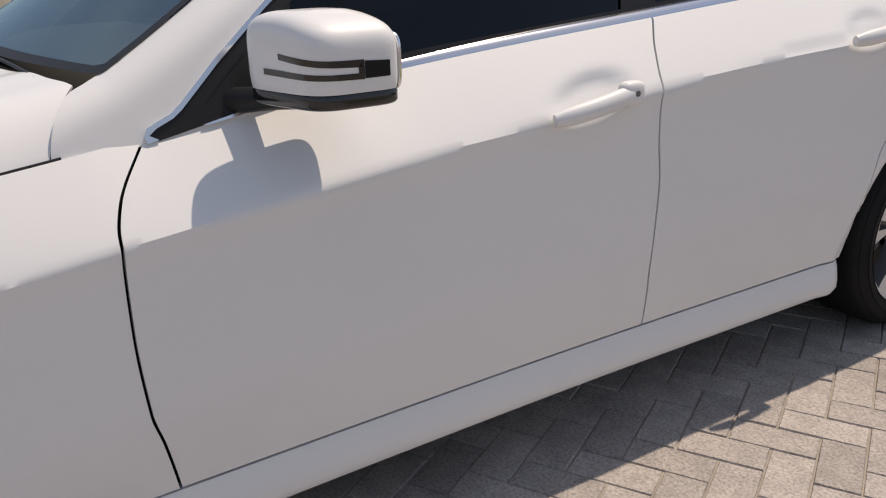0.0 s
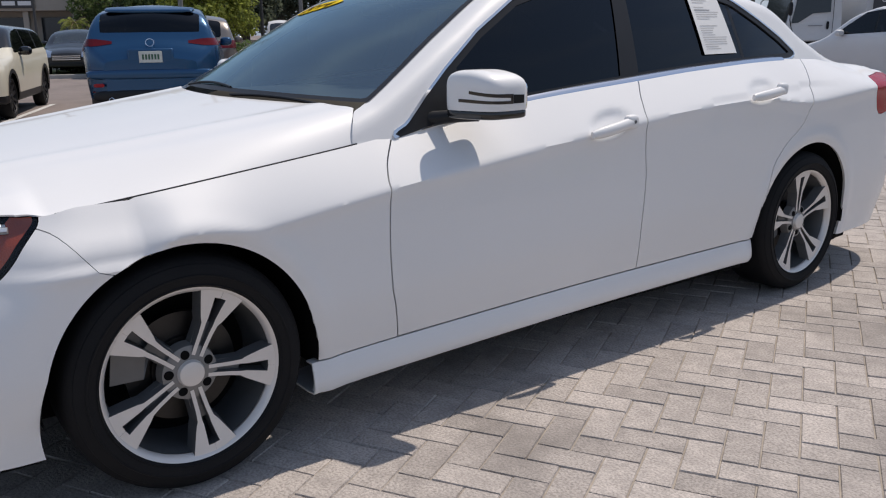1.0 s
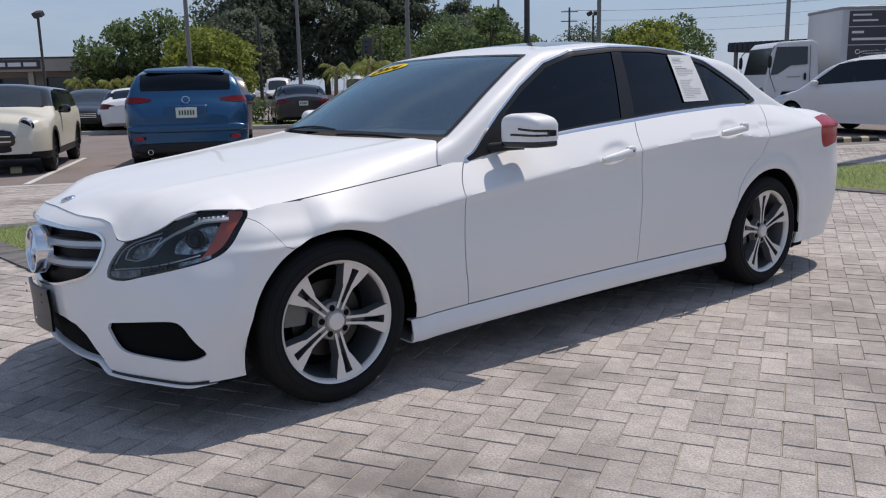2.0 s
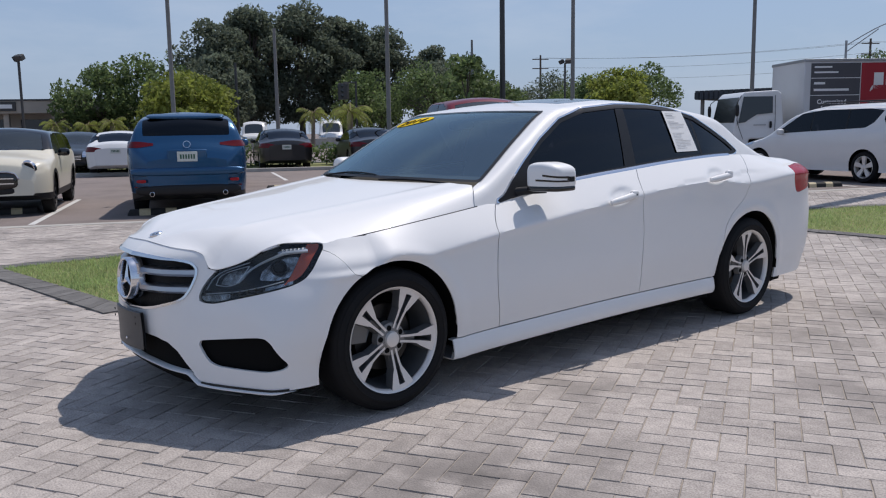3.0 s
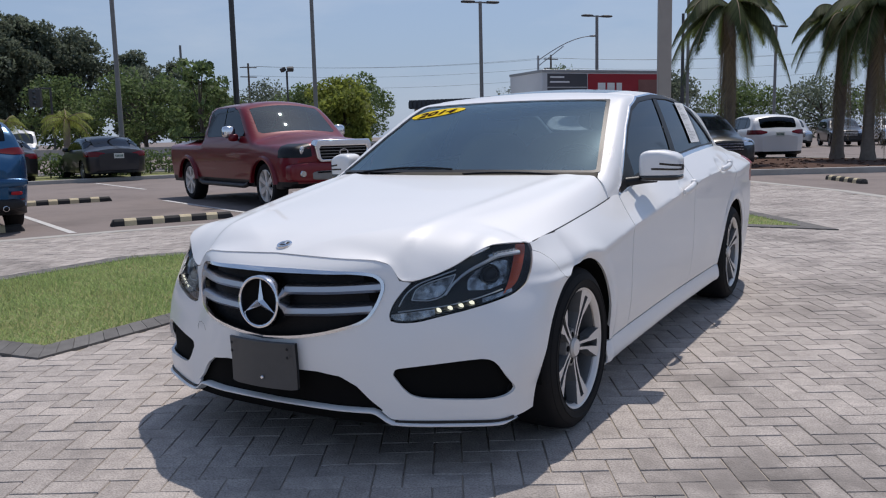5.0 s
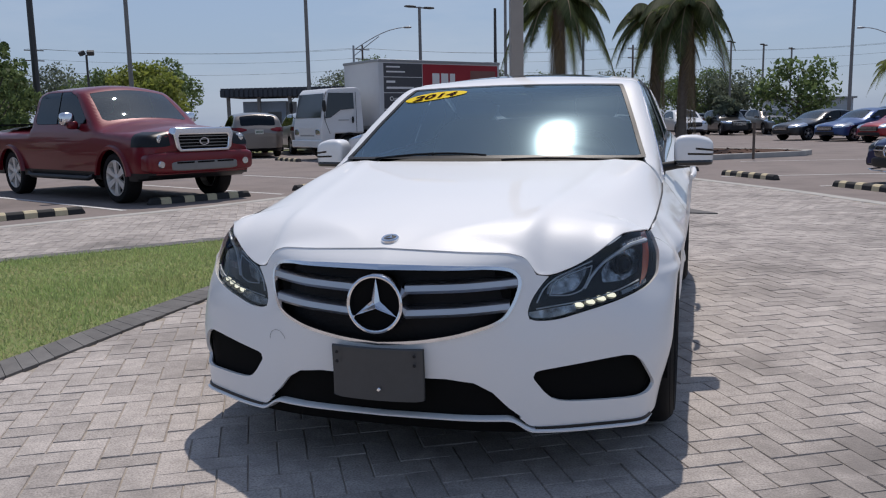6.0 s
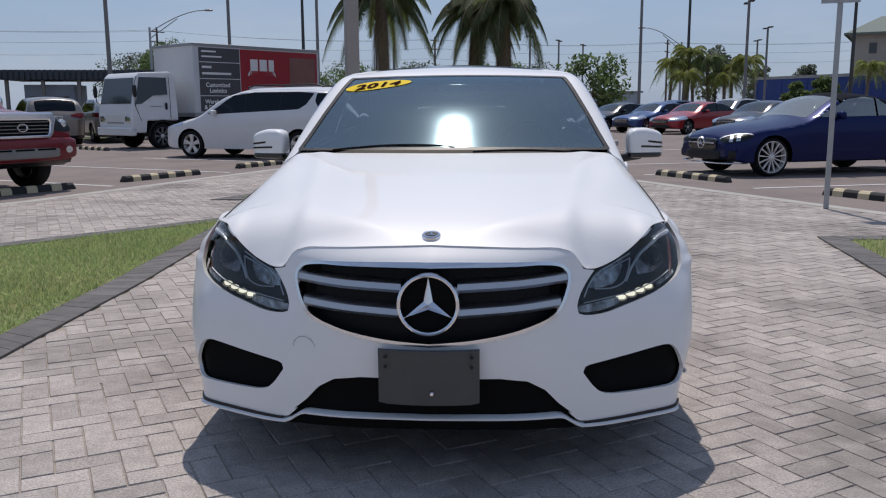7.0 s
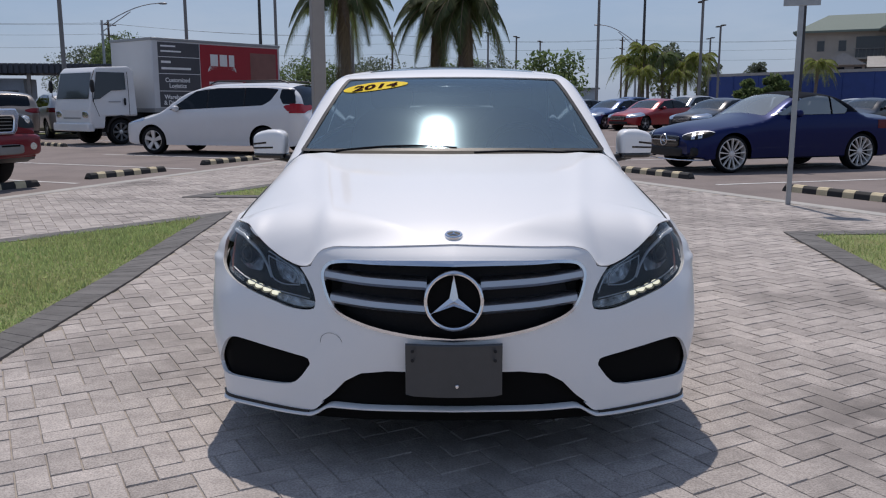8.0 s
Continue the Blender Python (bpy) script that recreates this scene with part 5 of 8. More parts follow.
    part("hub", lathe([(0.034, outer - 0.036), (0.060, outer - 0.038), (0.074, outer - 0.042), (0.080, outer - 0.075)], 40, "x"), HUB_GREY, tyre)
    part("hub_cap", lathe([(0, outer - 0.022), (0.024, outer - 0.0225), (0.033, outer - 0.025), (0.037, outer - 0.036)], 32, "x"), MACHINED, tyre, "silver hub cap")
    for k in range(5):
        a = radians(101 + 72 * k)
        # flat black discs stand for the shaded bolt holes
        part("bolt", lathe([(0.0, outer - 0.0365), (0.012, outer - 0.0365), (0.0135, outer - 0.040)], 16, "x"), DEEP_BLACK, tyre).location = (0, 0.057 * math.cos(a), 0.052 * math.sin(a))
    part("brake_disc", lathe([(0.06, outer - 0.090), (0.085, outer - 0.090), (0.085, outer - 0.106), (0.150, outer - 0.106), (0.150, outer - 0.13), (0.06, outer - 0.13)], 56, "x"), BRAKE, tyre, "worn steel brake disc")
    cal = [(0.115, -0.9), (0.19, -0.9), (0.198, 0.0), (0.19, 0.9), (0.115, 0.9), (0.108, 0.0)]
    part("caliper", (np.array([(xx, r * math.cos(2.7 + t * 0.45), r * math.sin(2.7 + t * 0.45)) for xx in (outer - 0.075, outer - 0.14) for r, t in cal]),
                     [(0, 1, 2, 5), (5, 2, 3, 4)] + [(i, (i + 1) % 6, 6 + (i + 1) % 6, 6 + i) for i in range(6)]), RIM_GREY, tyre, bevel=0.006)
    part("wheel_back", lathe([(0.0, outer - 0.16), (0.205, outer - 0.17)], 32, "x"), DEEP_BLACK, tyre)
    return tyre


sedan = build_sedan()

# ---- the other vehicles ----
def paint(name, colour, metal=0.35, rough=0.3):
    return mat(name, colour, rough, metal=metal, coat=0.45, noise_amt=0.08, noise_scale=2.0)


def road_wheel(radius, width, spokes, face, centre=MACHINED, rim=0.70, fat=0.75):
    """A tyre with a spoked rim, face towards +x at x = 0."""
    r, k1 = radius, rim / 0.70
    tyre = part("wheel", lathe([(r * rim, -0.012), (r * (rim + 0.05), 0.004), (r * 0.92, 0.0), (r * 0.97, -0.02), (r, -0.05), (r, -width + 0.05), (r * 0.97, -width + 0.02), (r * 0.7, -width)], 40, "x"), TYRE)
    part("rim", lathe([(r * 0.71 * k1, -0.01), (r * 0.68 * k1, -0.004), (r * 0.655 * k1, -0.02), (r * 0.63 * k1, -0.10), (r * 0.6 * k1, -width + 0.02)], 36, "x"), face, tyre)
    arms = []
    for k in range(spokes):
        a = 2 * math.pi * k / spokes
        w0, w1 = 0.30 / spokes * fat, 0.55 / spokes * fat
        arms.append(moved((np.array([(-0.025, -w0 * r * 2, r * 0.1), (-0.025, w0 * r * 2, r * 0.1), (-0.008, w1 * r * 2, r * 0.68 * k1), (-0.008, -w1 * r * 2, r * 0.68 * k1),
                                     (-0.06, -w0 * r * 2, r * 0.1), (-0.06, w0 * r * 2, r * 0.1), (-0.05, w1 * r * 2, r * 0.68 * k1), (-0.05, -w1 * r * 2, r * 0.68 * k1)]),
                           [(0, 1, 2, 3), (0, 3, 7, 4), (1, 5, 6, 2)]), pose(0, 0, 0, math.degrees(a))))
    part("spoke_star", joined(*arms), face, tyre, smooth=False)
    part("hub", lathe([(0, -0.008), (r * 0.12, -0.012), (r * 0.18, -0.03)], 20, "x"), centre, tyre)
    part("wheel_back", lathe([(0, -0.11), (r * 0.64 * k1, -0.11)], 24, "x"), DEEP_BLACK, tyre)
    return tyre


def vehicle(name, label, category, m, colour, L, W, top, belt, dlo, screen, rear, axles, radius, roof_w=0.60, lean=0.32, floor=0.24, group="",
            cuts=(), trim=BLACK_TRIM, glass=TINTED, wheels=None, fine=1.0, ends=(0.55, 0.45), face_pull=(0.60, 0.66), roof_mat=None, roof_from=None, mirror_mat=None):
    """A car body from its side outline: nose at y = 0, tail at y = L, standing on z = 0."""
    car = thing(name, label, category, m, group)
    ty, tz = np.array(top, float).T
    by, bz = np.array(belt, float).T
    ys = np.unique(np.concatenate([np.linspace(0, L, int(90 * fine)), np.linspace(0, 0.5, int(16 * fine)), np.linspace(L - 0.5, L, int(20 * fine))]))
    th = np.linspace(-np.pi / 2, np.pi / 2, int(76 * fine))
    y, t = np.meshgrid(ys, th, indexing="ij")
    e = np.minimum(np.clip(y / ends[0], 0, 1), 1), np.clip((L - y) / ends[1], 0, 1)
    w = W / 2 * (face_pull[0] + (1 - face_pull[0]) * (1 - (1 - e[0]) ** 2.6)) * (face_pull[1] + (1 - face_pull[1]) * (1 - (1 - e[1]) ** 2.6))
    zb = np.interp(y, by, bz)
    zt = spl(y, ty, tz)
    low = floor + 0.10 * (1 - e[0]) ** 2 + 0.12 * (1 - e[1]) ** 2
    zc = np.minimum(0.55, (zt + low) / 2)
    lo, hi = np.zeros_like(y), np.full_like(y, 2.6)
    for _ in range(34):
        r = (lo + hi) / 2
        x, z = r * np.cos(t), zc + r * np.sin(t)
        up = zt - 0.055 * (x / roof_w) ** 2 - z
        side = np.where(z < zb, w * (1 - 0.05 * np.clip((zb - 0.18 - z) / 0.6, 0, 1) ** 2) - 0.028 * np.exp(-((zb - z) / 0.10)) , w - 0.028 - 0.010 - lean * (z - zb)) - x
        k = 0.05
        h = np.clip(0.5 + 0.5 * (side - up) / k, 0, 1)
        f = side * (1 - h) + up * h - k * h * (1 - h)
        f = np.minimum(f, z - low)
        lo, hi = np.where(f > 0, r, lo), np.where(f > 0, hi, r)
    g = np.stack([lo * np.cos(t), y, zc + lo * np.sin(t)], -1)
    V, F = g.reshape(-1, 3), grid_faces(*y.shape)
    x, yy, z = V.T
    arch = np.minimum.reduce([np.hypot(yy - a, z - radius) - radius - 0.045 for a in axles])
    arch = np.where(x > 0.35, arch, 1.0)
    side_win = np.where(x > 0.3, inside(yy, z, dlo), -1.0)
    zw = np.interp(yy, by, bz)
    ws = np.minimum.reduce([yy - screen[0] - 0.10 * x ** 2, screen[1] - yy + 0.0 * x, (spl(yy, ty, tz) - z < 0.10) * 1.0 - 0.5, screen[2] - (screen[2] - screen[3]) * (yy - screen[0]) / (screen[1] - screen[0]) - x])
    rw = np.minimum.reduce([yy - rear[0], rear[1] - yy, rear[2] - x, z - rear[3]])
    body = np.minimum.reduce([-side_win, -ws, -rw])
    if roof_from is not None:
        hood_top = np.where((yy > roof_from[0]) & (yy < roof_from[1]), z - roof_from[2], -1.0)
        fabric = clipped(V, F, body, arch, hood_top)
        part("fabric_roof", joined(fabric, mirrored(*fabric)), roof_mat, car, "dark fabric folding roof")
        body = np.minimum(body, -hood_top)
    upper = clipped(V, F, body, arch, z - floor - 0.13)
    lower = clipped(V, F, body, arch, floor + 0.13 - z)
    caps = []
    for i in (0, len(ys) - 1):
        ring = g[i]
        full = np.vstack([ring, (ring * (-1, 1, 1))[::-1]])
        c = np.array([[0, ring[0, 1], 0.5]])
        n = len(full)
        faces = [(n, a, (a + 1) % n) if i == 0 else (n, (a + 1) % n, a) for a in range(n)]
        caps.append((np.vstack([full, c]), [q[::-1] for q in faces]))
    part("body", joined(upper, mirrored(*upper), *caps), colour, car, weld=0.0004)
    part("lower_trim", joined(lower, mirrored(*lower)), trim, car)
    # black shell inside the body stands for the shade in its openings
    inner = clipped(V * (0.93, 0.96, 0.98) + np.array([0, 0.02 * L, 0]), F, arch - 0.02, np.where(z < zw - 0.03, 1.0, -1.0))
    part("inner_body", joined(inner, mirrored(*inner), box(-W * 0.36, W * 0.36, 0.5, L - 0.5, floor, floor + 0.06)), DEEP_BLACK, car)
    p = clipped(V, F, ws - 0.004)
    part("windscreen", joined(p, mirrored(*p)), glass if glass is not TINTED else CAR_SCREEN, car)
    p = clipped(V, F, rw - 0.004)
    part("rear_window", joined(p, mirrored(*p)), TINTED, car)
    edges = [-9, *cuts, 99]
    for s in (1, -1):
        for a, b in zip(edges[:-1], edges[1:]):
            p = clipped(V, F, side_win - 0.006, yy - a - 0.02, b - 0.02 - yy)
            if len(p[1]):
                part("side_window", p if s == 1 else mirrored(*p), glass, car)
        p = clipped(V, F, np.minimum(side_win, np.minimum.reduce([np.abs(yy - c) for c in cuts] + [np.full(len(yy), 9.0)]) * -1 + 0.022))
        if len(p[1]):
            part("window_pillar", p if s == 1 else mirrored(*p), BLACK_TRIM, car)
    # cabin bulk behind the glass
    ylo, yhi = screen[1], rear[0]
    part("seating", joined(*[moved(blob(0, 0, 0, 0.24, 0.10, 0.30, 3), pose(sx * 0.36, q, zb.mean() - 0.02, -12)) for sx in (-1, 1) for q in (ylo + 0.45, ylo + 1.35)]), DASH, car)
    part("dashboard", blob(0, screen[0] + 0.45, float(np.interp(screen[0], by, bz)) - 0.10, W * 0.38, 0.35, 0.09, 4), DASH, car)
    # wheels
    src = wheels if wheels is not None else road_wheel(radius, 0.22, 5, RIM_GREY)
    used = wheels is not None
    for a in axles:
        for s in (1, -1):
            wh = copy_thing(src, Matrix.Identity(4)) if used else src
            used = True
            wh.parent = car
            wh.matrix_basis = pose(s * (W / 2 - 0.035), a, radius, 0, 0, 0 if s == 1 else 180)
    # door mirrors
    for s in (1, -1):
        mz = float(np.interp(screen[0] + 0.55, by, bz)) + 0.06
        v = blob(W / 2 + 0.06, screen[0] + 0.55, mz, 0.095, 0.065, 0.07, 2.8)
        a = tube([(W / 2 - 0.12, screen[0] + 0.50, mz - 0.05), (W / 2 + 0.04, screen[0] + 0.55, mz - 0.04)], 0.022, 8)
        mir = part("door_mirror", v if s == 1 else mirrored(*v), mirror_mat or colour, car)
        part("mirror_arm", a if s == 1 else mirrored(*a), BLACK_TRIM, mir)
    car["width"] = W
    shell = dict(car=car, V=V, F=F, L=L, W=W, top=top, belt=belt, arch=arch)
    return shell


def decal(shell, name, keep, material, out=0.006, label="", both=True):
    """A lamp, grille or trim that follows the body's own surface, standing a little proud."""
    V, F = shell["V"], shell["F"]
    p = clipped(V, F, *(keep if isinstance(keep, (list, tuple)) else [keep]))
    if not len(p[1]):
        return
    d = np.array([out, -out if p[0][:, 1].mean() < shell["L"] / 2 else out, 0])
    p = (p[0] + d, p[1])
    for s in (1, -1) if both else (1,):
        part(name, p if s == 1 else mirrored(*p), material, shell["car"], label)


def clad_arches(shell, material=BLACK_TRIM, width=0.06):
    """Plastic lips round the wheel openings."""
    V, arch, L = shell["V"], shell["arch"], shell["L"]
    for lo, hi in ((0.0, L / 2), (L / 2, L)):
        decal(shell, "arch_cladding", [arch, width - arch, V[:, 0] - 0.5, V[:, 1] - lo, hi - V[:, 1]], material, 0.008, "black plastic arch lip")


def ring_plate(outer, inner, y0, y1):
    """A flat frame between two outlines of the same count in the (x, z) plane, with depth."""
    n = len(outer)
    v = [(x, y, z) for line, y in ((outer, y0), (outer, y1), (inner, y1), (inner, y0)) for x, z in line]
    return np.array(v, float), [(r * n + k, ((r + 1) % 4) * n + k, ((r + 1) % 4) * n + (k + 1) % n, r * n + (k + 1) % n) for r in range(4) for k in range(n)]


def front_face(shell, z_lamp, z_grille, lamp_mat=LAMP_SILVER, grille_mat=BLACK_TRIM, reach=0.75, bars=None, lamp_h=0.075, grille_w=0.45, lamp_in=0.48, count=3):
    V, W = shell["V"], shell["W"]
    x, y, z = V.T
    decal(shell, "headlamp", [reach - y, x - W * 0.5 * lamp_in, lamp_h - np.abs(z - z_lamp - 0.06 * y / 0.5)], lamp_mat, 0.006, "clear headlamp")
    car = shell["car"]
    g = part("grille", moved(blob(0, 0, 0, grille_w, 0.03, z_grille[1], 5, 32, 12), pose(0, 0.0, z_grille[0])), grille_mat, car, "dark grille")
    for k in range(count):
        part("grille_bar", box(-grille_w * 0.92, grille_w * 0.92, -0.040, -0.030, z_grille[0] - z_grille[1] * 0.6 + k * z_grille[1] * 0.55, z_grille[0] - z_grille[1] * 0.6 + k * z_grille[1] * 0.55 + 0.022), bars or CHROME, g)
    part("lower_intake", blob(0, 0.01, 0.36, W * 0.30, 0.03, 0.07, 5, 24, 10), BLACK_TRIM, car)


def rear_face(shell, z_lamp, plate_z, lamp_h=0.08, reach=0.65, plate=True, lamp_in=0.45, lens=RED_SHADED):
    V, W, L = shell["V"], shell["W"], shell["L"]
    x, y, z = V.T
    decal(shell, "tail_lamp", [y - (L - reach), x - W * 0.5 * lamp_in, lamp_h * (0.35 + 0.65 * np.clip((x - W * 0.5 * lamp_in) / 0.22, 0, 1)) - np.abs(z - z_lamp)], lens, 0.006, "red tail lamp")
    decal(shell, "rear_reflector", [y - (L - 0.3), x - W * 0.33, W * 0.44 - x, 0.014 - np.abs(z - 0.46)], RED_SHADED, 0.006)
    if plate:
        pl = part("number_plate", box(-0.152, 0.152, L + 0.004, L + 0.012, plate_z - 0.076, plate_z + 0.076), PLATE_WHITE, shell["car"], "pale number plate with plain bars", bevel=0.003)
        for k in range(6):
            part("plate_bar", box(-0.115 + k * 0.04, -0.09 + k * 0.04, L + 0.012, L + 0.014, plate_z - 0.035, plate_z + 0.035), PLATE_INK, pl)


def heading(x, y, dx, dy, ahead=0.0):
    """Pose of a car whose nose points along (dx, dy); (x, y) is the point that lies `ahead` metres behind its nose."""
    n = math.hypot(dx, dy)
    dx, dy = dx / n, dy / n
    return pose(x + dx * ahead, y + dy * ahead, LOW, 0, 0, math.degrees(math.atan2(dx, -dy)))


SEDAN = dict(L=4.7, W=1.82, top=[(0, 0.60), (0.05, 0.70), (0.45, 0.84), (1.2, 0.95), (1.38, 1.0), (2.1, 1.36), (2.6, 1.44), (3.2, 1.42), (3.5, 1.36), (4.05, 1.12), (4.2, 1.07), (4.62, 1.03), (4.7, 0.90)],
             belt=[(0, 0.62), (1.0, 0.86), (1.5, 0.93), (4.0, 1.0), (4.7, 0.95)], dlo=[(1.55, 0.96), (2.25, 1.32), (2.8, 1.375), (3.3, 1.355), (3.75, 1.22), (4.0, 1.05), (3.95, 1.02)],
             screen=(1.42, 2.10, 0.66, 0.54), rear=(3.48, 4.08, 0.56, 1.0), axles=(0.85, 3.65), radius=0.325, cuts=(2.75, 3.62))
SUV = dict(L=4.55, W=1.84, top=[(0, 0.70), (0.05, 0.86), (0.4, 0.98), (1.15, 1.08), (1.35, 1.13), (2.05, 1.56), (2.6, 1.655), (3.5, 1.64), (4.02, 1.58), (4.2, 1.46), (4.38, 1.18), (4.48, 1.05), (4.55, 0.92)],
           belt=[(0, 0.72), (1.0, 0.98), (1.5, 1.03), (4.2, 1.13), (4.55, 1.05)], dlo=[(1.6, 1.07), (2.25, 1.50), (2.8, 1.565), (3.5, 1.55), (3.85, 1.46), (4.0, 1.24), (3.9, 1.16)],
           screen=(1.40, 2.06, 0.70, 0.56), rear=(4.10, 4.385, 0.62, 1.16), axles=(0.88, 3.58), radius=0.355, cuts=(2.78, 3.55))


def sedan_like(label, m, colour, fine=0.7, group="parked cars", back=True, front=True, wheels=None, **over):
    s = vehicle("parked_sedan", label, "car", m, colour, **{**SEDAN, "trim": colour, **over}, fine=fine, group=group, wheels=wheels)
    front_face(s, 0.66, (0.56, 0.10))
    rear_face(s, 0.86, 0.80 if back else 0.8)
    return s


def suv_like(label, m, colour, fine=0.7, group="parked cars", wheels=None, **over):
    s = vehicle("parked_suv", label, "car", m, colour, **{**SUV, **over}, fine=fine, group=group, wheels=wheels)
    front_face(s, 0.80, (0.70, 0.13))
    rear_face(s, 1.02, 0.94)
    return s


def build_traffic():
    blue = paint("deep blue paint", (0.010, 0.070, 0.165), 0.5, 0.25)
    navy = mat("navy blue paint", (0.002, 0.009, 0.072), 0.28, metal=0.45, coat=0.30, spec=0.15, noise_amt=0.08, noise_scale=2.0)
    cream = paint("cream paint", (0.66, 0.62, 0.51), 0.0)
    white = paint("plain white paint", (0.72, 0.72, 0.72), 0.0)
    maroon = mat("maroon paint", (0.15, 0.007, 0.014), 0.3, metal=0.1, coat=0.45, spec=0.25, noise_amt=0.08, noise_scale=2.0)
    red = paint("bright red paint", (0.30, 0.010, 0.016), 0.2)
    black = paint("black paint", (0.012, 0.012, 0.014), 0.2)
    graphite = paint("graphite paint", (0.013, 0.014, 0.019), 0.35)
    silver = paint("silver paint", (0.40, 0.40, 0.40), 0.6)
    bronze = paint("bronze grey paint", (0.20, 0.18, 0.165), 0.5)
    mid_blue = paint("mid blue paint", (0.02, 0.06, 0.19), 0.3)
    rest = road_wheel(0.335, 0.22, 5, RIM_GREY)
    dark_rim = road_wheel(0.32, 0.2, 10, BLACK_TRIM, BLACK_TRIM, 0.76)
    many = road_wheel(0.335, 0.23, 13, MACHINED, rim=0.82, fat=0.42)
    van_wheel = road_wheel(0.345, 0.22, 5, MACHINED)
    truck_wheel = road_wheel(0.40, 0.27, 6, MACHINED)
    stall = (-0.916, 0.40)

    # blue sport utility, tail towards the paving
    s = vehicle("blue_suv", "deep blue sport utility parked with its tail to the paving", "car", heading(-8.86, 3.16, *stall, 4.55), blue, **{**SUV, "rear": (4.06, 4.34, 0.66, 1.255), "lean": 0.42}, wheels=rest)
    rear_face(s, 1.125, 0.93, 0.048, 0.5, lamp_in=0.54)
    clad_arches(s)
    front_face(s, 0.80, (0.70, 0.13))
    car, L = s["car"], 4.55
    part("tail_badge", lathe([(0.046, 0.0), (0.050, 0.012), (0.058, 0.014), (0.064, 0.0)], 24, "y"), CHROME, car, "round chrome tail badge").matrix_basis = pose(0, 4.50, 1.115, 24, 0, 0)
    part("rear_wiper", tube([(0.02, 4.345, 1.205), (-0.2, 4.33, 1.215), (-0.45, 4.29, 1.225)], 0.012, 6), BLACK_TRIM, car)
    part("roof_spoiler", moved(blob(0, 0, 0, 0.60, 0.11, 0.028, 4), pose(0, 4.03, 1.562, -14)), blue, car)
    part("rear_bumper_trim", blob(0, 4.49, 0.41, 0.80, 0.09, 0.085, 4, 40, 12), BLACK_TRIM, car, "black bumper foot")
    for sx in (-0.55, 0.55):
        part("tailpipe", lathe([(0.032, -0.05), (0.038, 0.04), (0.032, 0.042), (0.028, -0.05)], 20, "y"), CHROME, car).location = (sx, 4.56, 0.36)
    part("bumper_step", blob(0, 4.44, 0.70, 0.87, 0.135, 0.075, 4, 48, 12), blue, car, "blue bumper shelf below the tailgate")
    for sx in (-1, 1):
        part("corner_reflector", blob(sx * 0.70, 4.555, 0.56, 0.07, 0.02, 0.025, 4), RED_LENS, car)
    part("plate_recess", box(-0.30, 0.30, 4.50, 4.552, 0.86, 1.04), blue, car, bevel=0.02)

    # cream hatchback with black wheels
    s = vehicle("cream_hatchback", "cream hatchback with black roof and black wheels, parked nose out", "car", heading(-11.75, 1.05, 0.93, -0.37, 0.80), cream, L=4.25, W=1.80,
                top=[(0, 0.64), (0.04, 0.84), (0.25, 0.96), (0.95, 1.03), (1.06, 1.06), (1.12, 1.09), (1.56, 1.37), (1.70, 1.42), (1.95, 1.44), (3.5, 1.43), (3.95, 1.37), (4.10, 1.10), (4.18, 1.0), (4.25, 0.85)], belt=[(0, 0.7), (0.9, 0.92), (4.25, 1.0)],
                dlo=[(1.3, 0.97), (1.78, 1.30), (2.2, 1.345), (3.5, 1.33), (3.85, 1.25), (3.95, 1.03)], screen=(1.10, 1.58, 0.70, 0.62), rear=(3.96, 4.12, 0.55, 1.05), axles=(0.80, 3.47), radius=0.32, cuts=(2.3, 3.2),
                wheels=dark_rim, roof_mat=GLOSS_BLACK, roof_from=(1.05, 4.02, 1.055), mirror_mat=GLOSS_BLACK, ends=(0.40, 0.40), face_pull=(0.74, 0.70))
    clad_arches(s)
    car = s["car"]
    for sx in (-1, 1):
        ring = part("headlamp", lathe([(0, 0.03), (0.085, 0.032), (0.10, 0.046), (0.115, 0.044), (0.128, 0.0)], 28, "y"), CHROME, car, "round headlamp in a bright ring")
        ring.matrix_basis = pose(sx * 0.60, 0.11, 0.78, -16, 0, 180 - sx * 22)
        part("lens", lathe([(0, 0.050), (0.05, 0.047), (0.09, 0.038)], 24, "y"), LAMP_DARK, ring, "dark lamp glass")
        part("bulb", lathe([(0, 0.056), (0.03, 0.054), (0.042, 0.046)], 20, "y"), LAMP_SILVER, ring)
        fog_l = part("fog_lamp", lathe([(0, 0.02), (0.05, 0.02), (0.07, 0.0)], 20, "y"), CHROME, car)
        fog_l.matrix_basis = pose(sx * 0.58, 0.035, 0.42, 0, 0, 180 - sx * 10)
    part("grille", blob(0, 0.01, 0.58, 0.44, 0.04, 0.14, 4, 32, 10), GLOSS_BLACK, car, "large black grille")
    for zz in (0.53, 0.61):
        part("grille_bar", box(-0.38, 0.38, -0.042, -0.030, zz, zz + 0.016), CHROME, car)
    part("grille_rim", tube([(-0.45, 0.0, 0.60), (-0.40, -0.02, 0.695), (-0.30, -0.03, 0.725), (0.30, -0.03, 0.725), (0.40, -0.02, 0.695), (0.45, 0.0, 0.60)], 0.012, 8), CHROME, car)
    part("lower_intake", blob(0, 0.02, 0.42, 0.40, 0.03, 0.06, 4, 24, 10), BLACK_TRIM, car)

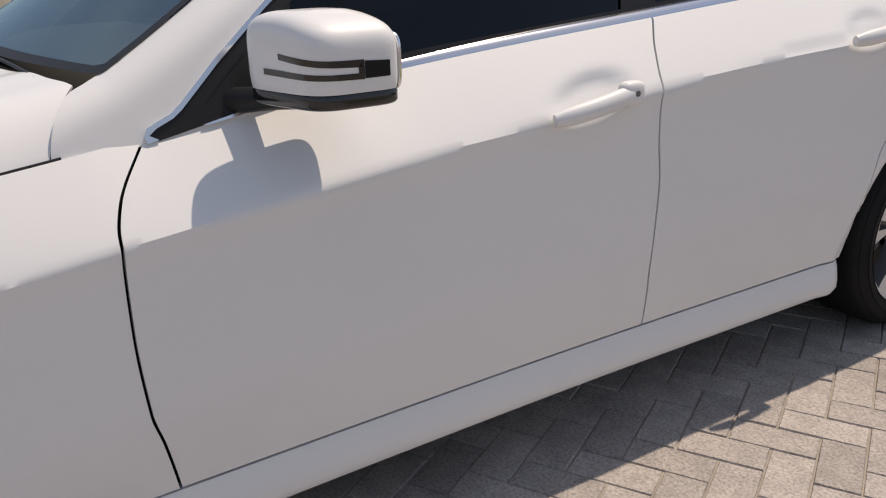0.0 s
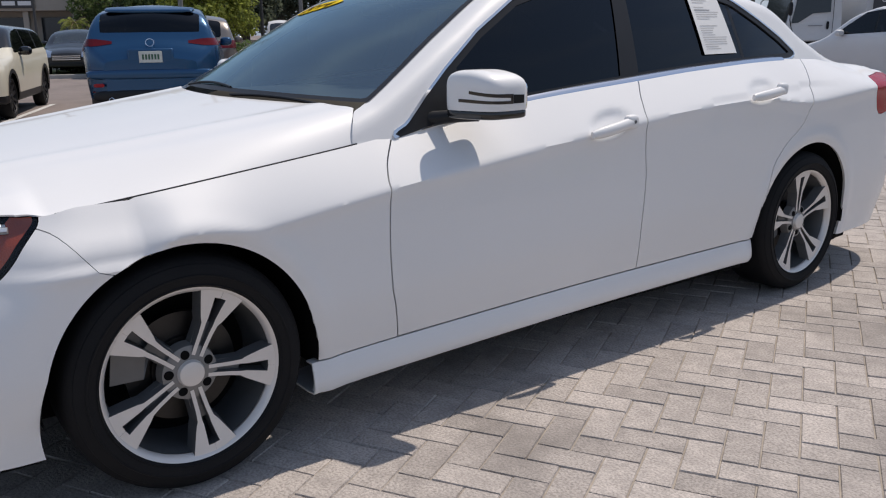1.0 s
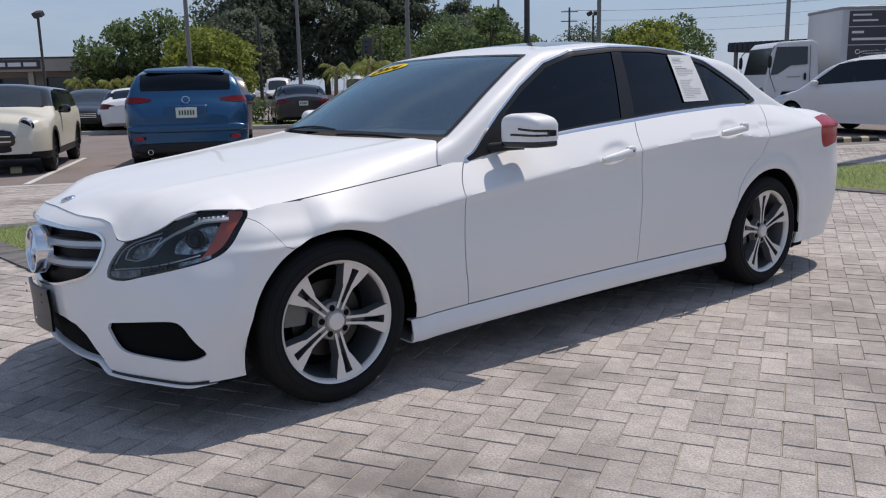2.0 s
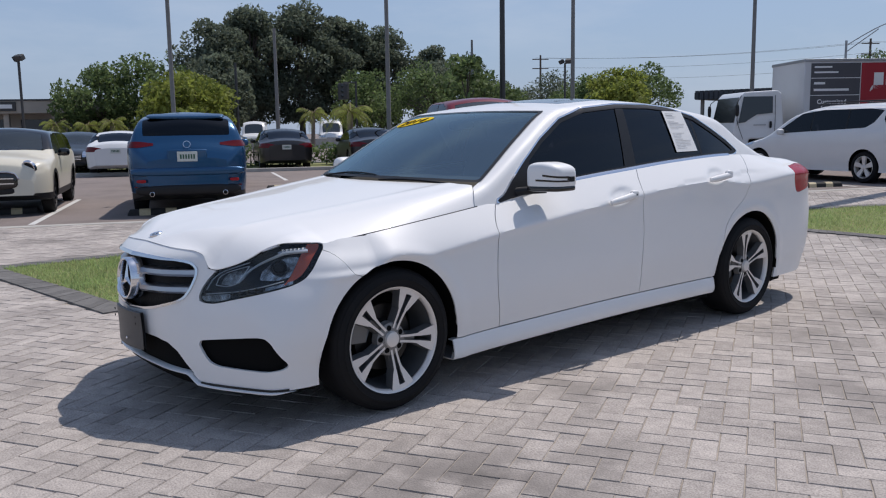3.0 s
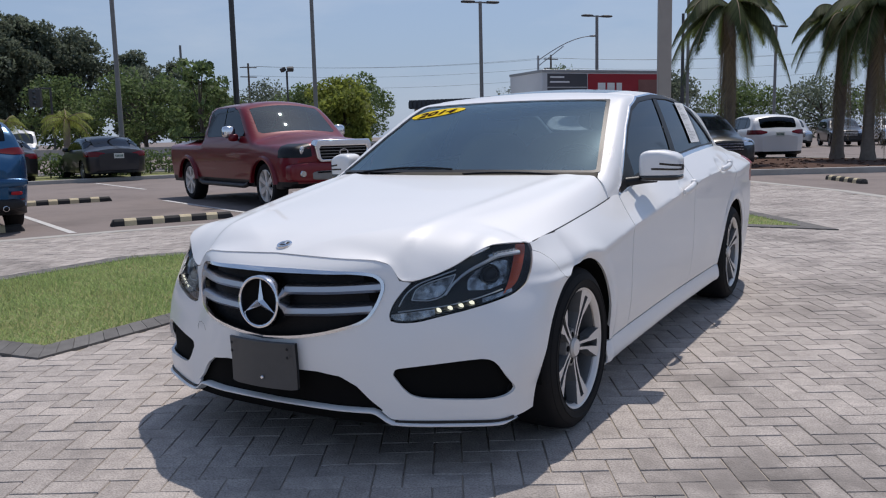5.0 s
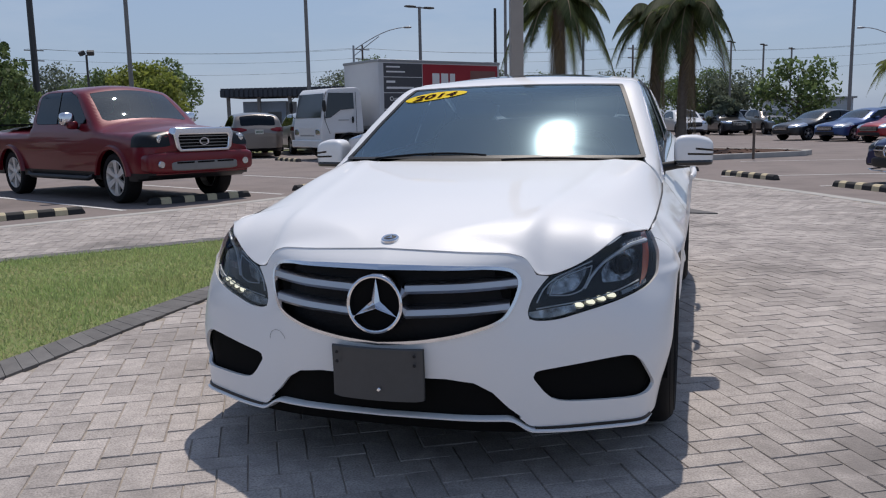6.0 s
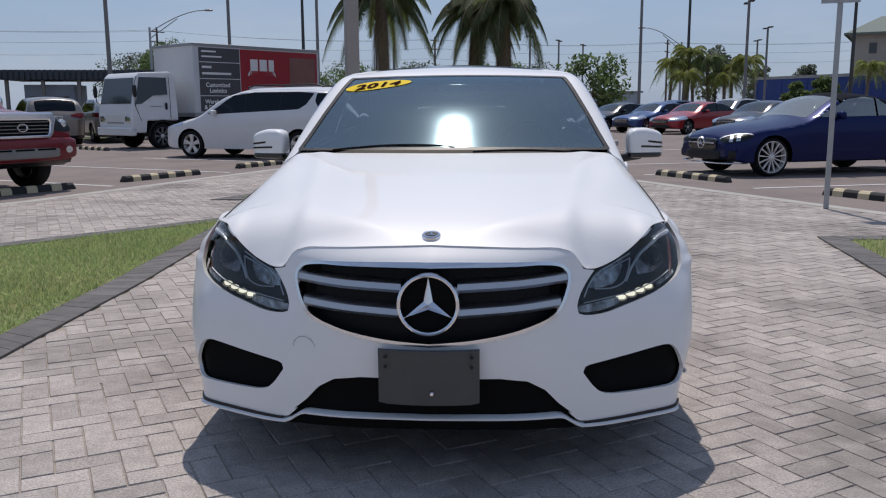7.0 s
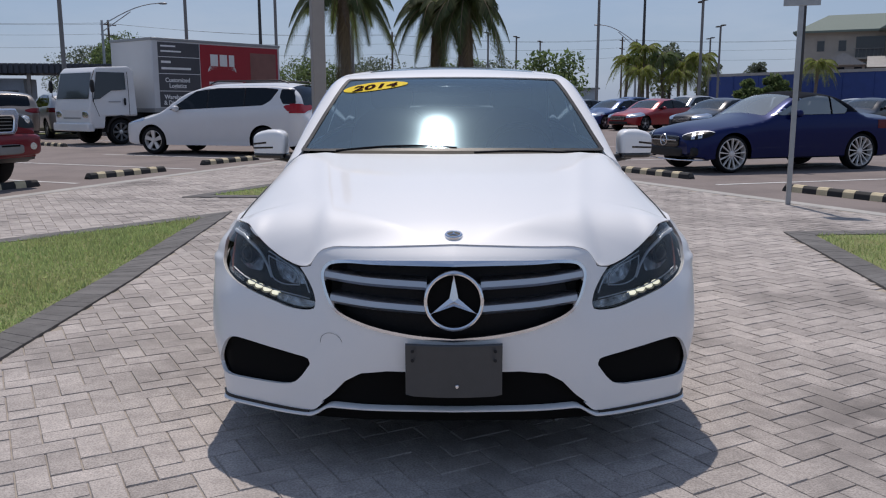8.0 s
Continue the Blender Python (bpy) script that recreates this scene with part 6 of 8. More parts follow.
    # red pickup
    s = vehicle("red_pickup", "maroon red four-door pickup with chrome grille, parked nose to the paving", "pickup", heading(-7.45, 8.75, 0.916, -0.40, 1.0), maroon, L=5.80, W=2.00,
                top=[(0, 0.95), (0.03, 1.09), (0.14, 1.17), (0.6, 1.225), (1.2, 1.26), (1.42, 1.29), (1.50, 1.33), (2.16, 1.82), (2.30, 1.885), (2.55, 1.915), (3.4, 1.915), (3.62, 1.89), (3.72, 1.80), (3.82, 1.40), (3.88, 1.27), (3.95, 1.255), (5.7, 1.25), (5.8, 1.2)],
                belt=[(0, 0.95), (1.0, 1.12), (1.6, 1.18), (5.8, 1.2)], dlo=[(1.78, 1.26), (2.30, 1.72), (2.55, 1.80), (3.40, 1.80), (3.60, 1.74), (3.68, 1.32), (3.58, 1.26)],
                screen=(1.52, 2.17, 0.78, 0.68), rear=(3.72, 3.84, 0.6, 1.35), axles=(1.0, 4.70), radius=0.40, cuts=(2.85,), wheels=truck_wheel, floor=0.36, lean=0.26, ends=(0.45, 0.2), face_pull=(0.84, 0.94))
    car = s["car"]
    V = s["V"]
    decal(s, "headlamp", [0.40 - V[:, 1], V[:, 0] - 0.56, 0.115 - np.abs(V[:, 2] - 1.0)], LAMP_DARK, 0.008, "smoked headlamp cluster")
    outer = [(-0.44, 0.80), (0.44, 0.80), (0.50, 0.86), (0.545, 1.08), (0.50, 1.17), (-0.50, 1.17), (-0.545, 1.08), (-0.50, 0.86)]
    inner = [(-0.40, 0.845), (0.40, 0.845), (0.425, 0.87), (0.45, 1.02), (0.43, 1.06), (-0.43, 1.06), (-0.45, 1.02), (-0.425, 0.87)]
    frame_g = part("grille_frame", ring_plate(outer, inner, 0.10, -0.075), CHROME, car, "broad chrome grille surround", bevel=0.02)
    part("grille", box(-0.45, 0.45, -0.03, 0.08, 0.83, 1.07), DEEP_BLACK, frame_g)
    for k in range(4):
        part("grille_bar", box(-0.43, 0.43, -0.052, -0.036, 0.878 + 0.050 * k, 0.890 + 0.050 * k), STEEL_GREY, frame_g)
    part("grille_badge", lathe([(0.050, 0.0), (0.056, 0.014), (0.068, 0.014), (0.072, 0.0)], 24, "y"), CHROME, frame_g, "oval chrome badge").matrix_basis = pose(0, -0.055, 0.955, 0, 0, 180) @ Matrix.Diagonal((1.25, 1, 0.85, 1))
    for sx in (-1, 1):
        part("lamp_bulb", lathe([(0, 0.02), (0.055, 0.015), (0.07, 0.0)], 20, "y"), LAMP_RIDGED, car, "bright headlamp bulb").matrix_basis = pose(sx * 0.72, 0.035, 1.0, 0, 0, 180 - sx * 25)
        part("fog_lamp", lathe([(0, 0.02), (0.05, 0.02), (0.06, 0.0)], 18, "y"), LAMP_SILVER, car).matrix_basis = pose(sx * 0.76, -0.045, 0.62, 0, 0, 180 - sx * 12)
        part("side_step", joined(tube([(sx * 1.0, 1.6, 0.42), (sx * 1.02, 1.75, 0.38), (sx * 1.02, 3.8, 0.38), (sx * 1.0, 3.95, 0.42)], 0.04, 10)), BLACK_TRIM, car)
        for q in (1.0, 4.70):
            a = np.linspace(np.radians(5), np.radians(175), 24)
            fl = np.array([(sx * xx, q + rr * math.cos(t), 0.40 + rr * math.sin(t)) for t in a for xx, rr in ((0.97, 0.46), (1.035, 0.455), (1.04, 0.50), (0.98, 0.53))])
            part("wheel_flare", (fl, grid_faces(24, 4).tolist()), maroon, car, thick=0.005)
        part("chrome_mirror", blob(sx * 1.13, 2.10, 1.34, 0.12, 0.08, 0.11, 3), CHROME, car, "large chrome door mirror")
    part("front_bumper", blob(0, 0.16, 0.64, 0.96, 0.22, 0.175, 6, 56, 20), maroon, car, "red front bumper")
    part("bumper_intake", blob(0, -0.03, 0.585, 0.60, 0.05, 0.075, 6, 40, 10), STEEL_GREY, car, "grey bumper insert")
    for q in (-0.36, 0.0, 0.36):
        part("bumper_slot", box(q - 0.15, q + 0.15, -0.085, -0.06, 0.625, 0.65), DEEP_BLACK, car)
    # black slab on the closed bed stands for its shaded inside
    part("bed_hollow", box(-0.78, 0.78, 4.0, 5.65, 1.262, 1.29), DEEP_BLACK, car)

    # white minivan, seen from its side
    van_dir = (-0.955, 0.30)
    s = vehicle("white_minivan", "white minivan with dark windows and red tail lamps", "minivan", heading(-7.05, 18.25, *van_dir, 0.97), white, L=5.17, W=2.0,
                top=[(0, 0.66), (0.05, 0.80), (0.45, 0.95), (1.0, 1.08), (1.15, 1.13), (2.0, 1.60), (2.6, 1.72), (4.0, 1.735), (4.7, 1.68), (4.92, 1.5), (5.05, 1.1), (5.17, 0.85)],
                belt=[(0, 0.74), (0.9, 0.98), (1.5, 1.05), (5.17, 1.17)], dlo=[(1.45, 1.07), (2.2, 1.53), (2.8, 1.60), (4.1, 1.60), (4.45, 1.56), (4.25, 1.30), (4.05, 1.19)],
                screen=(1.18, 2.02, 0.76, 0.62), rear=(4.72, 5.03, 0.70, 1.12), axles=(0.97, 4.06), radius=0.345, cuts=(2.55, 3.55), wheels=van_wheel, lean=0.26, trim=white)
    front_face(s, 0.80, (0.60, 0.07))
    rear_face(s, 1.12, 0.92, 0.11, 0.42, lamp_in=0.55, lens=RED_LENS)
    V = s["V"]
    decal(s, "quarter_window", np.where(V[:, 0] > 0.3, inside(V[:, 1], V[:, 2], [(4.52, 1.57), (4.80, 1.56), (4.88, 1.40), (4.90, 1.22), (4.58, 1.22), (4.48, 1.38)]), -1.0), TINTED, 0.004)
    decal(s, "tail_lamp", np.where(V[:, 0] > 0.3, inside(V[:, 1], V[:, 2], [(4.55, 1.20), (5.02, 1.20), (5.05, 1.06), (4.72, 1.05)]), -1.0), RED_LENS, 0.008, "red wraparound tail lamp")
    decal(s, "sliding_rail", np.where(V[:, 0] > 0.3, np.minimum.reduce([0.008 - np.abs(V[:, 2] - 0.93), V[:, 1] - 2.6, 3.1 - V[:, 1]]), -1.0), GALV, 0.012)
    for sx in (-0.66, 0.66):
        part("roof_rail", tube([(sx, 2.5, 1.70), (sx, 2.7, 1.765), (sx, 4.4, 1.765), (sx, 4.6, 1.71)], 0.018, 8), BLACK_TRIM, s["car"])

    # dark blue convertible with a cloth roof
    s = vehicle("blue_convertible", "navy blue convertible with raised black cloth roof and bright multi-spoke wheels", "car", heading(3.95, 12.08, -0.95, -0.31, 0.0), navy, L=4.60, W=1.82,
                top=[(0, 0.60), (0.04, 0.71), (0.40, 0.86), (1.25, 0.985), (1.50, 1.04), (2.22, 1.395), (2.55, 1.45), (3.0, 1.425), (3.35, 1.30), (3.62, 1.13), (3.80, 1.07), (4.2, 1.045), (4.5, 1.01), (4.6, 0.90)],
                belt=[(0, 0.64), (1.0, 0.90), (1.5, 0.975), (4.0, 1.01), (4.6, 0.96)], dlo=[(1.66, 1.005), (2.34, 1.325), (2.7, 1.37), (2.98, 1.335), (3.30, 1.12), (3.22, 1.03)],
                screen=(1.53, 2.22, 0.68, 0.58), rear=(3.12, 3.5, 0.45, 1.14), axles=(0.82, 3.64), radius=0.335, cuts=(2.92,), wheels=many, trim=navy, ends=(0.42, 0.45), face_pull=(0.76, 0.74),
                # the glass film at 0.22 stands for sky sheen and the sunlit cabin
                roof_mat=mat("black cloth", (0.008, 0.010, 0.016), 0.9, noise_amt=0.3, bump=0.3, spec=0.08), roof_from=(2.20, 3.74, 1.065), glass=glass_mat("light tinted glass", (0.35, 0.4, 0.4), 0.03, 2.4, (0.85, 0.97, 1.0), 0.22))
    V = s["V"]
    vx, vy, vz = V.T
    along = np.clip((vx - 0.46 + vy) / 0.86, 0, 1)
    almond = 0.074 * np.sqrt(np.clip(4 * along * (1 - along), 0, 1)) - np.abs(vz - 0.625 - 0.085 * along)
    decal(s, "headlamp", [0.62 - vy, vx - 0.45, almond], LAMP_DARK, 0.006, "smoked swept headlamp")
    decal(s, "lamp_brow", [0.60 - vy, vx - 0.47, almond - 0.002, 0.013 - almond, vz - 0.635 - 0.085 * along], LAMP_TRIM, 0.010, "bright lamp edge")
    for q in (0.42, 0.62):
        decal(s, "lamp_projector", [0.62 - vy, vx - 0.45, almond - 0.014, 0.055 - np.abs(along - q)], LAMP_RIDGED, 0.009, "bright lamp reflector")
    g = part("grille", moved(blob(0, 0, 0, 0.44, 0.035, 0.105, 5, 32, 12), pose(0, 0.0, 0.555)), GLOSS_BLACK, s["car"], "black grille")
    part("grille_bar", box(-0.41, 0.41, -0.052, -0.034, 0.562, 0.584), CHROME, g, bevel=0.004)
    badge = part("nose_badge", lathe([(0.088, 0.0), (0.094, 0.014), (0.106, 0.014), (0.112, 0.0)], 32, "y"), CHROME, g, "round chrome nose badge")
    badge.matrix_basis = pose(0, -0.040, 0.572, 0, 0, 180)
    for a in (0, 120, 240):
        part("badge_point", (np.array([(-0.018, -0.012, 0), (0, -0.020, 0), (0.018, -0.012, 0), (0, -0.012, 0.10)]), [(0, 1, 3), (1, 2, 3)]), CHROME, g, smooth=False).matrix_basis = pose(0, -0.046, 0.572, 0, a, 0)
    part("lower_intake", blob(0, 0.02, 0.37, 0.55, 0.045, 0.085, 5, 24, 10), BLACK_TRIM, s["car"], "black lower intake")
    for sx in (-1, 1):
        part("corner_intake", blob(sx * 0.70, 0.10, 0.38, 0.13, 0.065, 0.085, 4), BLACK_TRIM, s["car"], "black corner intake")
    rear_face(s, 0.84, 0.78)
    part("splitter", tube([(-0.86, 0.34, 0.24), (-0.74, 0.06, 0.235), (-0.5, -0.02, 0.23), (0, -0.04, 0.23), (0.5, -0.02, 0.23), (0.74, 0.06, 0.235), (0.86, 0.34, 0.24)], 0.013, 8), CHROME, s["car"])
    decal(s, "belt_strip", np.where(vx > 0.3, np.minimum.reduce([0.010 - np.abs(vz - np.interp(vy, [1.5, 4.0], [0.985, 1.022])), vy - 1.66, 3.9 - vy]), -1.0), CHROME, 0.006)
    slope = (vy - 1.62) * 0.43 - (vz - 0.99) * 0.90
    decal(s, "pillar_strip", np.where(vx > 0.3, np.minimum.reduce([0.011 - np.abs(slope - 0.005), vz - 1.0, 1.33 - vz, 2.4 - vy]), -1.0), CHROME, 0.006)
    decal(s, "sill_strip", np.where(vx > 0.3, np.minimum.reduce([0.008 - np.abs(vz - 0.27), vy - 1.3, 3.2 - vy]), -1.0), CHROME, 0.008)
    decal(s, "door_handle", np.where(vx > 0.3, np.minimum.reduce([0.012 - np.abs(vz - 0.90), 0.10 - np.abs(vy - 2.75)]), -1.0), CHROME, 0.022)

    # rows further off
    sedan_like("white sedan parked tail first in the far row", heading(-22.9, 6.7, *stall, 4.7), white, wheels=rest)
    sedan_like("black sedan parked tail first in the far row", heading(-21.7, 12.05, *stall, 4.7), black, wheels=rest)
    sedan_like("graphite sedan parked tail first beside a lamp post", heading(-19.9, 14.6, *stall, 4.7), graphite, wheels=rest)
    suv_like("bronze grey sport utility parked behind the blue one", heading(-14.6, 5.9, *stall, 4.55), bronze, wheels=rest)
    sedan_like("black coupe parked beyond the cream hatchback", heading(-25.5, 6.0, 0.92, -0.40, 0), black, wheels=rest)
    away = (-0.62, 0.78)
    suv_like("silver sport utility in the row by the canopy", heading(-14.1, 23.7, *away, 4.55), bronze, wheels=rest)
    suv_like("pale silver sport utility with a raised tail", heading(-13.2, 26.6, *away, 4.55), silver, wheels=rest)
    suv_like("black sport utility in the row by the canopy", heading(-12.2, 29.6, *away, 4.55), black, wheels=rest)
    suv_like("dark sport utility beside the black one", heading(-11.0, 32.8, *away, 4.55), graphite, wheels=rest)
    suv_like("black crossover parked nose out by the palm island", heading(-3.0, 20.6, 0.55, -0.83, 0.7), black, wheels=rest)
    suv_like("white sport utility behind the crossover", heading(-3.2, 29.0, -0.5, 0.86, 3.0), white, wheels=rest)
    face = (-0.80, -0.60)
    sedan_like("black sedan in the eastern row", heading(4.6, 39.2, *face, 0), black, wheels=rest)
    sedan_like("blue sedan in the eastern row", heading(6.2, 37.0, *face, 0), mid_blue, wheels=rest)
    sedan_like("red sedan in the eastern row", heading(7.5, 34.4, *face, 0), red, wheels=rest)
    sedan_like("grey sedan behind the convertible", heading(9.3, 30.6, *face, 0), graphite, wheels=rest)
    suv_like("white sport utility behind the convertible", heading(13.4, 36.5, *face, 0), white, wheels=rest)
    suv_like("silver sport utility behind the red sedan", heading(11.4, 43.0, *face, 0), silver, wheels=rest)
    sedan_like("silver sedan in the back row", heading(17.5, 36.0, *face, 0), silver, wheels=rest)
    sedan_like("grey sedan beside the sign post row", heading(14.8, 22.5, *face, 0), silver, wheels=rest)
    suv_like("bronze sport utility between paler cars in the back row", heading(15.6, 42.5, *face, 0), bronze, wheels=rest)
    sedan_like("graphite sedan at the end of the back row", heading(16.2, 32.0, *face, 0), graphite, wheels=rest)
    for k in range(7):
        c = (graphite, black, silver, white, bronze, mid_blue, black)[k]
        d = heading(-1.5 + 2.75 * k * 0.86, 62.0 - 1.6 * k, *face, 0)
        (suv_like if k % 2 else sedan_like)(("graphite", "black", "silver", "white", "bronze", "blue", "black")[k] + " car in the distant row of stalls", d, c, 0.5, "distant row of cars", wheels=rest)
    for k in range(5):
        c = (silver, black, white, graphite, bronze)[k]
        suv_like(("silver", "black", "white", "graphite", "bronze")[k] + " sport utility parked past the palm island", heading(-4.5 + 2.6 * k, 48.0 + 1.2 * k, 0.3, -0.95, 0), c, 0.5, "distant row of cars", wheels=rest)
    # light vans on the road behind the hedge
    for (vx, vy), lab in (((-61.5, 31.0), "white delivery van on the road behind the hedge"), ((-58.0, 36.6), "white passenger van on the road behind the hedge")):
        v = vehicle("white_van", lab, "van", heading(vx, vy, 0.85, -0.5, 0), white, L=5.6, W=2.1, top=[(0, 0.9), (0.1, 1.1), (0.8, 1.3), (1.4, 2.1), (1.8, 2.35), (5.4, 2.4), (5.6, 2.2)], belt=[(0, 1.0), (5.6, 1.2)],
                    dlo=[(1.2, 1.3), (1.6, 1.9), (2.2, 1.95), (2.2, 1.3)], screen=(0.82, 1.42, 0.8, 0.75), rear=(5.45, 5.58, 0.7, 1.3), axles=(0.95, 4.4), radius=0.36, fine=0.5, wheels=rest, lean=0.08)
        front_face(v, 0.95, (0.75, 0.1))
    for w in (rest, dark_rim, many, van_wheel, truck_wheel):
        for o in [*w.children_recursive, w]:
            bpy.data.objects.remove(o)

    # delivery truck with a box body
    t = thing("box_truck", "white cab-over delivery truck with a red and grey panelled box", "truck", heading(-11.43, 22.12, -0.602, -0.798, 0.0))
    cab = [(0.0, 0.50), (-0.02, 1.05), (0.04, 1.36), (0.20, 2.16), (0.34, 2.31), (1.38, 2.36), (1.52, 2.26), (1.58, 1.5), (1.58, 0.86), (1.45, 0.86), (0.50, 0.86), (0.46, 0.50)]
    n = len(cab)
    cv = np.array([(sx * (1.0 if zz < 1.5 else 0.95), yy, zz) for sx in (-1, 1) for yy, zz in cab])
    part("cab", (cv, [tuple(range(n)), tuple(range(2 * n - 1, n - 1, -1))] + [(i, n + i, n + (i + 1) % n, (i + 1) % n) for i in range(n)]), white, t, "white cab", bevel=0.05, smooth=False)
    part("windscreen", (np.array([(-0.90, 0.030, 1.38), (0.90, 0.030, 1.38), (0.86, 0.188, 2.15), (-0.86, 0.188, 2.15)]), [(0, 1, 2, 3)]), PANE_DARK, t, smooth=False)
    for sx in (-1, 1):
        glass_line = [(0.14, 1.36), (0.34, 1.38), (0.72, 1.62), (1.22, 1.66), (1.22, 2.17), (0.30, 2.17)]
        w = np.array([(sx * (1.008 - 0.06 * max(0.0, zz - 1.45)), yy, zz) for yy, zz in glass_line])
        part("side_window", (w, [tuple(range(6)) if sx == 1 else tuple(range(5, -1, -1))]), PANE_DARK, t, smooth=False)
        part("mirror", blob(sx * 1.18, 0.02, 1.75, 0.07, 0.05, 0.19, 3), BLACK_TRIM, t)
        part("mirror_arm", tube(np.array([(sx * 0.98, 0.22, 2.2), (sx * 1.16, 0.04, 2.0), (sx * 1.16, 0.03, 1.45), (sx * 0.99, 0.14, 1.3)]), 0.014, 6), BLACK_TRIM, t)
        part("door_seam", joined(tube(np.array([(sx * 1.001, 1.28, 2.2), (sx * 1.001, 1.30, 1.5), (sx * 1.001, 1.30, 0.90)]), 0.008, 5), tube(np.array([(sx * 1.001, 0.13, 1.3), (sx * 1.001, 0.30, 0.86)]), 0.008, 5)), BLACK_TRIM, t)
        part("door_handle", blob(sx * 1.01, 1.16, 1.30, 0.012, 0.04, 0.11, 3), BLACK_TRIM, t)
        part("door_print", box(sx * 1.004 - 0.002, sx * 1.004 + 0.002, 0.62, 1.02, 1.28, 1.31), INK, t, smooth=False)
        a = np.linspace(0, np.pi, 17)
        arch = np.array([(sx * xx, 1.0 - r * math.cos(q), 0.39 + r * math.sin(q)) for q in a for xx, r in ((0.72, 0.44), (1.004, 0.44), (1.012, 0.50), (0.72, 0.50))])
        part("wheel_arch", (arch, grid_faces(17, 4).tolist()), BLACK_TRIM, t)
        part("fuel_tank", box(min(sx * 0.52, sx * 0.98), max(sx * 0.52, sx * 0.98), 2.2, 3.5, 0.48, 0.90), BLACK_TRIM, t, bevel=0.06)
        part("side_guard", box(min(sx * 1.0, sx * 1.06), max(sx * 1.0, sx * 1.06), 3.6, 4.7, 0.55, 0.90), BLACK_TRIM, t, bevel=0.02)
        part("headlamp", blob(sx * 0.75, 0.0, 0.92, 0.18, 0.03, 0.11, 3), LAMP_SILVER, t)
    for k in range(4):
        part("grille_bar", box(-0.5, 0.5, -0.012, 0.01, 0.78 + 0.085 * k, 0.83 + 0.085 * k), GALV, t)
    part("bumper", box(-1.0, 1.0, -0.10, 0.12, 0.42, 0.66), white, t, bevel=0.03)
    grey_p, red_p, pale = mat("dark grey panel", (0.075, 0.075, 0.085), 0.5, noise_amt=0.15), mat("red panel", (0.36, 0.018, 0.03), 0.45, noise_amt=0.15, noise_scale=1.5), mat("pale panel print", (0.26, 0.12, 0.10), 0.6, noise_amt=0.4, noise_scale=3)
    boxb = part("box_body", box(-1.15, 1.15, 2.1, 7.3, 0.98, 3.25), mat("white box body", (0.60, 0.61, 0.62), 0.5, noise_amt=0.15, noise_scale=1.0), t, "white goods box", bevel=0.03)
    part("box_rail", joined(box(-1.17, 1.17, 2.08, 7.32, 3.18, 3.27), box(-1.17, 1.17, 2.08, 7.32, 0.96, 1.10)), GALV, boxb, bevel=0.01)
    for sx in (-1, 1):
        x0, x1 = sorted((sx * 1.152, sx * 1.158))
        part("grey_panel", box(x0, x1, 2.30, 3.85, 1.13, 3.14), grey_p, boxb, "dark grey side panel")
        part("red_panel", box(x0, x1, 3.88, 7.2, 1.13, 3.14), red_p, boxb, "red side panel")
        y0, y1 = sorted((sx * 1.159, sx * 1.164))
        part("pale_print", box(y0, y1, 5.95, 7.1, 1.6, 2.95), pale, boxb)
        for zz, a, b, h in ((3.00, 2.40, 2.95, 0.05), (2.84, 2.40, 3.15, 0.05), (2.50, 2.40, 2.75, 0.07), (2.30, 2.40, 3.50, 0.07)):
            part("panel_bar", box(y0, y1, a, b, zz, zz + h), PAPER, boxb, smooth=False)
        for zz, words in ((1.97, "Customized"), (1.79, "Logistics"), (1.44, "Warehousing"), (1.26, "& Distribution")):
            lettering("panel_text", words, 0.19, PAPER, boxb, pose(sx * 1.161, 2.98, zz, 90, 0, 90 * sx), 0.002, 0.004)
        for zz in (2.68, 2.16, 1.62):
            part("panel_line", box(y0, y1, 2.30, 3.85, zz, zz + 0.02), PAPER, boxb, smooth=False)
        for k in range(5):
            a = np.linspace(0, np.pi, 14)
            part("emblem_arc", (np.array([(y1 if sx == 1 else y0, 4.75 - (0.62 + r) * math.cos(q) * 0.9, 2.28 + (0.10 + 0.06 * k) * math.sin(q)) for q in a for r in (0, 0.03)]), grid_faces(14, 2).tolist()), PAPER, boxb, smooth=False)
        for a, b in ((4.28, 4.58), (4.66, 4.96), (5.04, 5.26)):
            part("emblem_block", box(y0, y1, a, b, 2.46, 2.84), PAPER, boxb, "plain white block in the emblem", smooth=False)
        for zz, a, b, h in ((1.86, 4.2, 5.6, 0.09), (1.62, 4.2, 5.7, 0.14)):
            part("panel_bar", box(y0, y1, a, b, zz, zz + h), PAPER, boxb, smooth=False)
    part("chassis", box(-0.45, 0.45, 0.3, 7.2, 0.50, 0.96), BLACK_TRIM, t)
    tw = road_wheel(0.39, 0.26, 8, RIM_GREY)
    for k, (a, s2) in enumerate(((1.0, 1), (1.0, -1), (5.4, 1), (5.4, -1))):
        w = tw if k == 0 else copy_thing(tw, Matrix.Identity(4))
        w.parent = t
        w.matrix_basis = pose(s2 * 0.98, a, 0.39, 0, 0, 0 if s2 == 1 else 180)


build_traffic()

# ---- stall markings, wheel stops, posts ----
def stall_line(a, b, width=0.10):
    a, b = np.array(a), np.array(b)
    d = (b - a) / np.hypot(*(b - a))
    n = np.array([-d[1], d[0]]) * width / 2
    q = [a - n, b - n, b + n, a + n]
    ob = part("stall_line", (np.array([(*p, LOW + 0.005) for p in q]), [(0, 1, 2, 3)]), ROAD_PAINT, smooth=False)
    tagged(ob, "worn white painted stall line on the asphalt", "road marking", kind="structure")


